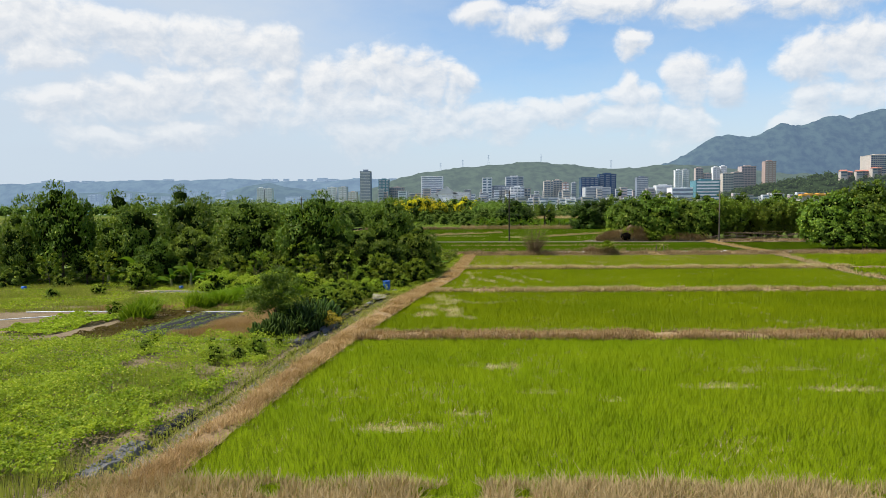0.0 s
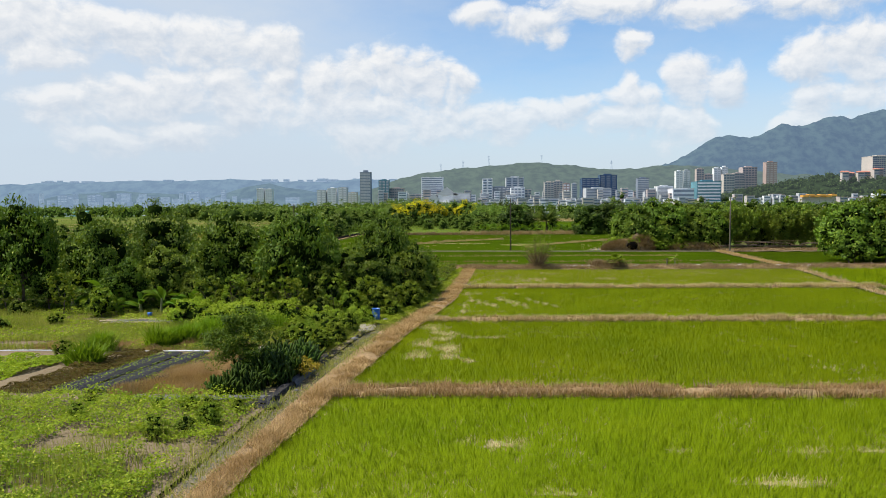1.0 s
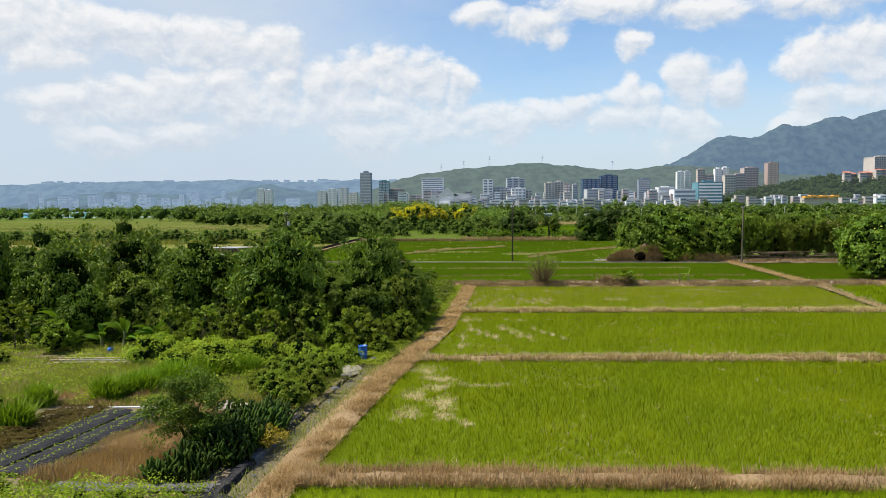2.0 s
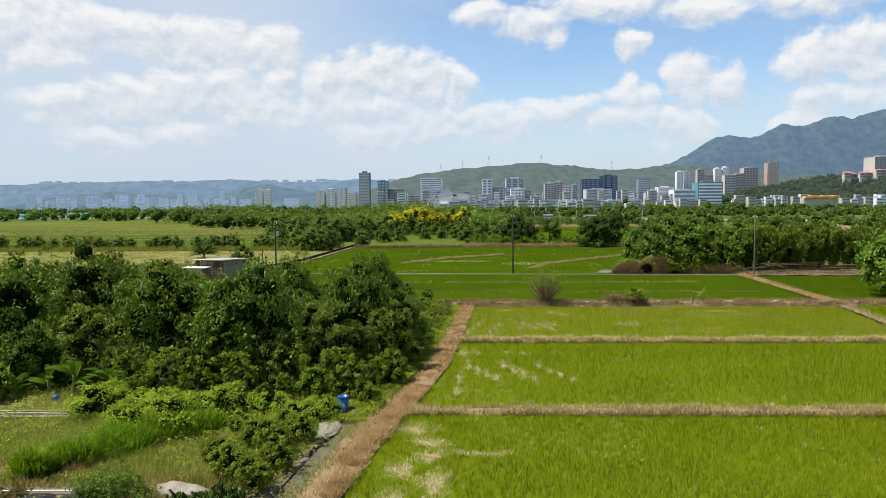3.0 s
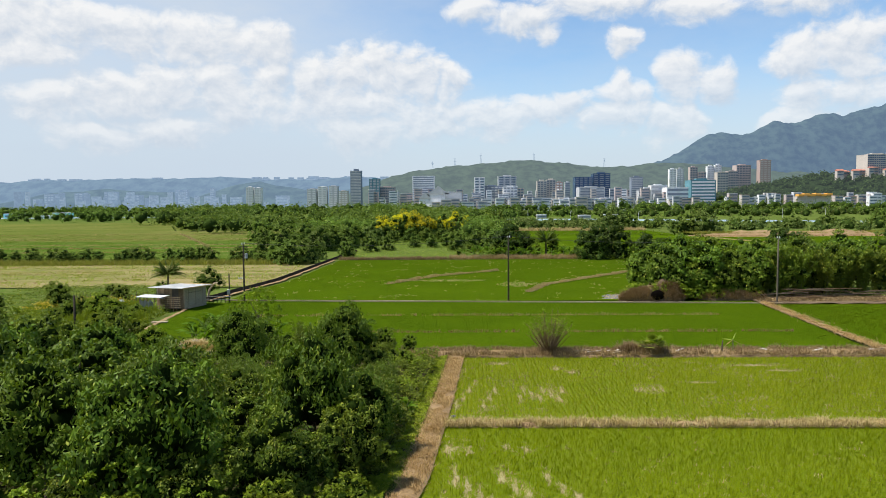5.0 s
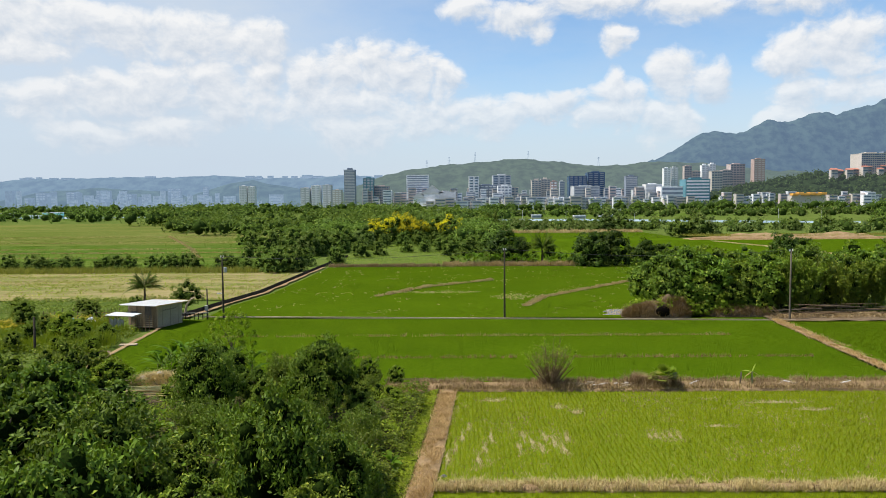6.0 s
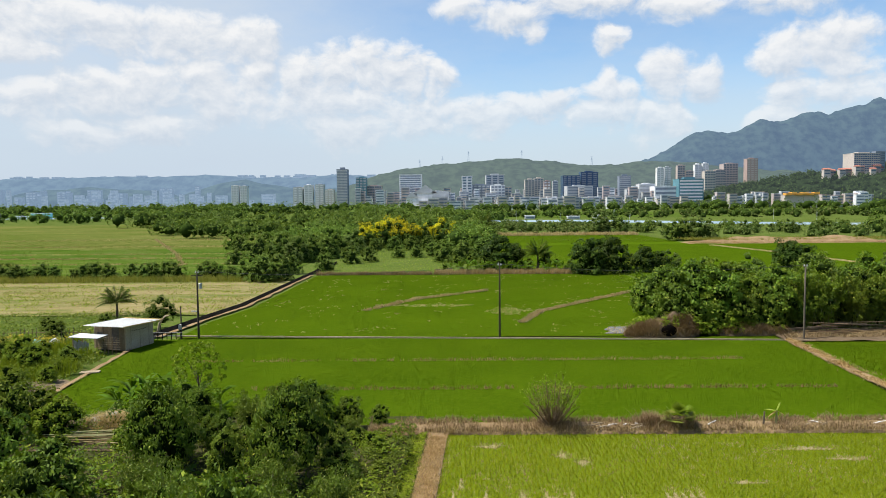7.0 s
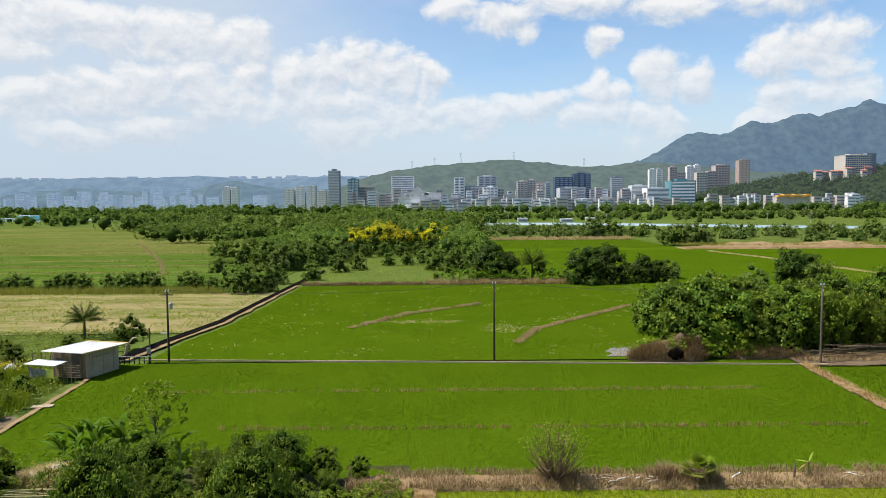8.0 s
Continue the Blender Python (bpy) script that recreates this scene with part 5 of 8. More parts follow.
for i, (x, y, s) in enumerate(((54.2, 109.0, 0.98), (60.5, 110.5, 1.05), (66.5, 112, 1.05), (57.5, 114.5, 1.0), (64, 117, 1.05), (53.2, 105.6, 0.62), (57.4, 105.8, 0.7), (62.0, 106.4, 0.75), (67.0, 107.0, 0.8))):
    wall_trees[i % 3].put(x, y, s)
for x, y, s in ((36.2, 143.4, 1.2), (39.5, 143.2, 1.5), (43.0, 143.6, 1.3), (33.8, 144.2, 1.0), (46.5, 143.0, 1.0), (34.6, 142.2, 0.75), (29.6, 143.4, 0.8), (33.0, 143.6, 1.15), (37.5, 142.0, 0.8), (41.0, 141.8, 0.7)):
    shrubs[1].put(x, y, s, label="green creeper heap over the mound")


# woodland across the plain
wood_rng = np.random.default_rng(17)


def woodland(name, n, x0, x1, y0, y1, h0, h1, leaf, mat, label, lobes=10, per=20, width=0.50, where=None, slope=None, inner=None):
    """Many trees in one mesh, for woods that nobody could count."""
    q = wood_rng
    kinds = []
    for _ in range(5):
        c, r, d = dome_lobes(q, width, 0.54, -0.16, lobes, 0.26, 0.40, -0.70)
        kinds.append((c, r, d, *cores(q.normal(0, 0.10, (3, 3)) + np.array([0, 0, 0.36]), width * q.uniform(0.42, 0.56, 3), q, 0.25, 0.95)))
    x, y = q.uniform(x0, x1, n), q.uniform(y0, y1, n)
    ok = np.abs(x) < 0.68 * y
    if where:
        ok &= where(x, y)
    at_z = slope(x, y) if slope else np.zeros(n)
    lv, cv = [], []
    for px, py, pz in zip(x[ok], y[ok], at_z[ok]):
        c, r, d, hv, hf = kinds[int(q.integers(5))]
        h = q.uniform(h0, h1) * (1 + 0.25 * float(ground_noise(np.array(px), np.array(py), 18.0, 2.0)))
        a = q.uniform(0, 6.28)
        turn = np.array([[math.cos(a), math.sin(a), 0], [-math.sin(a), math.cos(a), 0], [0, 0, 1]])
        at = np.array([px, py, pz])
        lv.append(dome_leaves(q, c @ turn * h + at, r * h, d @ turn, per, leaf, 0.6, 0.3)[0])
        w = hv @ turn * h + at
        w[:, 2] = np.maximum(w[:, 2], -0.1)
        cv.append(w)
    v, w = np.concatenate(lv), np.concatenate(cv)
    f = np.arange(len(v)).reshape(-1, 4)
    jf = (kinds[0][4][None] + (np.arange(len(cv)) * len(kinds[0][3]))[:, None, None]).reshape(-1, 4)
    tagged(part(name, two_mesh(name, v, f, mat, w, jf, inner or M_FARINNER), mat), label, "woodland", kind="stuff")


woodland("woodland", 190, -72, 20, 300, 420, 6.5, 9.5, 0.75, M_FAR, "dense dark green wood beyond the rice", 13, 28, where=lambda x, y: (y > 345) | (x < -42) | (x > 4))
woodland("woodland", 240, -250, 24, 420, 600, 8.5, 12.5, 1.1, M_FAR, "deep dark wood on the river plain", 12, 24, where=lambda x, y: x > -150 - 0.40 * (y - 420))
woodland("woodland", 120, -260, 10, 600, 700, 12, 15.5, 1.3, M_FAR, "tall dark trees at the back of the wood", 11, 20)
woodland("woodland", 24, -82, -40, 640, 690, 18, 21, 1.3, M_FAR, "cluster of the tallest trees in the wood", 12, 22)
woodland("woodland", 100, -120, 60, 700, 900, 9, 13, 1.4, M_FAR, "green wood on the river plain", 10, 16)
woodland("woodland", 150, -700, -230, 720, 1000, 8, 14, 1.3, M_FAR, "dark wood beyond the far fields", 9, 16)
woodland("woodland", 190, -1300, -300, 1150, 1500, 12, 20, 2.2, M_FAR, "long dark wood along the river", 6, 12)
woodland("woodland", 130, 24, 105, 442, 600, 2.2, 4.5, 0.9, M_FARPALE, "pale scrub and low trees along the river", 9, 20, 0.8)
woodland("woodland", 200, 105, 480, 380, 560, 2.2, 5.0, 1.0, M_FARPALE, "scrub and low trees along the river", 9, 20, 0.8, where=lambda x, y: (y < 720 - 0.62 * (x - 105)) & ((x > 190) | (y > 385)))
woodland("woodland", 22, 60, 420, 430, 540, 5.5, 8, 1.0, M_FAR, "darker trees among the scrub", 10, 22, 0.6)
woodland("woodland", 110, 60, 700, 830, 1050, 7, 12, 1.7, M_FAR, "green trees beyond the river", 8, 14, 0.6, where=lambda x, y: y > 760 + 0.2 * np.abs(x - 300))
woodland("woodland", 130, 60, 700, 800, 1100, 5, 9, 1.7, M_FARPALE, "pale green trees beyond the river", 8, 14, 0.7)
woodland("woodland", 150, 430, 1000, 560, 1000, 10, 17, 1.4, M_FAR, "green wood at the foot of the spur", 8, 14, 0.6)
woodland("woodland", 330, -700, 1200, 1320, 1650, 14, 22, 2.2, M_FAR, "long belt of trees before the city", 6, 12, 0.6)
woodland("woodland", 180, -1600, -500, 1900, 2300, 16, 26, 3.0, M_FAR, "far belt of trees", 5, 10, 0.6)
woodland("woodland", 260, 600, 1400, 1700, 1860, 24, 36, 2.8, M_FAR, "trees at the foot of the spur", 5, 10, 0.6)
for x, y, s, k in ((86.5, 453, 1.15, 2), (93, 458, 1.5, 2), (99, 452, 1.1, 0), (106, 374, 0.95, 0), (112, 378, 1.2, 1), (118, 374, 1.15, 2), (126, 384, 0.7, 0), (214, 455, 0.9, 0), (240, 448, 1.0, 1), (190, 440, 0.7, 2), (160, 430, 0.7, 2),
                   (62, 236, 0.45, 2), (70, 205, 0.55, 2), (78, 195, 0.7, 1),  (60, 190, 0.5, 1), (104, 205, 0.9, 0), (120, 215, 0.9, 1),
                   (7, 262, 0.7, 0), (1, 266, 0.6, 1), (13, 270, 0.7, 0), (-41, 212, 0.66, 0), (-37.8, 216, 0.6, 1), (-45, 217, 0.55, 1), (-42.5, 220, 0.62, 0), (-38, 232, 0.5, 0), (-31, 240, 0.45, 1),
                   (-27, 262, 0.55, 0), (-14, 283, 0.40, 1), (-8, 284, 0.45, 0), (-22, 268, 0.5, 0), (-3, 288, 0.5, 0), (3, 290, 0.45, 1), (-50, 272, 0.9, 1), (-45, 266, 0.7, 2),
                   (-40, 272, 0.75, 0), (-38, 285, 0.75, 1), (-46, 290, 0.85, 0), (-30, 300, 0.55, 1), (-62, 285, 0.8, 1), (-25, 318, 0.5, 0), (-18, 320, 0.55, 1), (-11, 318, 0.6, 0), (-5, 322, 0.5, 1), (3, 318, 0.6, 0), (12, 322, 0.8, 1), (18, 335, 0.9, 0), (-62, 262, 0.5, 0)):
    far_trees[k].put(x, y, s)
for i in range(34):
    y = float(wood_rng.uniform(268, 335))
    x = float(np.interp(y, (265, 300, 335), (-41, -31, -30)) - wood_rng.uniform(0, 0.75) * (y - 255))
    far_trees[i % 3 if i % 4 == 0 else i % 2].put(x, y, float(wood_rng.uniform(0.5, 0.85)), label="leafy green tree at the edge of the wood")
for i, x in enumerate(np.delete(np.arange(-136, -47, 2.4), (3, 8, 9, 17, 24, 25, 31))):
    far_trees[i % 2].put(float(x + wood_rng.uniform(-2, 2)), float(221 + wood_rng.uniform(-2, 3)), float(wood_rng.uniform(0.26, 0.44)), label="low dark green shrub behind the hay field")


def blossom_tree(x, y, h, r, share, seed):
    """A broad tree; the given share of its upper lobes is covered in blossom."""
    t = make_far_tree(np.random.default_rng(seed), h, r, 34, 40, 0.60, M_FAR, "broad tree covered in yellow blossom", "blossoming_tree", "yellow blossoming trees")
    q = np.random.default_rng(seed)
    z0 = h * 0.06
    c, rr, d = dome_lobes(q, r, (h - z0) / 2, z0, 34, 0.20, 0.33)
    top = (d[:, 2] > -0.1) & (q.uniform(size=34) < share)
    v, f = dome_leaves(q, c[top], rr[top] * 1.10, d[top], 90, 0.45, 0.85, 0.1)
    part("blossom", np_mesh("blossom", v, f, M_YELLOW), None, t, "dense yellow blossom over the crown")
    t.matrix_basis = Matrix.Translation((x, y, 0))


for i, (x, y, h, r, share) in enumerate(((-31, 342, 9.5, 5.0, 0.75), (-24.5, 338, 10.5, 5.4, 0.9), (-18, 340, 11.0, 5.6, 0.85), (-12.5, 336, 9.5, 4.6, 0.8), (-6, 342, 11.0, 5.0, 0.35), (0.5, 340, 11.5, 4.6, 0.7), (-21, 352, 12.0, 5.4, 0.7), (-45, 300, 7.0, 3.4, 0.25))):
    blossom_tree(x, y, h, r, share, 61 + i)

# ---- far hills and city ----


def ridge(name, y0, depth, xs, hs, mat, label, rough, step=40):
    """A line of hills: heights along x, falling off to the front and back, with gullies."""
    x = np.arange(xs[0], xs[-1] + 1, step)
    d = np.linspace(-1, 1, 25)
    top = np.interp(x, xs, hs)
    gx, gd = np.meshgrid(x, d)
    fall = np.clip(1 - np.abs(gd) ** 1.5, 0, 1)
    h = np.broadcast_to(top, gx.shape) * fall
    h = h + rough * fall * ground_noise(gx, gd * depth, 160.0, y0) * np.sqrt(np.clip(1 - fall, 0.05, 1)) * 1.6 + rough * 0.22 * ground_noise(gx, gd * depth, 34.0, y0) * (fall > 0) + rough * 0.12 * ground_noise(gx, gd * depth, 11.0, y0) * (fall > 0)
    v = np.stack([gx, y0 + gd * depth, h - 1.0], -1).reshape(-1, 3)
    nx = len(x)
    i = np.arange((len(d) - 1) * nx).reshape(len(d) - 1, nx)[:, :-1].ravel()
    f = np.stack([i, i + 1, i + nx + 1, i + nx], 1)
    return tagged(part(name, np_mesh(name, v, f, mat, True), mat), label, "hills", kind="structure")


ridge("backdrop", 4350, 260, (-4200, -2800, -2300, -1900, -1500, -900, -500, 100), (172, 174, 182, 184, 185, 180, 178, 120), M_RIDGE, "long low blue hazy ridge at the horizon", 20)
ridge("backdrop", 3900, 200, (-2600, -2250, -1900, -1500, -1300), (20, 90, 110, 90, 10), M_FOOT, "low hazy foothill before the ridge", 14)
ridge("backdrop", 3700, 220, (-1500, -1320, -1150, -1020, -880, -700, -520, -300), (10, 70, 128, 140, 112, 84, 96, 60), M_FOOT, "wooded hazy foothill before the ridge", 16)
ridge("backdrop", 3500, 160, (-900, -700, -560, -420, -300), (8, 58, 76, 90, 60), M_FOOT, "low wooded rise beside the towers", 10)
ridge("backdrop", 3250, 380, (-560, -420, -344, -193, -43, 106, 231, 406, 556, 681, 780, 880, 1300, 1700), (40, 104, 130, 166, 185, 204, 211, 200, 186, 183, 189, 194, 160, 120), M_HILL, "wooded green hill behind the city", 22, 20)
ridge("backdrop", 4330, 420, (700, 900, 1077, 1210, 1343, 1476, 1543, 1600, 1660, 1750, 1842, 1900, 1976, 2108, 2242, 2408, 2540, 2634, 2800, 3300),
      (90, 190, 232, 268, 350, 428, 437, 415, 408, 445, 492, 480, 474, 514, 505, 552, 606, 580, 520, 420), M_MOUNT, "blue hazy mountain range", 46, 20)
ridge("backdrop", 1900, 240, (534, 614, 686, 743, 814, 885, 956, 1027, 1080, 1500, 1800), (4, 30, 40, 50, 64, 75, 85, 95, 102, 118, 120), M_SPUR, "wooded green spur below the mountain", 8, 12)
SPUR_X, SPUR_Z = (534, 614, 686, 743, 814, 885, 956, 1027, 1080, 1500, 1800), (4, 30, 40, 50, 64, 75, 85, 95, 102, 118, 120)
# dark M_SPUR lumps inside the crowns put the shade between leaves into colour
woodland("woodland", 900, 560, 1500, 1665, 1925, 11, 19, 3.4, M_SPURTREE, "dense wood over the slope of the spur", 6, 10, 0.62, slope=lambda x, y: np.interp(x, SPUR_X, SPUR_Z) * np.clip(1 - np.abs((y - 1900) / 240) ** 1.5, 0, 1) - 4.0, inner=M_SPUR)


def far_material(name, c, rough=0.7):
    return surface(name, (c, tuple(min(1, q * 1.12) for q in c), tuple(q * 0.85 for q in c)), rough, 0.05, 0.4, 0.0)


C_GREY, C_WHITE, C_TAN = far_material("grey_facade", (0.50, 0.52, 0.54)), far_material("white_facade", (0.78, 0.79, 0.80)), far_material("tan_facade", (0.55, 0.50, 0.45))
C_PINK, C_DARK = far_material("pink_brown_facade", (0.50, 0.42, 0.40)), far_material("dark_grey_facade", (0.22, 0.26, 0.32))
C_RED = far_material("red_brown_facade", (0.43, 0.33, 0.30))
C_GLASS, C_BLUE, C_GREEN = far_material("window_glass", (0.13, 0.18, 0.24), 0.25), far_material("dark_blue_glass", (0.05, 0.10, 0.20), 0.2), far_material("teal_glass", (0.12, 0.27, 0.32), 0.2)


def building(x, y, w, h, wall, label, band=None, floors=8, depth=None, verticals=0, crown=0.0, base=0.0, ratio=0.5):
    """A block with a parapet, ribbon windows floor by floor, piers and a roof house."""
    depth = depth or w * 0.8
    t = empty("building", Matrix.Translation((x, y, base)), label, "building", "city buildings")
    bm = box(bmesh.new(), -w / 2, -depth / 2, -3 - 0.3 * base, w / 2, depth / 2, h)
    part("wall", bm, wall, t)
    bm = box(bmesh.new(), -w / 2 - 0.3, -depth / 2 - 0.3, h, w / 2 + 0.3, depth / 2 + 0.3, h + 1.2)
    part("roof", bm, wall, t)
    if crown:
        part("roof_house", box(bmesh.new(), -w * 0.22, -depth * 0.22, h + 1.2, w * 0.22, depth * 0.22, h + 1.2 + crown), wall, t)
    fh = h / floors
    n = max(1, verticals)
    gap = w / n
    me = None
    for i in range(floors):
        for j in range(n):
            if me is None:
                bm = box(bmesh.new(), -gap * 0.46 if n == 1 else -gap * 0.34, -0.35, 0, gap * 0.46 if n == 1 else gap * 0.34, 0.3, fh * ratio)
                ob = part("window", bm, band or C_GLASS, t)
                me = ob.data
            else:
                ob = part("window", me, None, t)
            ob.location = (-w / 2 + gap * (j + 0.5), -depth / 2, fh * (i + 0.28))
    return t
building(-281, 2000, 29.6, 107.8, C_DARK, "tall dark grey tower with pale floor bands", C_GREY, 26, verticals=1, crown=5)
building(-236, 2050, 29.6, 87.0, C_GREEN, "slim teal glass apartment tower", C_GREY, 20, verticals=3, crown=3)
building(-205, 2080, 45.9, 65.1, C_PINK, "reddish brown apartment block", None, 9, verticals=7, crown=2)
building(-89, 1850, 54.7, 85.9, C_WHITE, "broad pale hotel slab with dark window bands", C_DARK, 16, verticals=1, crown=0)
building(52, 1900, 26.0, 83.5, C_WHITE, "white framed office building", C_GLASS, 12, verticals=2, crown=0)
building(128, 1980, 48.2, 88.7, C_GREY, "grey office tower with blue glass", C_GLASS, 15, verticals=3, crown=3)
building(85, 1930, 52.9, 61.9, C_DARK, "dark grey apartment block", C_GREY, 9, verticals=5, crown=2)
building(127, 1850, 35.2, 58.1, C_WHITE, "white apartment block with dark bays", C_DARK, 8, verticals=4, crown=2)
building(154, 1860, 17.0, 54.3, C_TAN, "tan apartment block among towers", None, 8, verticals=2, crown=0)
building(212, 1900, 24.6, 73.2, C_TAN, "grey-brown twin apartment tower", C_GLASS, 14, verticals=3, crown=3)
building(239, 1930, 23.5, 76.9, C_TAN, "grey-brown twin apartment tower", C_GLASS, 14, verticals=3, crown=3)
building(265, 1960, 17.9, 71.2, C_RED, "red and white apartment block", C_WHITE, 10, verticals=2, crown=2)
building(278, 1900, 13.0, 69.3, C_GREY, "narrow grey tower in the city", C_DARK, 12, verticals=1, crown=2)
building(334, 2000, 47.2, 86.0, C_BLUE, "dark blue glass office tower", C_DARK, 16, verticals=4, crown=0)
building(388, 2030, 46.4, 95.9, C_BLUE, "tall dark blue glass office tower", C_DARK, 18, verticals=3, crown=3)
building(319, 1800, 61.5, 53.8, C_GREY, "grey office block with dark ribbon windows", C_DARK, 8, verticals=1, crown=2)
building(442, 1850, 28.1, 79.3, C_DARK, "dark round-cornered tower with pale bands", C_GREY, 17, verticals=1, crown=3)
building(448, 1800, 28.8, 44.9, C_GREY, "low blue-grey office block", C_GLASS, 6, verticals=3, crown=0)
building(495, 1850, 39.4, 58.9, C_WHITE, "plain white commercial building", C_GREY, 6, verticals=1, crown=2)
building(526, 1800, 56.1, 51.5, C_WHITE, "low white commercial building", C_DARK, 5, verticals=1, crown=1)
building(578, 1780, 58.1, 67.8, C_GREEN, "teal glass office building with white bands", C_WHITE, 9, verticals=1, crown=4)
building(662, 2300, 21.1, 118.8, C_WHITE, "pale high apartment tower", C_GREY, 18, verticals=2, crown=3)
building(691, 2320, 21.3, 121.2, C_GREY, "grey high apartment tower", C_WHITE, 18, verticals=2, crown=3)
building(742, 2350, 23.4, 127.6, C_PINK, "pink-brown tiled apartment tower", None, 18, verticals=3, crown=3)
building(768, 2350, 25.2, 110.5, C_PINK, "pink-brown tiled apartment block", None, 14, verticals=3, crown=2)
building(806, 2380, 21.9, 131.2, C_WHITE, "pale grey apartment tower block", C_GREY, 19, verticals=2, crown=4)
building(830, 2380, 20.0, 134.6, C_WHITE, "pale grey apartment tower block", C_GREY, 19, verticals=2, crown=4)
building(814, 2300, 33.5, 107.9, C_TAN, "tan apartment block among towers", None, 14, verticals=4, crown=2)
building(846, 2300, 29.9, 111.1, C_PINK, "pink-brown tiled apartment block", None, 14, verticals=4, crown=2)
building(895, 2350, 44.9, 131.7, C_PINK, "broad pink-brown apartment tower", None, 18, verticals=5, crown=3)
building(944, 2300, 33.4, 144.2, C_RED, "tall red-brown apartment tower", C_TAN, 22, verticals=3, crown=3)
building(-748, 2600, 25.9, 82.1, C_WHITE, "white apartment slab standing alone", C_GREY, 14, verticals=3, crown=2)
building(-718, 2600, 25.8, 79.8, C_WHITE, "white apartment slab standing alone", C_GREY, 14, verticals=3, crown=2)
building(-505, 2500, 32.5, 71.8, C_GREY, "pale grey apartment tower", C_WHITE, 12, verticals=2, crown=2)
building(-469, 2500, 30.6, 79.1, C_WHITE, "white high-rise apartment tower", C_GREY, 13, verticals=2, crown=2)
building(-431, 2500, 30.5, 80.7, C_GREY, "pale grey apartment tower", C_WHITE, 13, verticals=2, crown=2)
building(-389, 2450, 29.9, 62.2, C_TAN, "tan apartment block among towers", C_WHITE, 9, verticals=3, crown=2)
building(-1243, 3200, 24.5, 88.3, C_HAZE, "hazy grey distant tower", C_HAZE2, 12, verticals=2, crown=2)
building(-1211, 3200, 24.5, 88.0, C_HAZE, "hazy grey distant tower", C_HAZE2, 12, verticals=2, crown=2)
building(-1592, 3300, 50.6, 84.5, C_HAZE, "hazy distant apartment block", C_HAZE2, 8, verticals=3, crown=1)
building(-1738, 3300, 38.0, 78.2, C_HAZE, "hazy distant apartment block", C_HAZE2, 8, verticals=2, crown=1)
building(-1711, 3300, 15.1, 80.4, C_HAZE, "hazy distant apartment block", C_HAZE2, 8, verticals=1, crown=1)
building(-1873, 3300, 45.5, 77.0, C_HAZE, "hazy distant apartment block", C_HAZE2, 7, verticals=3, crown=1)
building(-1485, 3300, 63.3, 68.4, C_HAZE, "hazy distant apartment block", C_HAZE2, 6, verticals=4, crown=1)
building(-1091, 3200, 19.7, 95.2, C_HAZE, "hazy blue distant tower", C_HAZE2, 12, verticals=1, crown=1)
building(1026, 1845, 63, 45, C_TAN, "broad pink-brown hotel on the wooded spur", C_BLUE, 9, verticals=12, base=84, crown=3)
building(1071, 1850, 23.5, 51, C_DARK, "dark glass hotel wing on the wooded spur", C_GLASS, 8, verticals=2, base=83)

straw("bank_weeds", 5000, lambda g, y: g.uniform(104, 196, len(y)), U(352, 368), 0.9, 0.16, M_GRASS, "green weeds over the top of the earth bank", 231, 1.2, 0.7)
straw("bank_weeds", 2600, lambda g, y: g.uniform(104, 196, len(y)), U(345, 352), 0.7, 0.13, M_STRAW, "dry weeds at the foot of the earth bank", 232, 0.2, 0.9)
straw("field_bank", 7000, lambda g, y: np.interp(y, (243, 302, 336), (120.4, 114.8, 108.9)) + g.normal(0, 0.7, len(y)), U(236, 337), 0.30, 0.10, M_PALESTRAW, "pale dry bank winding through the far rice", 233, 0.05, 0.9)

# ---- poles, barrel ----


def utility_pole(x, y, h, mat, label, arm=False):
    t = empty("utility_pole", Matrix.Translation((x, y, 0)), label, "utility pole", "power line poles")
    v, f = tube([(0, 0, -0.3), (0, 0, h * 0.5), (0, 0, h), (0, 0, h + 0.03)], [0.15, 0.125, 0.10, 0.02], 12)
    part("shaft", np_mesh("shaft", v, f, mat, True), None, t)
    for dx in (-0.18, 0.18):
        bm = bmesh.new()
        bmesh.ops.create_cone(bm, cap_ends=True, segments=8, radius1=0.06, radius2=0.035, depth=0.22, matrix=Matrix.Translation((dx, 0, h + 0.08)))
        part("insulator", bm, M_WHITE, t, "white porcelain insulator")
    part("bracket", box(bmesh.new(), -0.28, -0.05, h - 0.12, 0.28, 0.05, h - 0.02, 0.01), M_METAL, t)
    if arm:
        part("crossarm", box(bmesh.new(), -0.75, -0.06, h - 0.55, 0.75, 0.06, h - 0.43, 0.01), M_POLE, t)
        bm = bmesh.new()
        bmesh.ops.create_cone(bm, cap_ends=True, segments=14, radius1=0.24, radius2=0.24, depth=0.75, matrix=Matrix.Translation((0.42, 0, h - 1.9)))
        bmesh.ops.bevel(bm, geom=list(bm.edges), offset=0.02, segments=1, affect="EDGES")
        part("transformer", bm, M_METAL, t, "grey transformer can")
        part("sign_board", box(bmesh.new(), -0.9, -0.04, 3.6, -0.15, 0.0, 3.75), M_ROOF, t)
    return t


utility_pole(9.16, 140.7, 9.9, M_POLE, "tall dark wooden utility pole in the rice field")
utility_pole(-31.6, 142.6, 9.0, M_POLE, "dark wooden utility pole with a transformer beside the canal", True)
utility_pole(48.6, 139.0, 9.6, M_POLEC, "pale concrete utility pole beside the hedge")


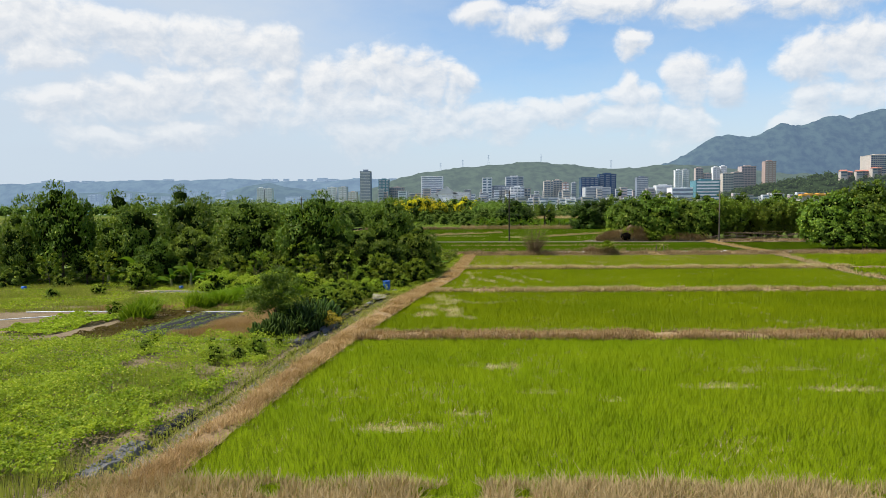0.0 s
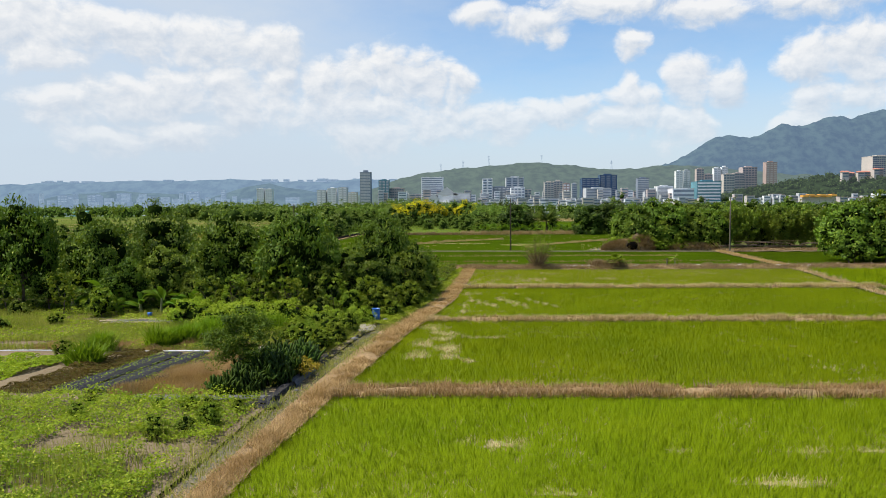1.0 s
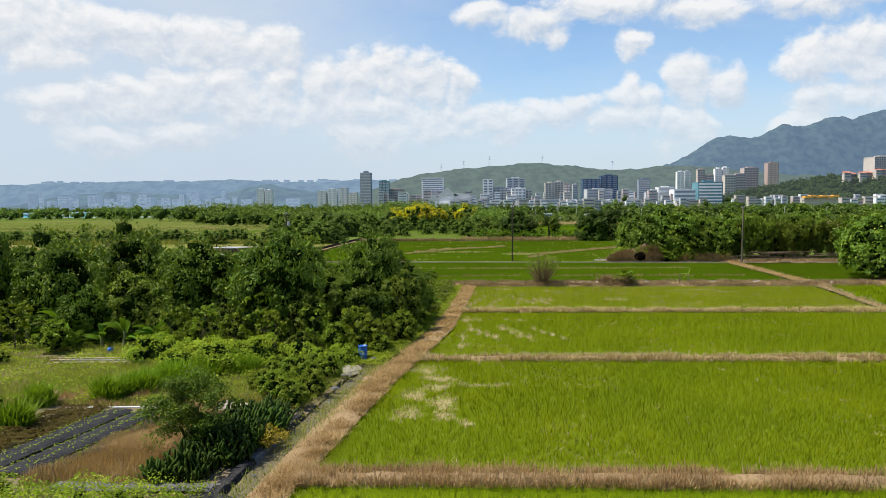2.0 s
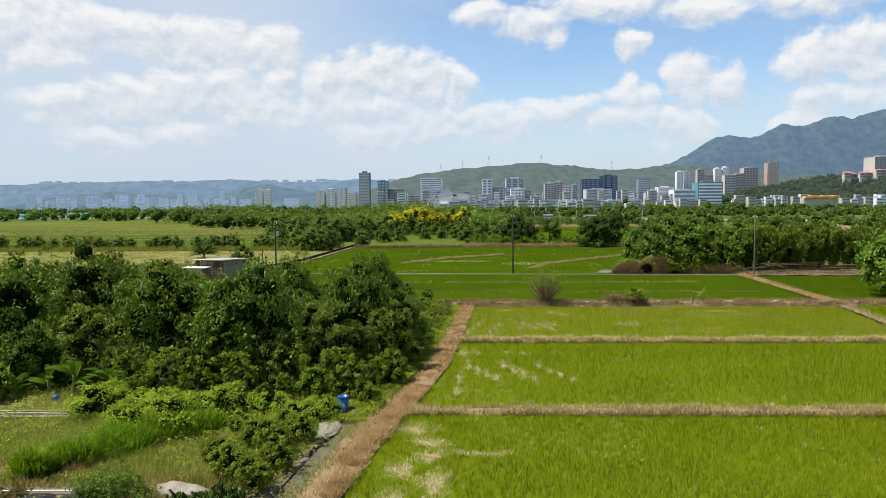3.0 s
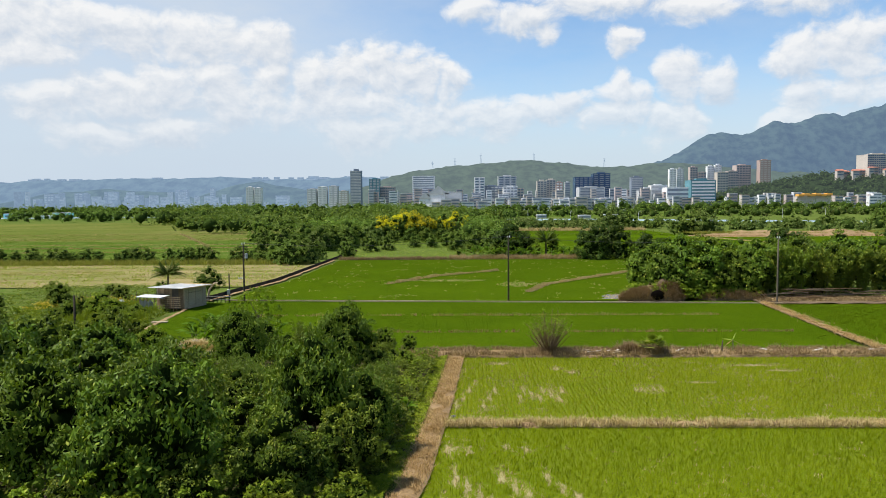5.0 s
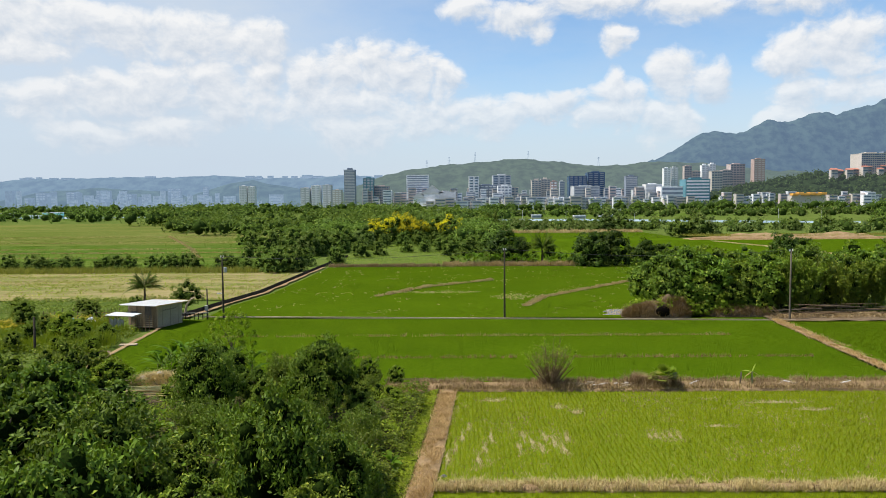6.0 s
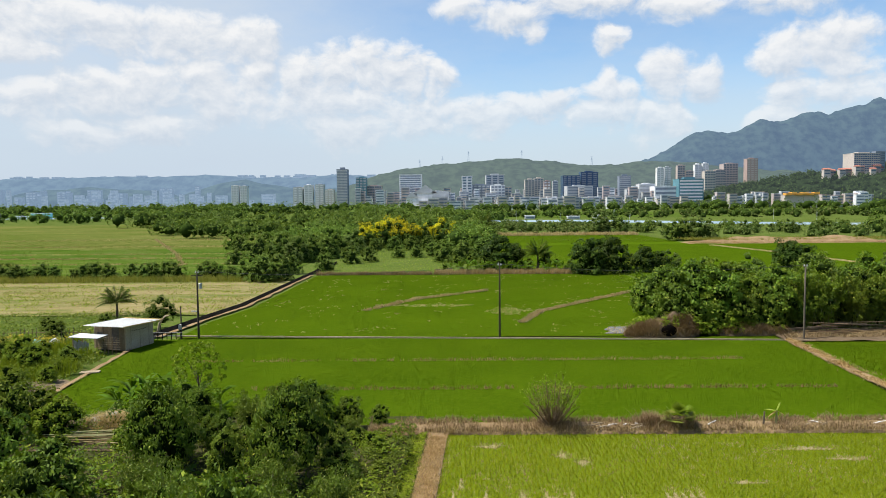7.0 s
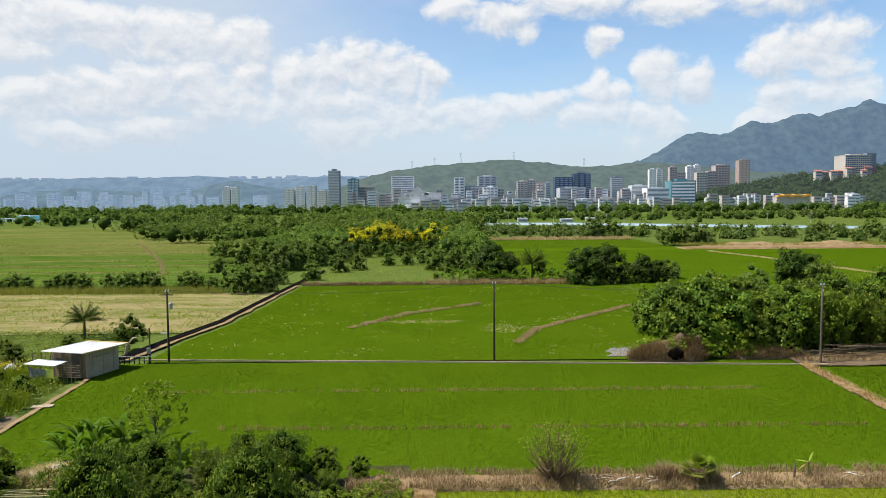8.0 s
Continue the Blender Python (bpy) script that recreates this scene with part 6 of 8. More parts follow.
def barrel(x, y):
    t = empty("barrel", Matrix.Translation((x, y, 0.05)), "blue plastic drum with an open top standing in the grass", "barrel")
    prof = ((0.0, 0.02), (0.26, 0.02), (0.285, 0.05), (0.29, 0.28), (0.298, 0.30), (0.29, 0.32), (0.29, 0.56), (0.298, 0.58), (0.29, 0.60), (0.282, 0.83), (0.30, 0.85), (0.30, 0.90), (0.265, 0.90), (0.262, 0.1), (0.0, 0.1))
    n = 28
    v = [(r * math.cos(6.2832 * j / n), r * math.sin(6.2832 * j / n), z) for r, z in prof for j in range(n)]
    f = [(i * n + j, i * n + (j + 1) % n, (i + 1) * n + (j + 1) % n, (i + 1) * n + j) for i in range(len(prof) - 1) for j in range(n)]
    part("shell", np_mesh("shell", v, f, M_BARREL, True), None, t)
    v, f = [], []
    for i in range(6):
        a = -1.62 + 0.10 * i
        v += [(0.296 * math.cos(a), 0.296 * math.sin(a), 0.36), (0.296 * math.cos(a), 0.296 * math.sin(a), 0.52)]
    f = [(2 * i, 2 * i + 2, 2 * i + 3, 2 * i + 1) for i in range(5)]
    part("label", np_mesh("label", v, f, M_LABEL, True), None, t, "pale worn paper label")


barrel(-5.35, 58.6)

# ---- the garden ----


def herbs(name, n, x, y, h, leaf, mat, label, seed, holes=(), aspect=0.6, rough=0.8, z=0.05):
    """A low leafy cover whose height rolls; holes are bare places."""
    q = np.random.default_rng(seed)
    ok = np.ones(len(x), bool)
    for sx, sy, rx, ry in holes:
        ok &= ((x - sx) / rx) ** 2 + ((y - sy) / ry) ** 2 + 0.5 * ground_noise(x, y, 0.6, seed) > 1
    x, y = x[ok], y[ok]
    top = h * np.clip(0.6 + 0.45 * ground_noise(x, y, rough, seed) + 0.3 * ground_noise(x, y, rough * 0.35, seed + 1), 0.06, 1.6)
    p = np.stack([x, y, z + top * q.uniform(0.25, 1.0, len(x)) ** 0.5], 1)
    nrm = np.stack([q.normal(0, 0.5, len(x)), q.normal(0, 0.5, len(x)), np.full(len(x), 0.8)], 1)
    v, f = leaves(p, nrm, leaf * q.uniform(0.5, 1.4, len(x)), q, aspect, 0.1)
    tagged(part(name, np_mesh(name, v, f, mat), mat), label, "weeds", kind="stuff")


def spread(n, seed, x0, x1, y0, y1, left=None, right=None):
    q = np.random.default_rng(seed)
    y = q.uniform(y0, y1, n)
    a = left(y) if left else x0
    b = right(y) if right else x1
    return q.uniform(0, 1, n) * (b - a) + a, y


view_left = lambda y: -0.66 * y - 2.5
bank_left = lambda y: ditch_x(y) - 0.95
HOLES = ((-12.4, 30.5, 1.5, 0.8), (-10.4, 31.1, 1.3, 0.9), (-8.5, 30.2, 0.9, 1.5), (-11.4, 27.2, 0.9, 0.5), (-13.2, 32.6, 0.7, 0.5), (-10.8, 29.9, 0.7, 0.4), (-9.0, 29.2, 0.6, 0.5), (-13.3, 29.6, 0.5, 0.2), (-12.3, 31.4, 1.3, 0.6), (-9.0, 29.0, 0.5, 1.0), (-9.4, 17.2, 1.2, 1.0), (-8.9, 20.5, 0.5, 2.2), (-8.6, 24.5, 0.6, 1.2))
x, y = spread(95000, 71, 0, 0, 13, 37, view_left, bank_left)
herbs("weeds", 0, x, y, 0.72, 0.10, M_WEED, "lush bright green weeds over the garden plot", 71, HOLES, 0.6, 1.1)
x, y = spread(15000, 72, 0, 0, 14, 37, view_left, bank_left)
herbs("weeds", 0, x, y, 0.75, 0.09, M_SHRUB, "broad-leaved bright green weeds in the plot", 72, HOLES + tuple((-0.5 * t - 3, t, 1.6, 1.2) for t in (17, 22, 27, 33)), 0.75, 0.8)
x, y = spread(15000, 171, 0, 0, 8, 37, lambda y: -44 + 0 * y, view_left)
herbs("weeds", 0, x, y, 0.8, 0.3, M_WEED, "green weeds over the rest of the garden plot", 171, (), 0.6, 1.1)
x, y = spread(8000, 172, 0, 0, 38, 62, lambda y: -60 + 0 * y, lambda y: np.minimum(view_left(y), -27))
herbs("weeds", 0, x, y, 0.7, 0.3, M_WEED, "green weeds beyond the beds", 172, (), 0.6, 1.4)
x, y = spread(30000, 173, 0, 0, 22, 37, view_left, bank_left)
herbs("weeds", 0, x, y, 0.30, 0.10, M_WEED, "low green weeds covering the plot's soil", 173, HOLES, 0.7, 0.9)
x, y = spread(9000, 174, -30, -4, 84, 101, None, lambda y: rice_edge(y) - 3.0)
herbs("undergrowth", 0, x, y, 1.5, 0.26, M_SHRUB, "bright leafy growth between the last orchard trees", 174, ((-24, 100, 4, 3),), 0.5, 1.3)
q = np.random.default_rng(73)
x, y = spread(16000, 73, 0, 0, 13, 37.5, view_left, bank_left)
base = np.stack([x, y, np.full(len(x), 0.1)], 1)
v, f = blades(base, 0.6 * np.clip(0.6 + 0.6 * ground_noise(x, y, 1.5, 5), 0.1, 1.5), 0.022, q, 0.35)
tagged(part("wild_grass", np_mesh("wild_grass", v, f, M_GRASS), None), "thin yellowish wild grass among the weeds", "grass", kind="stuff")

# wild grass between the beds and the orchard
GRASS_HOLES = ((-10.8, 29.9, 0.7, 0.4), (-9.0, 29.2, 0.6, 0.5), (-13.3, 29.6, 0.5, 0.2), (-20, 48.6, 1.6, 0.8), (-26, 49.5, 3.0, 0.9), (-16.6, 49.0, 1.2, 0.7))
q = np.random.default_rng(74)
x, y = spread(62000, 74, 0, 0, 47.5, 62.5, view_left, lambda y: ditch_x(y) - 1.0)
base = np.stack([x, y, np.full(len(x), 0.04)], 1)
ok = np.ones(len(x), bool)
for sx, sy, rx, ry in GRASS_HOLES:
    ok &= ((x - sx) / rx) ** 2 + ((y - sy) / ry) ** 2 > 1
base, x, y = base[ok], x[ok], y[ok]
v, f = blades(base, 0.46 * np.clip(0.75 + 0.5 * ground_noise(x, y, 2.0, 6), 0.15, 1.6), 0.034, q, 0.4)
tagged(part("wild_grass", np_mesh("wild_grass", v, f, M_GRASS), None), "pale green wild grass before the orchard", "grass", kind="stuff")
x, y = spread(42000, 75, 0, 0, 48, 66.5, view_left, lambda y: ditch_x(y) - 0.8)
herbs("weeds", 0, x, y, 0.36, 0.13, M_WEED, "green weeds among the wild grass", 75, GRASS_HOLES, 0.6, 1.6)
x, y = spread(26000, 76, -8.5, 0, 56.5, 70, lambda y: np.interp(y, (56, 62, 70), (-8.5, -8.0, -3.0)), lambda y: rice_edge(y) - 1.7)
herbs("weeds", 0, x, y, 0.34, 0.11, M_WEED, "bright green weeds round the barrel", 76, ((-5.35, 58.35, 0.42, 0.42),), 0.6, 0.7)
x, y = spread(9000, 77, -5, 0, 70, 101, lambda y: rice_edge(y) - 2.7, lambda y: rice_edge(y) - 1.5)
herbs("weeds", 0, x, y, 0.35, 0.15, M_WEED, "weeds along the path's edge", 77, (), 0.6, 0.8)
for n, seed, x0, x1, y0, y1 in ((30000, 78, -46, -3, 64.0, 70.5), (12000, 82, -46, -20, 92, 106)):
    x, y = spread(n, seed, x0, x1, y0, y1, None, lambda y: np.minimum(x1, rice_edge(y) - 2.2))
    herbs("undergrowth", 0, x, y, 1.3, 0.20, M_TREE, "dark leafy undergrowth below the orchard trees", seed, ((-24, 61.5, 4.0, 1.3), (-17, 61.0, 1.6, 0.8), (-34, 60.8, 3, 0.8)), 0.45, 1.2)
x, y = spread(11000, 84, -52, -8, 68, 92)
herbs("undergrowth", 0, x, y, 1.9, 0.55, M_TREE, "dark leafy undergrowth deep in the orchard", 84, (), 0.5, 2.0)
x, y = spread(14000, 83, 0, 0, 69, 101, lambda y: rice_edge(y) - 5.5, lambda y: rice_edge(y) - 2.3)
herbs("undergrowth", 0, x, y, 1.1, 0.22, M_TREE2, "dark leafy undergrowth beside the path", 83, (), 0.45, 1.2)
x, y = spread(12000, 79, 0, 0, 37.3, 46.5, lambda y: np.interp(y, (37, 46), (-14.4, -12.9)), lambda y: np.interp(y, (37, 41, 46), (-9.6, -9.8, -10.6)))
v, f = blades(np.stack([x, y, np.full(len(x), 0.05)], 1), 0.75 * np.clip(0.7 + 0.5 * ground_noise(x, y, 1.0, 8), 0.1, 1.5), 0.03, np.random.default_rng(79), 0.4)
tagged(part("dry_grass", np_mesh("dry_grass", v, f, M_STRAW), None), "withered pinkish-brown grass beside the beds", "dry grass", kind="stuff")
for n, seed, x0, x1, y0, y1 in ((5000, 80, -24, -15, 47.6, 50.4), (2500, 81, -13, -8.5, 46.0, 48.5)):
    x, y = spread(n, seed, x0, x1, y0, y1)
    v, f = blades(np.stack([x, y, np.full(len(x), 0.05)], 1), 0.5 * np.clip(0.6 + 0.7 * ground_noise(x, y, 0.8, 8), 0.1, 1.6), 0.035, np.random.default_rng(seed), 0.6)
    tagged(part("dry_grass", np_mesh("dry_grass", v, f, M_STRAW), None), "tufts of dry straw behind the beds", "dry grass", kind="stuff")

# ginger mound of long bright leaves
for cx0, cy0, rr, n, sd in ((-12.6, 55.4, 1.5, 1500, 1), (-14.0, 54.0, 1.2, 900, 7), (-14.9, 52.2, 1.4, 1200, 2), (-16.2, 50.4, 1.0, 1100, 3), (-17.0, 48.9, 0.7, 600, 4), (-19.8, 47.6, 0.7, 500, 5), (-19, 44.2, 0.9, 600, 6)):
    q = np.random.default_rng(90 + sd)
    a, r = q.uniform(0, 6.28, n), rr * np.sqrt(q.uniform(0, 1, n))
    p = np.stack([np.cos(a) * r, np.sin(a) * r, 0.45 * (1 - (r / rr) ** 2)], 1)
    v, f = blades(p, 0.75 * (1 + 0.35 * ground_noise(p[:, 0], p[:, 1], 0.45, sd)), 0.095, q, 0.85)
    tagged(part("ginger_clump", np_mesh("ginger_clump", v, f, M_BRIGHT), None), "rounded clump of long bright green leaves", "plant", "ginger clumps").location = (cx0, cy0, 0.05)

# mulched vegetable beds
for i, (xa, wd, mat) in enumerate(((-17.5, 1.3, M_PLASTIC), (-16.0, 1.3, M_PLASTIC), (-14.5, 0.9, M_PLASTIC))):
    sl = 0.19
    grid("mulch_bed", xa, xa + wd, 38.2, 46.6, 0.12, mat, lambda x, y: 0.20 - 0.05 * (2 * np.abs((x - xa - (y - 38.2) * sl) / wd - 0.5)) ** 4 * 2 + 0.03 * ground_noise(x, y, 0.25, 3.0),
         label="raised bed under wrinkled black plastic film", left=lambda y: xa + (y - 38.2) * sl, right=lambda y: xa + wd + (y - 38.2) * sl)
    q = np.random.default_rng(100 + i)
    n = 26
    t = np.repeat(np.linspace(38.5, 46.3, n), 2)
    xs = xa + wd * np.tile((0.28, 0.72), n) + (t - 38.2) * sl + q.normal(0, 0.05, 2 * n)
    k = np.repeat(np.arange(2 * n), 6)
    p = np.stack([xs[k] + q.normal(0, 0.07, len(k)), t[k] + q.normal(0, 0.07, len(k)), 0.22 + q.uniform(0, 0.12, len(k))], 1)
    v, f = leaves(p, q.normal(0, 0.5, p.shape) + np.array([0, 0, 0.8]), 0.09, q, 0.6)
    tagged(part("seedlings", np_mesh("seedlings", v, f, M_WEED), None), "small green seedlings in the mulch film", "seedlings", kind="stuff")
sl = 0.22
x, y = spread(14000, 110, 0, 0, 38.0, 47.0, lambda y: -20.0 + (y - 38) * sl, lambda y: -17.7 + (y - 38) * sl)
herbs("leaf_crop", 0, x, y, 0.34, 0.11, M_RED_LEAF, "low brownish-red leaf crop in a bed", 110, (), 0.6, 0.6)
x, y = spread(9000, 111, 0, 0, 39.0, 45.0, lambda y: -25 + (y - 38) * sl, lambda y: -21.5 + (y - 38) * sl)
herbs("leaf_crop", 0, x, y, 0.5, 0.14, M_WEED, "bright green sweet potato vines", 111, (), 0.7, 0.9)
grid("dusty_film", -13, -7.2, 36.7, 37.5, 0.2, M_PLASTICPALE, lambda x, y: 0.17 + 0.03 * ground_noise(x, y, 0.3, 2.0), label="grey dusty weed film along the beds", kind="structure")
for i, (ya, yb, w) in enumerate(((18.5, 21.3, 0.42), (21.8, 24.6, 0.34), (36.0, 39.6, 0.40), (39.9, 43.0, 0.34), (43.2, 46.0, 0.25)  , (50.9, 52.5, 0.2))):
    grid("ditch_film", -9, -6, ya, yb, 0.09, M_PLASTIC if i % 3 else M_PLASTICPALE, lambda x, y: 0.17 + 0.06 * ground_noise(x, y, 0.6, 4.0 + i) + 0.05 * ground_noise(x, y, 0.2, 1.0) - 0.45 * np.clip((x - ditch_x(y) + 0.60) / 0.2, 0, 1),
         label="rumpled black plastic film lining the ditch bank", left=lambda y: ditch_x(y) - 0.60 - w - 0.2 * ground_noise(y, y * 0, 0.9), right=lambda y: ditch_x(y) - 0.42)
x, y = spread(5000, 112, 0, 0, 14, 57, lambda y: ditch_x(y) - 1.3, lambda y: ditch_x(y) + 0.6)
herbs("weeds", 0, x, y, 0.35, 0.10, M_GRASS, "weeds on the ditch bank", 112, ((-6.6, 38.5, 0.7, 3.5), (-7.9, 26.0, 0.9, 1.8)), 0.5, 0.5, 0.12)


def heap(name, x, y, rx, ry, h, mat, label, category, seed, step=26, rough=0.35):
    """An uneven low mound."""
    u = np.linspace(-1, 1, step)
    gx, gy = np.meshgrid(u, u)
    d = gx ** 2 + gy ** 2
    z = h * np.clip(1 - d, 0, 1) ** 0.6 * (1 + rough * ground_noise(gx * rx, gy * ry, 0.4 if rough < 0.5 else 1.1, seed)) + 0.02
    vv = np.stack([gx * rx, gy * ry, z], -1).reshape(-1, 3)
    i = np.arange((step - 1) * step).reshape(step - 1, step)[:, :-1].ravel()
    ff = np.stack([i, i + 1, i + step + 1, i + step], 1)
    ff = ff[(d.ravel()[ff] < 1.15).all(1)]
    ob = tagged(part(name, np_mesh(name, vv, ff, mat, True), None), label, category)
    ob.location = (x, y, 0.03)
    return ob


heap("earth_mound", -5.75, 55.4, 0.75, 1.7, 0.22, M_PALESOIL, "heap of pale grey earth at the ditch's end", "earth mound", 1)
heap("earth_mound", -10.2, 47.2, 1.4, 0.6, 0.30, M_PALESOIL, "pale grey heap of earth behind the beds", "earth mound", 2)
heap("earth_mound", -10.6, 38.2, 1.2, 0.6, 0.15, M_SOIL, "brown patch of trampled soil by the beds", "earth mound", 3)
heap("plastic_sheet", -7.3, 36.3, 0.9, 0.5, 0.16, M_PLASTIC, "crumpled black plastic on the ditch bank", "plastic sheet", 4)
heap("straw_heap", -20.6, 49.4, 1.0, 0.5, 0.35, M_PATHSOIL, "heap of dry straw", "straw heap", 5)

# bamboo poles lying in the grass
pile = empty("bamboo_poles", Matrix.Translation((-21.6, 57.3, 0.1)), "loose pile of pale weathered bamboo poles in the grass", "poles")
q = np.random.default_rng(120)
for i in range(11):
    l, a = q.uniform(3.2, 5.6), q.normal(0, 0.03)
    ox, oy, oz = q.uniform(-0.6, 0.6), q.uniform(-0.45, 0.45), 0.05 + 0.05 * (i % 4)
    v, f = tube([(ox - l / 2 * math.cos(a), oy - l / 2 * math.sin(a), oz), (ox, oy, oz + 0.02), (ox + l / 2 * math.cos(a), oy + l / 2 * math.sin(a), oz)], (0.045, 0.04, 0.032), 7)
    part("pole", np_mesh("pole", v, f, M_RENDER if i % 3 else M_CONC, True), None, pile)
for x0, y0, l, a in ((-24, 47.0, 7.0, 0.02), (-14.5, 46.9, 5.0, 0.0), (-27, 43.5, 6.0, 0.6)):
    v, f = tube([(-l / 2, 0, 0), (0, 0, 0.03), (l / 2, 0, 0)], (0.035, 0.035, 0.035), 8)
    ob = tagged(part("plastic_pipe", np_mesh("plastic_pipe", v, f, M_WHITE, True), None), "thin white plastic water pipe on the soil", "pipe")
    ob.matrix_basis = Matrix.Translation((x0, y0, 0.16)) @ Matrix.Rotation(a, 4, "Z")


def cactus(x, y, n, spread_r, h, seed, label="dense clump of upright green dragon fruit stems"):
    q = np.random.default_rng(seed)
    parts = []
    for i in range(n):
        a, r = q.uniform(0, 6.28), spread_r * math.sqrt(q.uniform())
        top = h * (1 - 0.6 * (r / spread_r) ** 2)
        b = Vector((math.cos(a) * r, math.sin(a) * r, top * q.uniform(0.0, 0.85)))
        tip = b + Vector((q.normal(0, 0.14), q.normal(0, 0.14), q.uniform(0.25, 0.5)))
        mid = (b + tip) / 2 + Vector((q.normal(0, 0.05), q.normal(0, 0.05), 0.02))
        parts.append(tube([tuple(b), tuple(mid), tuple(tip), tuple(tip + Vector((0, 0, 0.02)))], (0.035, 0.07, 0.05, 0.01), 3))
    v, f = join(parts)
    t = empty("cactus_clump", Matrix.Translation((x, y, 0)), label, "cactus", "cactus clumps")
    part("stem", np_mesh("stem", v, f, M_CACTUS), None, t)


for i, (x, y, n, r, h) in enumerate(((-8.7, 38.4, 210, 0.9, 1.5), (-7.9, 39.9, 240, 1.0, 1.8), (-7.6, 41.6, 230, 1.0, 1.9), (-8.9, 41.2, 240, 1.1, 1.9), (-7.3, 43.4, 200, 0.9, 1.6), (-8.4, 43.6, 200, 1.0, 1.7),
                                     (-7.5, 45.2, 160, 0.9, 1.3), (-9.6, 37.7, 70, 0.4, 0.9))):
    cactus(x, y, int(n * 1.3), r, h * 0.8, 130 + i)
q = np.random.default_rng(140)
t = make_tree(q, "small_tree", 3.3, 1.35, 0.7, 80, 130, 0.15, M_TREE, "small feathery green tree above the cactus", 0.3, 0.32, 0.3, 0.06, "tree")
t.matrix_basis = Matrix.Translation((-9.25, 40.2, 0))
t = make_tree(q, "ochre_shrub", 0.95, 0.75, 0.0, 34, 40, 0.14, M_OCHRE, "yellow-leaved low shrub beside the ditch", 0.3, 0.3, 0.2, 0.03, "shrub")
t.matrix_basis = Matrix.Translation((-6.75, 41.7, 0))
t = copy_thing(t, Matrix.Translation((-7.0, 42.8, 0)) @ Matrix.Scale(0.7, 4))
for x, y, s, k in ((-7.0, 47.4, 0.8, 1), (-8.2, 48.6, 0.9, 1), (-6.7, 49.6, 0.75, 1), (-7.4, 51.6, 0.95, 1), (-6.6, 53.4, 0.85, 1), (-8.6, 52.8, 0.8, 1), (-9.6, 50.4, 0.7, 1), (-7.6, 55.6, 0.9, 0), (-9.8, 54.6, 0.6, 1), (-8.4, 57.5, 0.75, 0),
                   (-9.8, 31.9, 0.5, 1), (-9.0, 32.6, 0.55, 0), (-8.5, 33.6, 0.5, 1), (-10.4, 32.8, 0.45, 0), (-13.9, 34.2, 0.4, 1), (-8.9, 34.9, 0.42, 1), (-9.9, 35.4, 0.40, 1), (-8.3, 33.4, 0.36, 1), (-7.9, 35.3, 0.34, 1), (-14.4, 36.4, 0.35, 1), (-11.3, 35.7, 0.3, 1), (-21.5, 46.5, 0.5, 1), (-30.5, 55.0, 0.7, 0), (-28.0, 57.0, 0.5, 1)):
    shrubs[k].put(x, y, s * 0.72, label="bright green leafy weed shrub in the garden")
for x, y, s, kind in ((-36.0, 60.2, 0.5, 0), (-22.9, 60.8, 0.42, 0)):
    tub = empty("water_tub", Matrix.Translation((x, y, 0.05)) @ Matrix.Scale(s, 4), "blue plastic water tub beside the bananas", "tub")
    v, f = tube([(0, 0, 0), (0, 0, 0.35), (0, 0, 0.70), (0, 0, 0.72), (0, 0, 0.1)], (0.36, 0.42, 0.45, 0.40, 0.34), 20)
    part("shell", np_mesh("shell", v, f, M_BARREL, True), None, tub)

# ---- the bank across the fields ----
bank = 0.35


def twig_bush(x, y, h, r, n, leaf_n, seed, label):
    q = np.random.default_rng(seed)
    t = empty("bush", Matrix.Translation((x, y, bank)), label, "bush")
    parts, tips = [], []
    for i in range(n):
        a, o = q.uniform(0, 6.28), r * math.sqrt(q.uniform(0.02, 1))
        hh = h * q.uniform(0.6, 1.0) * (1.05 - 0.35 * (o / r) ** 2)
        p = [Vector((0, 0, -0.2)) + Vector((math.cos(a) * o * s ** 0.8, math.sin(a) * o * s ** 0.8, hh * s)) + Vector((q.normal(0, 0.05), q.normal(0, 0.05), 0)) for s in (0, 0.35, 0.7, 1.0)]
        parts.append(tube([tuple(c) for c in p], (0.06, 0.045, 0.028, 0.010), 4))
        for _ in range(6):
            s = q.uniform(0.3, 0.95)
            b = p[0].lerp(p[3], s)
            e = b + Vector((q.normal(0, 0.35), q.normal(0, 0.35), abs(q.normal(0.35, 0.2))))
            parts.append(tube([tuple(b), tuple(e)], (0.016, 0.006), 3))
            tips.append(e)
        tips.append(p[3])
    v, f = join(parts)
    part("branch", np_mesh("branch", v, f, M_TWIG), None, t, "bare brown branches fanning upwards")
    c = np.array([tips[int(q.integers(len(tips)))] for _ in range(leaf_n)], float)
    c = c[c[:, 2] > h * 0.42]
    c += q.normal(0, 0.14, c.shape)
    v, f = leaves(c, q.normal(0, 0.6, c.shape) + np.array([0, 0, 0.6]), 0.15 * q.uniform(0.6, 1.3, len(c)), q, 0.5)
    part("foliage", np_mesh("foliage", v, f, M_SHRUB), None, t, "sparse green leaves at the tips")
    v, f = blades(np.stack([q.normal(0, r * 0.55, 700), q.normal(0, 0.5, 700), np.full(700, -0.2)], 1), 0.75, 0.05, q, 0.6)
    tagged(part("dry_base", np_mesh("dry_base", v, f, M_DRYBRUSH), None, t), "dark dry weeds round the base", kind="stuff")


twig_bush(10.55, 102.2, 4.4, 2.3, 60, 3600, 150, "nearly bare bush with fanning brown branches on the bank")

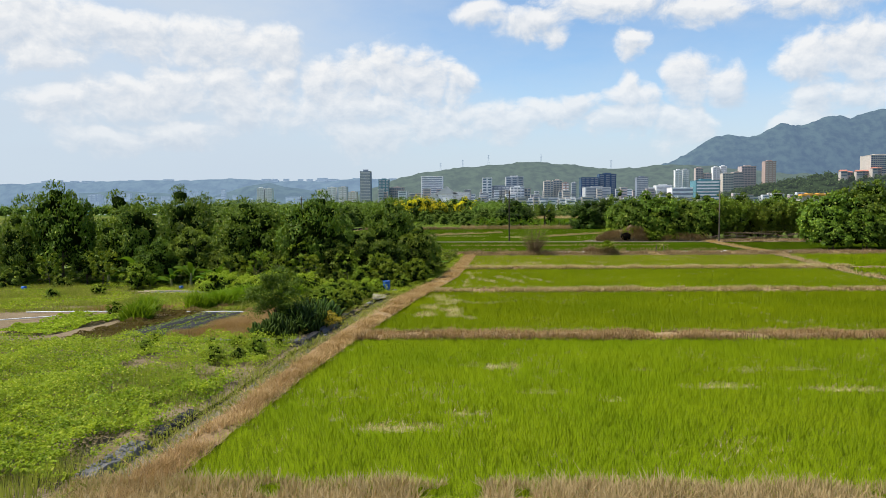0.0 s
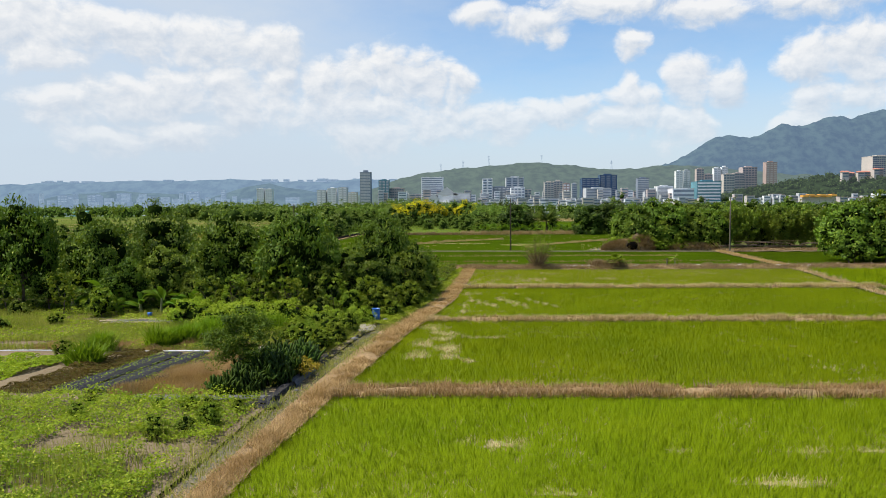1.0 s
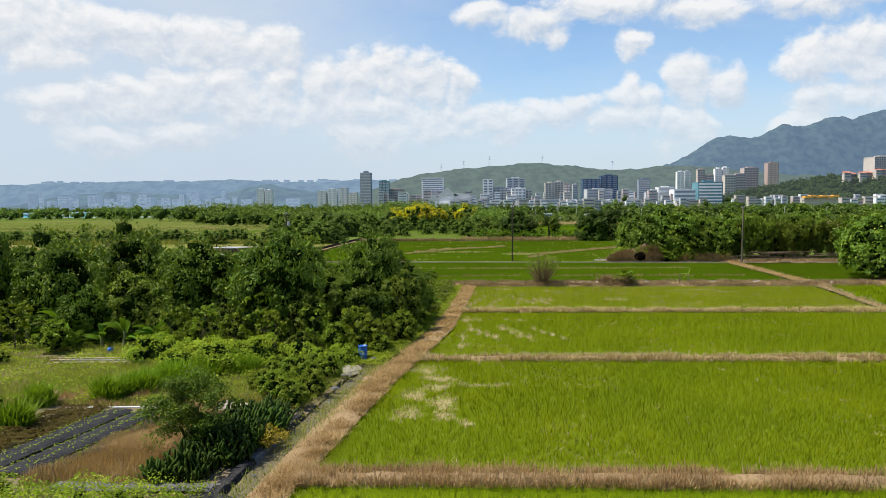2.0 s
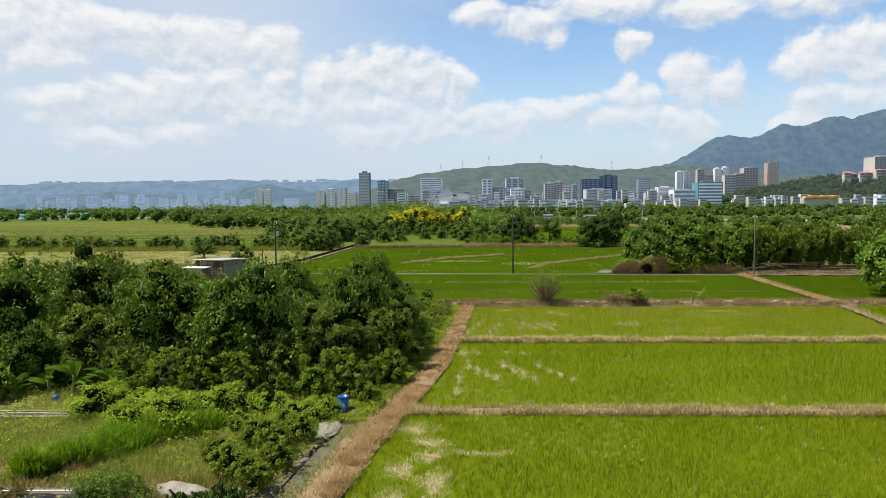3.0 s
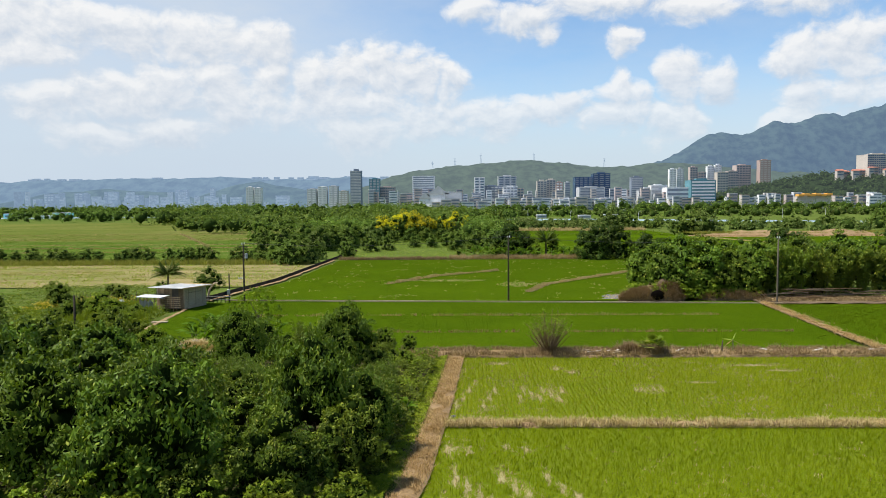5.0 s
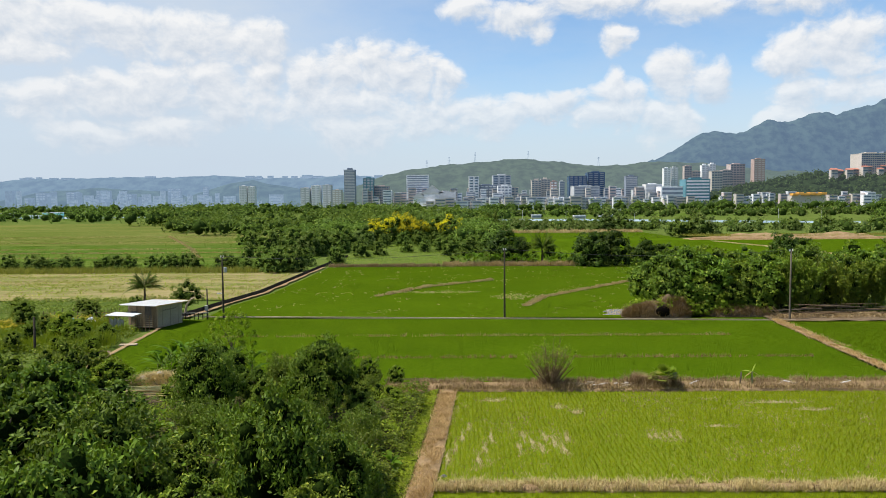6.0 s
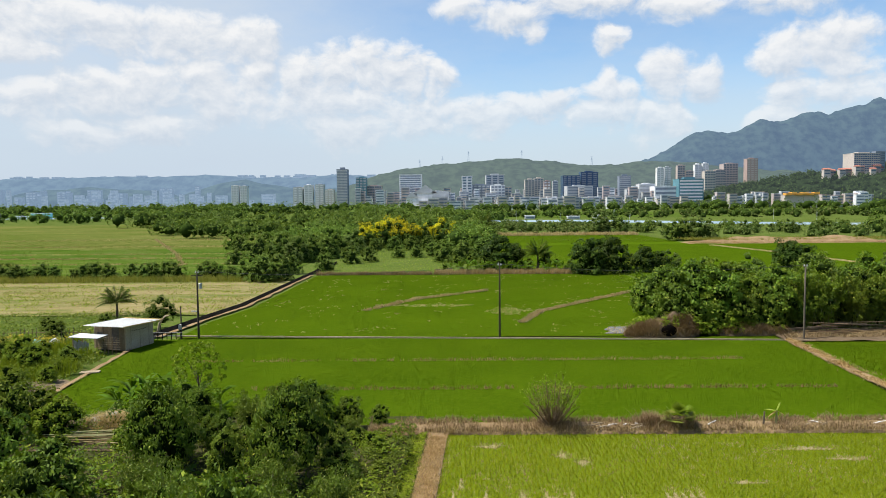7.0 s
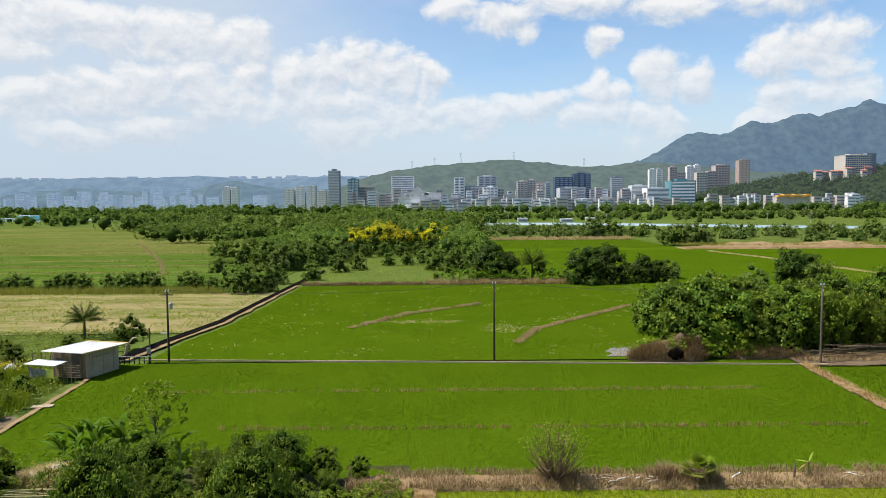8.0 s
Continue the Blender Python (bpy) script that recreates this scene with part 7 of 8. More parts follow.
q = np.random.default_rng(151)
fan = empty("fan_palm", Matrix.Translation((20.5, 101.9, bank - 0.2)), "squat fan palm with yellowing leaves and dry skirt", "palm")
for i in range(44):
    a, rise = q.uniform(0, 6.28), q.uniform(0.0, 1.45)
    d = Vector((math.cos(a) * math.cos(rise), math.sin(a) * math.cos(rise), math.sin(rise)))
    s0 = Vector((0, 0, 0.75))
    e = s0 + d * q.uniform(0.45, 0.95)
    side = d.cross(Vector((0, 0, 1))).normalized()
    up = side.cross(d)
    vv, ff = [], []
    for j in range(9):
        g2 = -1.1 + 2.2 * j / 8
        tip = e + (d * math.cos(g2) + side * math.sin(g2)) * 0.62 - up * 0.06
        w = (side * math.cos(g2) - d * math.sin(g2)) * 0.055
        k = len(vv)
        vv += [e - w * 0.5, e + w * 0.5, (e + tip) / 2 + w + up * 0.02, tip, (e + tip) / 2 - w + up * 0.02]
        ff += [(k, k + 1, k + 2, k + 4), (k + 4, k + 2, k + 3, k + 3)]
    fv = np.array([tuple(c) for c in vv], float)
    quads = [f for f in ff if len(set(f)) == 4]
    tri = [(f[0], f[1], f[2]) for f in ff if len(set(f)) == 3]
    me = bpy.data.meshes.new("leaf")
    me.from_pydata([tuple(c) for c in fv], [], quads + tri)
    me.materials.append(M_GRASS if rise < 0.6 else M_SHRUB)
    part("leaf", me, None, fan)
v, f = tube([(0, 0, -0.1), (0, 0, 0.8)], (0.16, 0.14), 8)
part("trunk", np_mesh("trunk", v, f, M_BARK, True), None, fan)
v, f = blades(np.stack([q.normal(0, 0.55, 900), q.normal(0, 0.4, 900), q.uniform(0, 0.5, 900)], 1), 0.7, 0.05, q, 0.9)
part("dry_skirt", np_mesh("dry_skirt", v, f, M_DRYBRUSH), None, fan, "brown withered leaves round the base")
p = np.stack([q.normal(0, 0.65, 900), q.normal(0, 0.4, 900), q.uniform(0, 0.5, 900)], 1)
p[:, 2] *= np.exp(-p[:, 0] ** 2)
v, f = blades(p, 0.8, 0.05, q, 0.8)
tagged(part("brush_heap", np_mesh("brush_heap", v, f, M_DRYBRUSH), None), "grey-brown heap of dry brush on the bank", "brush heap").location = (18.4, 102.3, bank - 0.1)

sapling = empty("banana_plant", Matrix.Translation((28.3, 102.2, bank)), "young banana plant with torn pale leaves on the bank", "banana plant")
v, f = tube([(0, 0, -0.2), (0.03, 0, 0.6), (0.0, 0, 1.15)], (0.09, 0.08, 0.05), 7)
part("stem", np_mesh("stem", v, f, M_CULM, True), None, sapling)
for a, l, up0, w0 in ((2.9, 1.0, 0.35, 0.16), (0.1, 1.0, 1.25, 0.17), (-0.5, 0.9, -0.25, 0.10), (3.4, 0.8, -0.4, 0.10)):
    d, side = Vector((math.cos(a), math.sin(a) * 0.4, 0)), Vector((-math.sin(a) * 0.6, -0.8, 0))
    pts = [Vector((0, 0, 1.1)) + d * l * s * math.cos(up0) + Vector((0, 0, l * (math.sin(up0) * s - 0.25 * s * s))) for s in np.linspace(0, 1, 7)]
    lv, lf = strip(pts, [w0 * math.sin(math.pi * min(0.97, 0.12 + 0.88 * s)) for s in np.linspace(0, 1, 7)], -0.3, side)
    part("leaf", np_mesh("leaf", lv, lf, M_BANANAPALE if up0 > 0 else M_STRAW, True), None, sapling)


def stump(x, y, h, r, label, mat=None):
    v, f = tube([(0, 0, -0.2), (0.05, 0, h * 0.6), (0.1, 0.03, h), (0.1, 0.03, h + 0.02)], (r * 1.2, r, r * 0.8, 0.01), 7)
    tagged(part("stump", np_mesh("stump", v, f, mat or M_BARK, True), None), label, "stump").location = (x, y, bank)


stump(27.2, 102.0, 1.1, 0.07, "withered brown banana stump on the bank")
q = np.random.default_rng(160)
for i in range(26):
    x, y = (q.uniform(12.5, 17.5), q.uniform(101.3, 102.4)) if i < 12 else (q.uniform(22, 46), q.uniform(101.3, 103))
    l, a = q.uniform(0.5, 1.5), q.uniform(-0.7, 0.7)
    r = q.uniform(0.03, 0.07)
    v, f = tube([(-l / 2, 0, 0), (0, 0, 0.04), (l / 2, 0, 0.02)], (r, r, r * 0.6), 6)
    ob = tagged(part("cut_stem", np_mesh("cut_stem", v, f, M_RENDER if i % 3 else M_ROOF, True), None), "pale cut plant stem lying on the bank", "plant stem", "cut stems on the bank")
    ob.matrix_basis = Matrix.Translation((x, y, bank + 0.12)) @ Matrix.Rotation(a, 4, "Z") @ Matrix.Rotation(q.uniform(-0.3, 0.3), 4, "Y")

for i, (x, y, w) in enumerate(((-5.6, 50.4, 0.28), (2.0, 80.2, 0.3), (-1.5, 64.0, 0.2), (-5.4, 54.0, 0.14), (-4.6, 57.9, 0.22), (-6.2, 38.0, 0.12), (1.4, 81.0, 0.22))):
    heap("litter", x, y, w, w * 0.5, 0.12, M_PLASTICPALE, "scrap of grey-white plastic litter on the path", "litter", 40 + i, 9).location.z = 0.18

# ---- the mound and hedge foot ----
heap("brush_mound", 30.9, 141.8, 4.9, 2.2, 1.6, M_BRUSHSOIL, "large grey-brown mound of dry brush by the hedge", "brush mound", 8, 40, 0.6)
heap("brush_mound", 33.4, 142.3, 2.6, 1.5, 2.3, M_BRUSHSOIL, "steep heap of dry brush against the hedge", "brush mound", 11, 30, 0.6)
heap("brush_mound", 42.5, 142.6, 5.0, 1.6, 1.2, M_BRUSHSOIL, "low mound of dry brush below the hedge", "brush mound", 9, 34, 0.6)
q = np.random.default_rng(170)
pieces = []
for mx, my, rx, ry, mh, n in ((30.9, 141.8, 4.9, 2.2, 1.75, 9000), (33.4, 142.3, 2.6, 1.5, 2.5, 4500), (28.4, 141.6, 2.2, 1.3, 1.1, 2000), (42.5, 142.6, 5.0, 1.6, 1.2, 5000)):
    a, r = q.uniform(0, 6.28, n), np.sqrt(q.uniform(0, 1, n))
    x, y = np.cos(a) * r, np.sin(a) * r
    z = mh * np.clip(1 - r ** 2, 0, 1) ** 0.6
    ok = ~((np.abs(x * rx + mx - 31.3) < 1.0) & (np.abs(z - 1.1) < 0.75) & (y < 0))
    pieces.append(np.stack([x * rx + mx, y * ry + my, z - 0.1], 1)[ok])
v, f = blades(np.concatenate(pieces), 0.75, 0.075, q, 1.1)
tagged(part("dry_brush", np_mesh("dry_brush", v, f, M_DRYBRUSH), None), "tangled dry brown stalks over the mound", "dry brush", kind="stuff")
# solid near-black ellipsoid: the hollow's shade is painted, nothing is dug out
bm = bmesh.new()
bmesh.ops.create_uvsphere(bm, u_segments=18, v_segments=12, radius=1.0)
bmesh.ops.transform(bm, matrix=Matrix.Diagonal((1.0, 0.35, 0.75, 1)), verts=bm.verts)
ob = tagged(part("hollow_shade", bm, M_HOLE, None, "", True), "near-black lump painted as the shade of a hollow in the mound", "hollow")
ob.location = (31.3, 139.72, 1.1)
vine = []
for mx, my, rx, ry, mh, n in ((33.5, 142.3, 4.2, 2.0, 2.4, 1500), (29.0, 142.6, 2.6, 1.5, 2.2, 500), (40.5, 143.2, 5.0, 1.8, 2.0, 1600)):
    a, r = q.uniform(0, 6.28, n), np.sqrt(q.uniform(0, 1, n))
    p = np.stack([np.cos(a) * r * rx + mx, np.sin(a) * r * ry + my, mh * np.clip(1 - r ** 2, 0, 1) ** 0.5 + q.uniform(0.1, 0.5, n)], 1)
    vine.append(p[ground_noise(p[:, 0], p[:, 1], 0.9, 4.0) > -0.35])
p = np.concatenate(vine)
v, f = leaves(p, q.normal(0, 0.5, p.shape) + np.array([0, -0.2, 0.8]), 0.34 * q.uniform(0.6, 1.3, len(p)), q, 0.75)
tagged(part("creeper", np_mesh("creeper", v, f, M_SHRUB), None), "bright green creeper spreading over the brush", "creeper", kind="stuff")
grid("hedge_soil", 45.8, 85, 137.2, 144.5, 0.6, M_BRUSHSOIL, lambda x, y: 0.10 + 0.10 * ground_noise(x, y, 0.9), label="dark bare soil and brush at the foot of the hedge")
n = 5000
p = np.stack([q.uniform(46.5, 84, n), q.uniform(139.4, 143.5, n), np.full(n, 0.1)], 1)
v, f = blades(p, 0.45, 0.07, q, 1.2)
tagged(part("dry_brush", np_mesh("dry_brush", v, f, M_DRYBRUSH), None), "dry brown stalks littered below the hedge", "dry brush", kind="stuff")
logs = empty("pole_stack", Matrix.Translation((58, 141.6, 0)), "long low stack of dark dry bamboo poles below the hedge", "poles")
for i in range(40):
    l = q.uniform(4, 7)
    ox, oy, oz = q.uniform(-8, 8), q.uniform(-0.5, 0.5), q.uniform(0.1, 1.6)
    v, f = tube([(ox - l / 2, oy, oz + q.normal(0, 0.12)), (ox + l / 2, oy, oz + q.normal(0, 0.12))], (0.05, 0.04), 5)
    part("pole", np_mesh("pole", v, f, M_TWIG if i % 2 else M_BARK, True), None, logs)
for i in range(7):
    l = q.uniform(1.5, 2.6)
    v, f = tube([(0, 0, 0), (-l * 0.6, -0.2, l * 0.6)], (0.04, 0.03), 5)
    ob = tagged(part("dry_stick", np_mesh("dry_stick", v, f, M_STRAW, True), None), "pale dry stick leaning beside the pole", "stick", "leaning sticks")
    ob.location = (47.6 + q.normal(0, 0.5), 140.3 + q.normal(0, 0.2), 0.2)
grid("field_pond", 23, 28, 143.6, 149.0, 0.5, M_WATER, lambda x, y: 0.05 + 0 * x, label="small pool of water in the rice", left=lambda y: 24.2 + 0.4 * np.sin(y * 2) + 0.18 * (y - 144), right=lambda y: 26.6 + 0.4 * np.sin(y * 3) + 0.32 * (y - 144))

# ---- the hut ----
HUT = Matrix.Translation((-37.6, 133.9, 0.05)) @ Matrix.Rotation(radians(-15), 4, "Z")   # front right corner
hut = empty("hut", HUT, "low grey rendered hut with planks under a pale sheet roof", "hut")
L, W, HF = 4.7, 5.2, 3.1


def hut_part(name, args, mat, label="", bevel=0.0, parent=None):
    return part(name, box(bmesh.new(), *args, bevel), mat, parent or hut, label)


hut_part("side_wall", (-0.18, 0.0, 0, 0.0, W, HF - 0.05), M_RENDER, "stained grey rendered wall")
hut_part("side_wall", (-L, 0.0, 0, -L + 0.18, W, HF - 0.1), M_RENDER)
hut_part("back_wall", (-L + 0.18, W - 0.18, 0, -0.18, W, HF - 0.1), M_RENDER)
hut_part("front_wall", (-L + 0.18, 0.05, 0, -0.18, 0.17, HF - 0.1), M_DOOR, "dark boarded front wall")
for i in range(16):
    a = -L + 0.2 + i * 0.27
    if -2.2 < a < -1.2:
        continue
    hut_part("plank", (a, 0.0, 0.05, a + 0.255, 0.045, HF - 0.12), M_PLANK, "", 0.006)
d = hut_part("door", (-2.15, 0.0, 0.05, -1.25, 0.045, 2.05), M_DOOR, "dark wooden door")
hut_part("door_handle", (-1.38, -0.03, 1.0, -1.34, 0.0, 1.14), M_METAL, "", 0, d)
w = hut_part("window", (-4.2, -0.03, 1.5, -3.3, 0.0, 2.2), M_DOOR, "dark small window")
hut_part("frame", (-4.25, -0.05, 1.44, -3.25, -0.03, 1.50), M_WHITE, "", 0, w)
for yy in (0.9, 2.6, 4.3):
    hut_part("pilaster", (0.0, yy, 0, 0.05, yy + 0.18, HF - 0.1), M_RENDER)
# near-black boxes on the wall; the shade in the holes is their colour
for i in range(7):
    hut_part("vent_hole", (0.0, 1.1 + i * 0.42, 2.25 - 0.03 * (i % 2), 0.02, 1.24 + i * 0.42, 2.37 - 0.03 * (i % 2)), M_HOLE, "vent hole with its shade painted near-black")
slope = Matrix.Rotation(-0.03, 4, "X")
roof = part("roof", box(bmesh.new(), -L - 0.55, -1.2, HF, 0.55, W + 1.1, HF + 0.07, 0.01, slope), M_ROOF, hut, "pale sun-bleached sheet roof")
n = 0
for i in range(20):
    a = -L - 0.5 + i * 0.30
    part("roof_rib", box(bmesh.new(), a, -1.18, HF + 0.071, a + 0.05, W + 1.08, HF + 0.095, 0.0, slope), M_ROOF, roof)
part("roof_band", box(bmesh.new(), -L - 0.55, W + 0.62, HF + 0.098, 0.55, W + 1.1, HF + 0.112, 0.0, slope), M_RUST, roof, "rust-yellow band along the roof edge")
part("roof_edge", box(bmesh.new(), -L - 0.56, W + 1.1, HF - 0.05, 0.56, W + 1.16, HF + 0.12, 0.0, slope), M_RUST, roof, "rusty yellow roof edge")
part("roof_edge", box(bmesh.new(), 0.55, -1.2, HF - 0.06, 0.61, W + 1.1, HF + 0.08, 0.0, slope), M_RUST, roof, "rusty yellow roof edge")

lean = empty("lean_to", HUT @ Matrix.Translation((-5.9, -2.2, 0)), "small lean-to shed with a bright white sheet roof", "shed")
part("roof", box(bmesh.new(), -0.3, -0.3, 1.95, 3.9, 1.7, 2.01, 0.01, Matrix.Rotation(0.06, 4, "X")), M_WHITE, lean, "bright white sheet roof")
for i in range(13):
    part("roof_rib", box(bmesh.new(), -0.25 + i * 0.32, -0.28, 2.011, -0.21 + i * 0.32, 1.68, 2.03, 0, Matrix.Rotation(0.06, 4, "X")), M_WHITE, lean)
for px, py in ((0, 0), (3.5, 0), (0, 1.5), (3.5, 1.5)):
    part("post", box(bmesh.new(), px - 0.05, py - 0.05, 0, px + 0.05, py + 0.05, 1.98), M_PLANK, lean)
for i in range(9):
    part("panel", box(bmesh.new(), i * 0.26, 0.0, 0.05, i * 0.26 + 0.24, 0.03, 1.55 - 0.12 * (i % 3), 0.004), M_METAL if i % 2 else M_CONC, lean)

rack = empty("trellis", HUT @ Matrix.Translation((-2.2, -1.7, 0)), "rough grey trellis of poles beside the hut", "trellis")
for i in range(5):
    v, f = tube([(i * 0.55 - 0.1, 0, -0.1), (i * 0.55, 0.05, 2.0 + 0.1 * (i % 2))], (0.035, 0.028), 6)
    part("post", np_mesh("post", v, f, M_TWIG, True), None, rack)
for i in range(6):
    v, f = tube([(-0.5, 0.02, 0.5 + i * 0.28), (2.7, 0.06, 0.55 + i * 0.28)], (0.022, 0.022), 5)
    part("rail", np_mesh("rail", v, f, M_RENDER, True), None, rack)

# straw heap and stacked poles in the clearing behind the orchard
heap("straw_heap", -24.4, 102.2, 2.6, 1.7, 1.2, M_PALESOIL, "heap of pale dry straw in the clearing", "straw heap", 40, 30)
q = np.random.default_rng(195)
a, r = q.uniform(0, 6.28, 5000), np.sqrt(q.uniform(0, 1, 5000))
v, f = blades(np.stack([-24.4 + np.cos(a) * r * 2.7, 102.2 + np.sin(a) * r * 1.8, 1.2 * np.clip(1 - r ** 2, 0, 1) ** 0.6], 1), 0.5, 0.05, q, 1.4)
tagged(part("loose_straw", np_mesh("loose_straw", v, f, M_PALESTRAW), None), "loose pale straw spilling over the heap", "straw", kind="stuff")
bundle = empty("pole_bundle", Matrix.Translation((-24.5, 98.8, 0)), "long bamboo poles laid across low trestles", "poles")
for i in range(16):
    y0, z0, l = q.uniform(-0.9, 0.9), q.uniform(0.5, 1.0), q.uniform(2.4, 3.6)
    v, f = tube([(-l, y0, z0 + q.normal(0, 0.15)), (l, y0 + q.normal(0, 0.5), z0 + q.normal(0, 0.15))], (0.045, 0.035), 5)
    part("pole", np_mesh("pole", v, f, M_PALESTRAW if i % 2 else M_CULM, True), None, bundle)
for px in (-2.2, 0.2, 2.3):
    v, f = tube([(px, 0, -0.1), (px, 0.05, 0.62)], (0.06, 0.05), 6)
    part("post", np_mesh("post", v, f, M_BARK, True), None, bundle)
grid("clearing_soil", -31, -19, 97.5, 105.5, 0.6, M_BRUSHSOIL, lambda x, y: 0.13 + 0.05 * ground_noise(x, y, 0.8), label="bare brown soil of the clearing")

# sluice rail, post and clutter by the canal
rail = empty("sluice_rail", Matrix.Translation((-37.4, 141.6, 0)), "low concrete and metal sluice rail beside the canal", "railing")
for i in range(7):
    part("post", box(bmesh.new(), i * 0.62 - 0.05, -0.05, 0, i * 0.62 + 0.05, 0.05, 0.95, 0.01), M_DARKCONC, rail)
for zz in (0.45, 0.9):
    part("rail", box(bmesh.new(), -0.2, -0.04, zz, 3.95, 0.04, zz + 0.09, 0.01), M_CONC, rail)
post = empty("meter_post", Matrix.Translation((-33.8, 142.2, 0)), "dark wooden post with a small grey meter box", "post")
v, f = tube([(0, 0, -0.2), (0, 0, 4.4), (0, 0, 4.42)], (0.11, 0.09, 0.02), 8)
part("shaft", np_mesh("shaft", v, f, M_POLE, True), None, post)
part("meter_box", box(bmesh.new(), -0.3, -0.3, 1.2, 0.15, -0.1, 1.95, 0.02), M_METAL, post, "grey metal meter box")
for i, (x, y, s) in enumerate(((-37.9, 141.4, 0.55), (-38.4, 141.9, 0.5), (-37.5, 142.0, 0.4))):
    heap("sack", x, y, s * 0.7, s * 0.6, s, M_LABEL if i < 2 else M_DOOR, "pale blue-white sack leaning by the hut", "sack", 20 + i, 12)
v, f = tube([(-38.4, 145.5, 0), (-38.0, 145.4, 1.6), (-37.2, 145.2, 2.6), (-36.6, 145.2, 2.7)], (0.2, 0.17, 0.12, 0.06), 7)
tagged(part("dead_trunk", np_mesh("dead_trunk", v, f, M_RENDER, True), None), "pale bare leaning trunk behind the hut", "tree trunk")
part_slab = box(bmesh.new(), -1.0, -0.45, 0, 1.0, 0.45, 0.12, 0.02)
ob = tagged(part("concrete_slab", part_slab, M_RENDER), "weathered concrete slab over the ditch end", "slab")
ob.matrix_basis = Matrix.Translation((-36.5, 122.6, 0.05)) @ Matrix.Rotation(0.2, 4, "Z")

# earth edge of the field below the hut and its garden
grid("field_verge", -38, -35, 103, 141, 0.5, M_PATHSOIL, lambda x, y: 0.14 + 0.05 * ground_noise(x, y, 0.6), label="bare earth verge at the rice field's edge",
     left=lambda y: np.interp(y, (103, 122, 141), (-35.2, -36.7, -38.2)) + 0.15 * ground_noise(y, y, 1.0), right=lambda y: np.interp(y, (103, 141), (-34.6, -37.7)))
x, y = spread(24000, 180, -75, -38, 104, 163, None, lambda y: np.interp(y, (104, 122, 131, 134, 142, 163), (-35.6, -37.6, -38.6, -43.8, -43.5, -46.0)))
herbs("garden_plants", 0, x, y, 0.85, 0.30, M_TREE2, "mixed green garden plants left of the hut", 180, ((-40.0, 136.5, 4.0, 4.2),), 0.5, 1.8)
x, y = spread(12000, 181, -62, -38, 118, 140, None, lambda y: np.interp(y, (118, 131, 133, 140), (-37.6, -38.6, -43.8, -46)))
v, f = blades(np.stack([x, y, np.full(len(x), 0.05)], 1), 1.5 * np.clip(0.5 + 0.7 * ground_noise(x, y, 1.8, 8), 0.1, 1.3), 0.09, np.random.default_rng(181), 0.35)
tagged(part("reed_grass", np_mesh("reed_grass", v, f, M_SHRUB), None), "tall green grassy stalks beside the hut", "grass", kind="stuff")
for x, y, s in ((-46, 126, 0.75), (-43.5, 124.0, 0.6), (-50, 129, 0.7), (-42.0, 128.5, 0.5), (-55, 133, 0.8), (-60, 140, 0.9), (-50, 140.5, 0.6), (-54, 146, 0.5), (-46.5, 147.5, 0.55), (-58, 122, 0.8), (-48, 119, 0.6), (-41, 116, 0.5),
                (-40.5, 127.0, 0.42), (-43, 130.5, 0.5), (-39.8, 122.5, 0.45), (-46.5, 131.5, 0.5), (-38.6, 118, 0.4), (-49, 124, 0.7), (-39.5, 111, 0.6), (-44, 108, 0.7), (-50, 110, 0.8), (-56, 105, 0.9), (-62, 112, 0.9)):
    if x < -46:
        light[int(rng.integers(2))].put(x, y, s, label="green garden tree near the hut")
    else:
        shrubs[int(rng.integers(2))].put(x, y, s * 1.9, label="leafy green garden shrub near the hut")
broad[1].put(-40.0, 150.5, 0.92, label="rounded dark green tree behind the hut")
x, y = spread(2600, 191, -60, -46.5, 131.5, 138.5)
herbs("yellow_crop", 0, x, y, 1.5, 0.34, M_OCHRE, "yellow-leaved crop in rows by the hut", 191, (), 0.3, 0.8)
x, y = spread(5000, 192, -62, -40, 117, 131)
herbs("garden_plants", 0, x, y, 1.3, 0.26, M_SHRUB, "bright leafy vegetables in the hut garden", 192, ((-39.0, 117.5, 3.0, 2.4),), 0.5, 1.2)
heap("bare_ground", -38.6, 117.2, 2.6, 2.4, 0.14, M_SOIL, "trodden bare brown soil at the garden's edge", "soil", 61)
fence = empty("garden_fence", Matrix.Translation((-57, 140.6, 0)), "rough dark fence of sticks behind the garden", "fence")
for i in range(24):
    v, f = tube([(i * 0.55, 0, -0.1), (i * 0.55 + 0.06, 0.05, 1.5 + 0.2 * (i % 3))], (0.05, 0.035), 5)
    part("post", np_mesh("post", v, f, M_BARK, True), None, fence)
for zz in (0.6, 1.2):
    v, f = tube([(-0.2, 0, zz), (13, 0.05, zz + 0.05)], (0.035, 0.035), 5)
    part("rail", np_mesh("rail", v, f, M_TWIG, True), None, fence)
for i, (x, y, m) in enumerate(((-50.5, 137.2, M_TEAL), (-53.5, 137.8, M_OCHRE), (-48.7, 138.0, M_WHITE))):
    heap("garden_cover", x, y, 0.9, 0.4, 0.9, m, "small coloured sheet over a garden bed", "cover", 30 + i, 12)
fpost = empty("garden_post", Matrix.Translation((-45.5, 119, 0)), "weathered dark garden post", "post")
v, f = tube([(0, 0, -0.2), (0.05, 0, 4.0), (0.05, 0, 4.02)], (0.16, 0.12, 0.02), 8)
part("shaft", np_mesh("shaft", v, f, M_POLE, True), None, fpost)
palm = make_palm(np.random.default_rng(200), 2.6, 3.5, 26, "coconut palm standing in the hay field")
palm.matrix_basis = Matrix.Translation((-50.3, 159.0, 0))
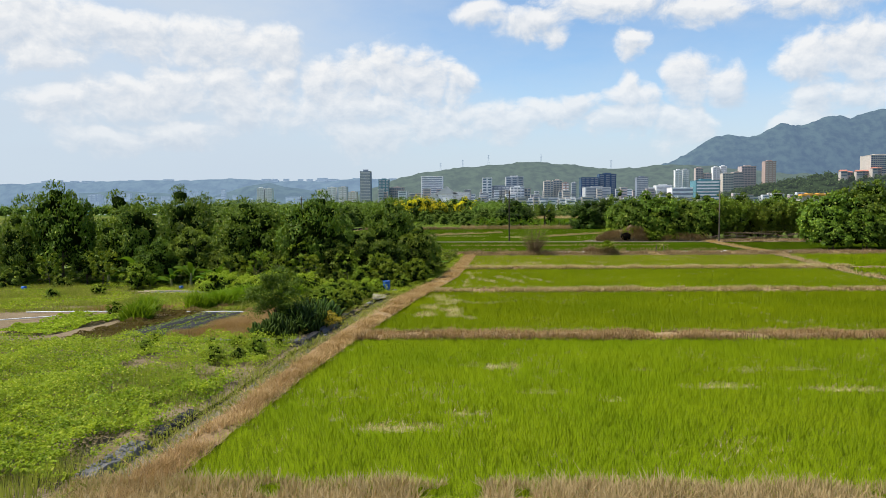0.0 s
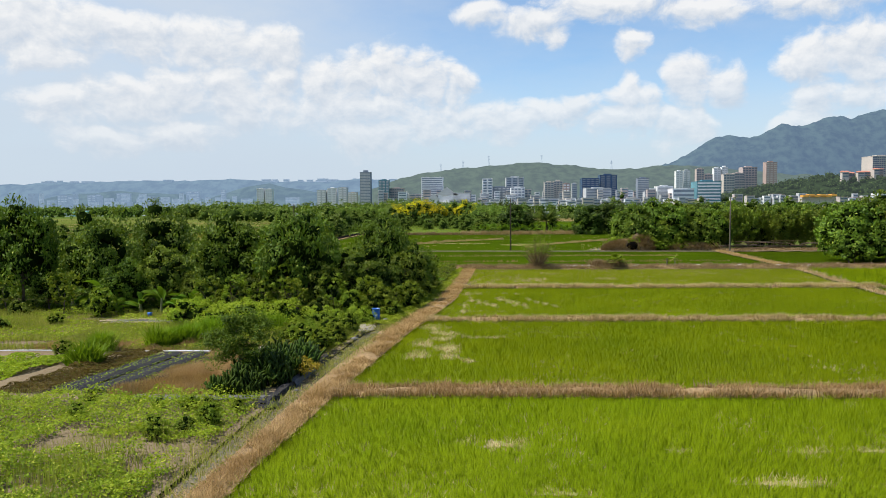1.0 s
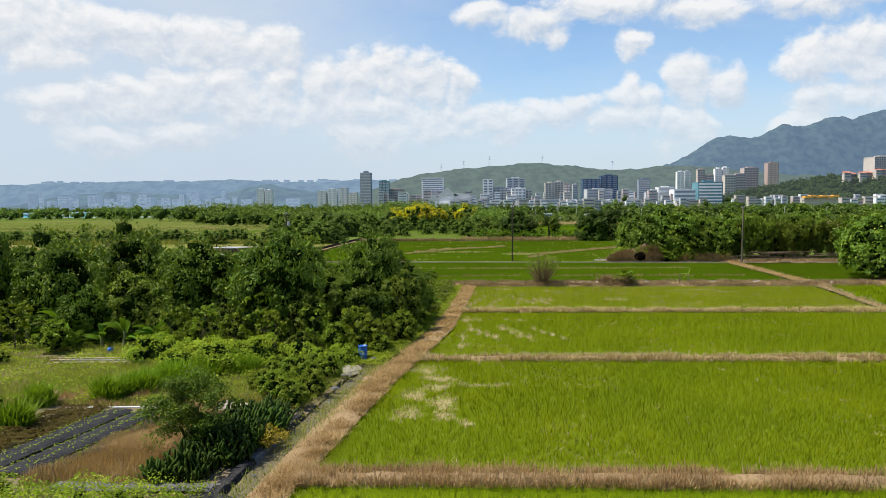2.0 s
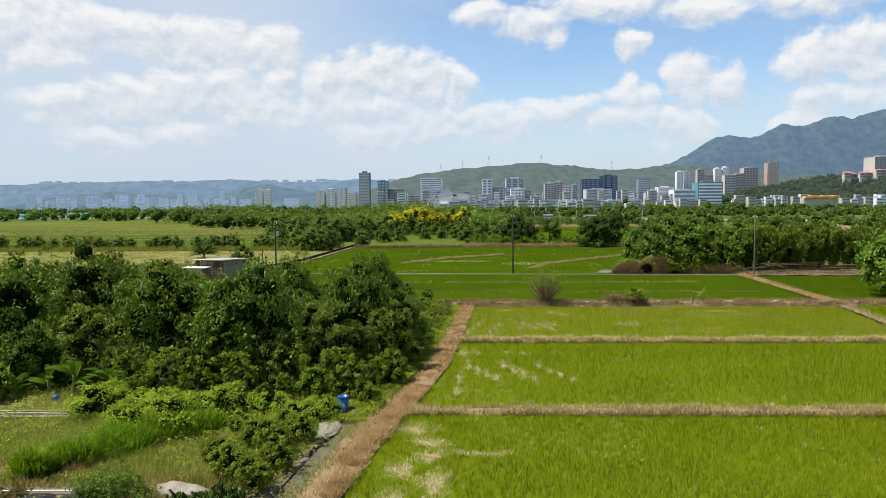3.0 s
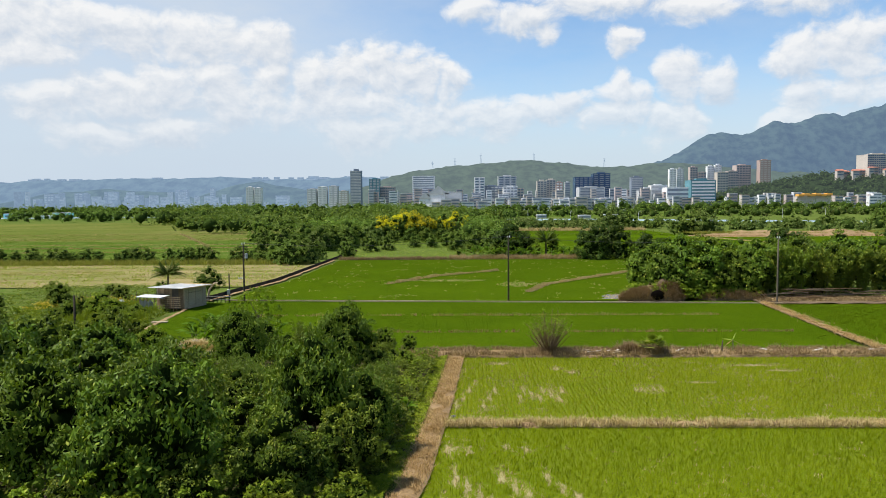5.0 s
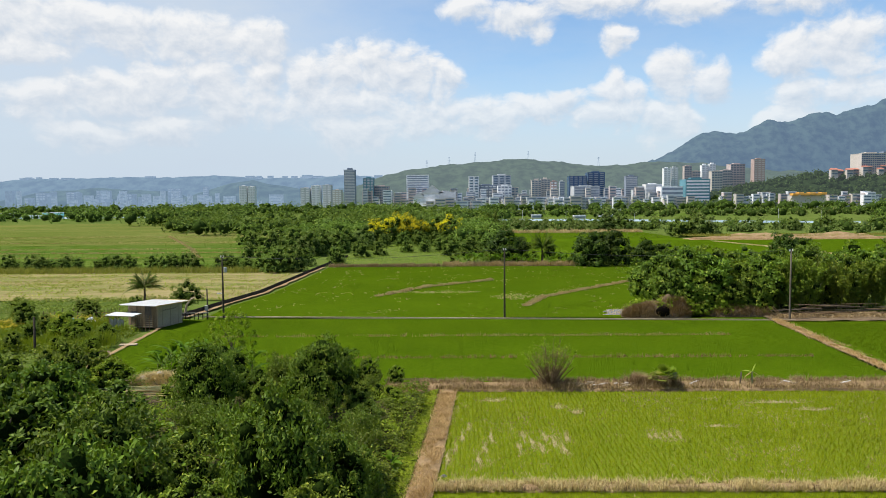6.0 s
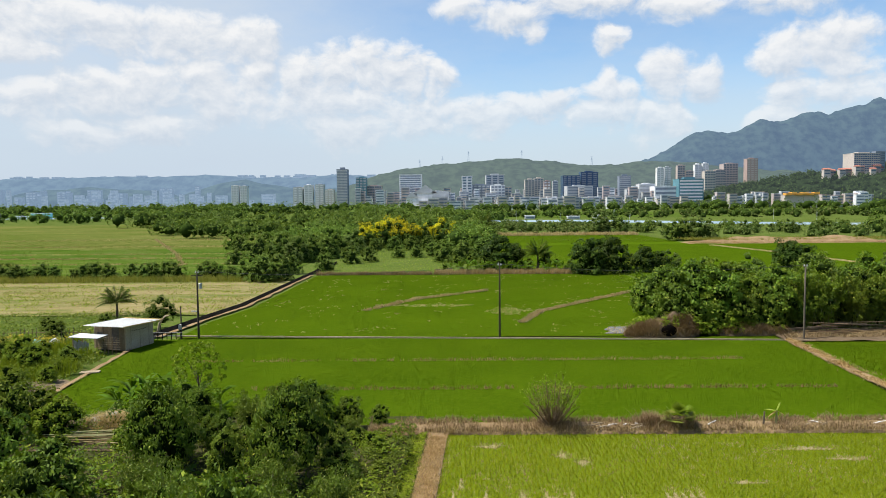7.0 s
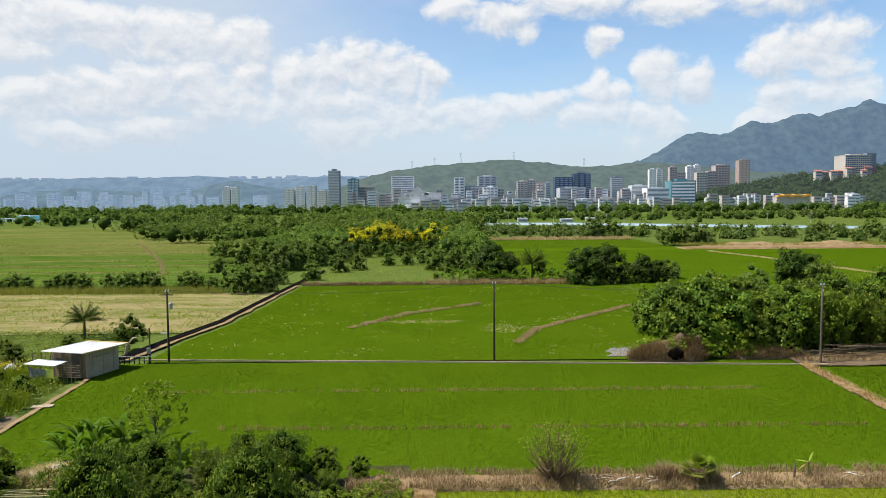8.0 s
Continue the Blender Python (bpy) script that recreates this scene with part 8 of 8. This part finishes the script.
palm2 = copy_thing(palm, Matrix.Translation((26, 236, 0)) @ Matrix.Scale(1.55, 4))
tagged(palm2, "coconut palm among the bananas beyond the rice")
palm3 = copy_thing(palm, Matrix.Translation((20.5, 395, 0)) @ Matrix.Diagonal((1.6, 1.6, 2.5, 1)))
tagged(palm3, "tall dark palm at the edge of the wood")
q = np.random.default_rng(201)
x, y = spread(26000, 202, -33, 40, 229, 330)
herbs("meadow", 0, x, y, 0.6, 0.24, M_SHRUB, "rough green meadow beyond the rice", 202, (), 0.5, 6.0)
x, y = spread(10000, 203, -330, 20, 420, 700)
herbs("meadow", 0, x, y, 0.6, 0.5, M_FARPALE, "far rough green meadow", 203, (), 0.5, 14.0)
x, y = spread(16000, 204, 15, 600, 368, 640)
herbs("meadow", 0, x, y, 1.0, 0.55, M_FARPALE, "rough scrub meadow before the river", 204, (), 0.5, 12.0)
x, y = spread(16000, 205, 30, 130, 150, 240, lambda y: np.interp(y, (150, 160, 190, 226, 240), (36, 36, 38, 40, 44)))
herbs("scrub", 0, x, y, 1.6, 0.32, M_TREE2, "low green scrub behind the hedge", 205, ((70, 222, 25, 14),), 0.5, 4.0)

# wires between the poles
def wire(a, b, sag):
    a, b = Vector(a), Vector(b)
    pts = [a.lerp(b, s) - Vector((0, 0, sag * 4 * s * (1 - s))) for s in np.linspace(0, 1, 17)]
    v, f = tube([tuple(p) for p in pts], [0.013] * 17, 4)
    tagged(part("power_cable", np_mesh("power_cable", v, f, M_WIRE), None), "thin dark power cable slung between poles", "cable", "power cables")


for dx in (-0.18, 0.18):
    wire((-31.6 + dx, 142.6, 9.1), (9.16 + dx, 140.7, 10.0), 0.9)
    wire((9.16 + dx, 140.7, 10.0), (48.6 + dx, 139.0, 9.7), 0.9)

# ---- far details ----


def far_house(x, y, w, h, wall, roof_mat, label, gable=False, base=0.0, group="city houses", glass=None):
    t = empty("house", Matrix.Translation((x, y, base)), label, "house", group)
    d = w * 0.7
    part("wall", box(bmesh.new(), -w / 2, -d / 2, -2 - 0.25 * base, w / 2, d / 2, h), wall, t)
    if gable:
        bm = bmesh.new()
        vs = [bm.verts.new(c) for c in ((-w * 0.55, -d * 0.6, h), (w * 0.55, -d * 0.6, h), (w * 0.55, d * 0.6, h), (-w * 0.55, d * 0.6, h), (-w * 0.5, 0, h + w * 0.22), (w * 0.5, 0, h + w * 0.22))]
        for i in ((0, 1, 5, 4), (2, 3, 4, 5), (1, 2, 5), (3, 0, 4), (3, 2, 1, 0)):
            bm.faces.new([vs[j] for j in i])
        part("roof", bm, roof_mat, t)
    else:
        part("roof", box(bmesh.new(), -w * 0.52, -d * 0.52, h, w * 0.52, d * 0.52, h + 0.8), roof_mat, t)
    n = max(1, int(h / 6))
    for i in range(n):
        part("window", box(bmesh.new(), -w * 0.42, -d / 2 - 0.3, h * (i + 0.35) / n, w * 0.42, -d / 2 + 0.1, h * (i + 0.7) / n), glass or C_GLASS, t)


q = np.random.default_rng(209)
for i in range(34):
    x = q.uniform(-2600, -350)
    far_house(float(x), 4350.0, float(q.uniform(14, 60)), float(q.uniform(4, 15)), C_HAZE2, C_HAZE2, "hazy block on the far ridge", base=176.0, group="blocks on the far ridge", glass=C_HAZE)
q = np.random.default_rng(210)
facades = (C_WHITE, C_GREY, C_TAN, C_WHITE, C_PINK)
for i in range(120):
    y = q.uniform(1760, 1960)
    x = q.uniform(-240, 640) * y / 1900
    far_house(float(x), float(y), float(q.uniform(9, 26)), float(q.uniform(24, 54)), facades[int(q.integers(5))], facades[int(q.integers(4))], "small pale city building among towers")
for i in range(46):
    x = q.uniform(600, 960)
    far_house(float(x), float(q.uniform(1640, 1690)), float(q.uniform(10, 20)), float(q.uniform(24, 36)), facades[int(q.integers(5))], C_WHITE if i % 3 else C_RED, "low pale row house below the spur", group="row houses below the spur")
for i in range(12):
    x = 925 + i * 12.5
    far_house(float(x), float(1815 + 9 * (i % 3)), float(q.uniform(12, 19)), float(q.uniform(9, 14)), C_RED if i % 3 else C_TAN, M_RED, "red-roofed house on the wooded spur", True, 76.0 + 0.9 * i + float(q.uniform(-3, 3)), "houses on the spur")
for i in range(70):
    y = q.uniform(1690, 1760)
    x = q.uniform(-70, 600) * y / 1760
    far_house(float(x), float(y), float(q.uniform(10, 30)), float(q.uniform(20, 30)), facades[int(q.integers(4))], facades[int(q.integers(4))], "low pale city building below the towers")
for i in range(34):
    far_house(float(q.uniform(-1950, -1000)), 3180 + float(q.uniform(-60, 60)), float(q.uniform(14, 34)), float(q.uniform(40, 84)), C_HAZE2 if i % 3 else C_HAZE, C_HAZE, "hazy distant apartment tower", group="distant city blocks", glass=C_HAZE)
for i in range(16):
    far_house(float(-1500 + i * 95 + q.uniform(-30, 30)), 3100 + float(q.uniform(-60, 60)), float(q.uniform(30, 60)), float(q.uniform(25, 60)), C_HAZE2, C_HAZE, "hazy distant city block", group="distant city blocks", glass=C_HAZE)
hall = empty("market_hall", Matrix.Translation((758, 1600, 0)), "long low hall with a bright orange awning", "hall")
part("wall", box(bmesh.new(), -36, -8, -2, 36, 8, 27), C_TAN, hall)
for i in range(6):
    part("awning", box(bmesh.new(), -36 + i * 12, -14, 27 + 1.5 * (i % 2), -24.4 + i * 12, 2, 32 + 1.5 * (i % 2), 0.3, Matrix.Identity(4)), M_ORANGE, hall, "bright orange awning")
temple = empty("convention_hall", Matrix.Translation((-44, 1780, 0)), "white hall with sweeping grey gabled roofs and terraces", "hall")
part("wall", box(bmesh.new(), -52, -25, -2, 50, 25, 28), C_WHITE, temple)
part("wing", box(bmesh.new(), 10, -27, 26, 50, 20, 44), C_GREY, temple)
for i in range(4):
    part("terrace", box(bmesh.new(), -54 + 4 * i, -30 + 2 * i, 5 + 6 * i, 52 - 4 * i, -24 + 2 * i, 7.5 + 6 * i), C_WHITE, temple)
for x0, x1, zb, zt in ((-34, 22, 40, 60), (-54, -22, 30, 44)):
    bm = bmesh.new()
    xm = (x0 + x1) / 2
    vs = [bm.verts.new(c) for c in ((x0, -27, zb), (x0 * 0.6 + xm * 0.4, -27, zb + (zt - zb) * 0.35), (xm, -27, zt), (x1 * 0.6 + xm * 0.4, -27, zb + (zt - zb) * 0.35), (x1, -27, zb))]
    vs2 = [bm.verts.new((v.co.x, 24, v.co.z)) for v in vs]
    for i in range(4):
        bm.faces.new((vs[i], vs[i + 1], vs2[i + 1], vs2[i]))
    bm.faces.new(vs), bm.faces.new(vs2[::-1])
    part("gable_roof", bm, C_GREY, temple, "sweeping grey gabled roof")
    part("gable_wall", box(bmesh.new(), x0 * 0.75 + xm * 0.25, -26, 20, x1 * 0.75 + xm * 0.25, 20, zb + 0.5), C_WHITE, temple)
for x, y, w, h, m, l in ((-560, 1040, 22, 7, M_TEAL, "small teal and white pump house by the river"), (-640, 1060, 26, 6, M_TEAL, "low teal shed by the river"), (-590, 1050, 18, 3, C_WHITE, "low white shed by the river"),
                         (130, 780, 12, 2.5, C_GREY, "low white shed beyond the river"), (165, 820, 14, 2.5, C_GREY, "low grey shed beyond the river"), (88, 800, 10, 3, C_GREY, "low grey shed beyond the river")):
    far_house(x, y, w, h, m, C_WHITE, l, group="sheds by the river")
for i in range(14):
    x, y = (q.uniform(60, 460), q.uniform(430, 860)) if i < 9 else (q.uniform(-640, -330), q.uniform(850, 1000))
    v, f = tube([(0, 0, -0.3), (0, 0, 9), (1.3, 0, 9.6)], (0.16, 0.11, 0.05), 6)
    tagged(part("street_lamp", np_mesh("street_lamp", v, f, C_GREY, True), None), "pale grey lamp post on the far road", "lamp post", "far lamp posts").location = (float(x), float(y), 0)
for x, y, h, base in ((-120, 3250, 38, 170), (-20, 3250, 40, 182), (95, 3250, 42, 200), (330, 3250, 40, 204), (640, 3250, 36, 180)):
    t = empty("pylon", Matrix.Translation((x, y, base)), "thin lattice pylon on the hill", "pylon", "pylons on the hill")
    for sx in (-1, 1):
        v, f = tube([(sx * 4, 0, -8), (0, 0, h)], (0.8, 0.5), 4)
        part("leg", np_mesh("leg", v, f, C_HAZE), None, t)
    for zz in (0.6, 0.75, 0.9):
        part("arm", box(bmesh.new(), -5, -0.4, h * zz, 5, 0.4, h * zz + 0.9), C_HAZE, t)
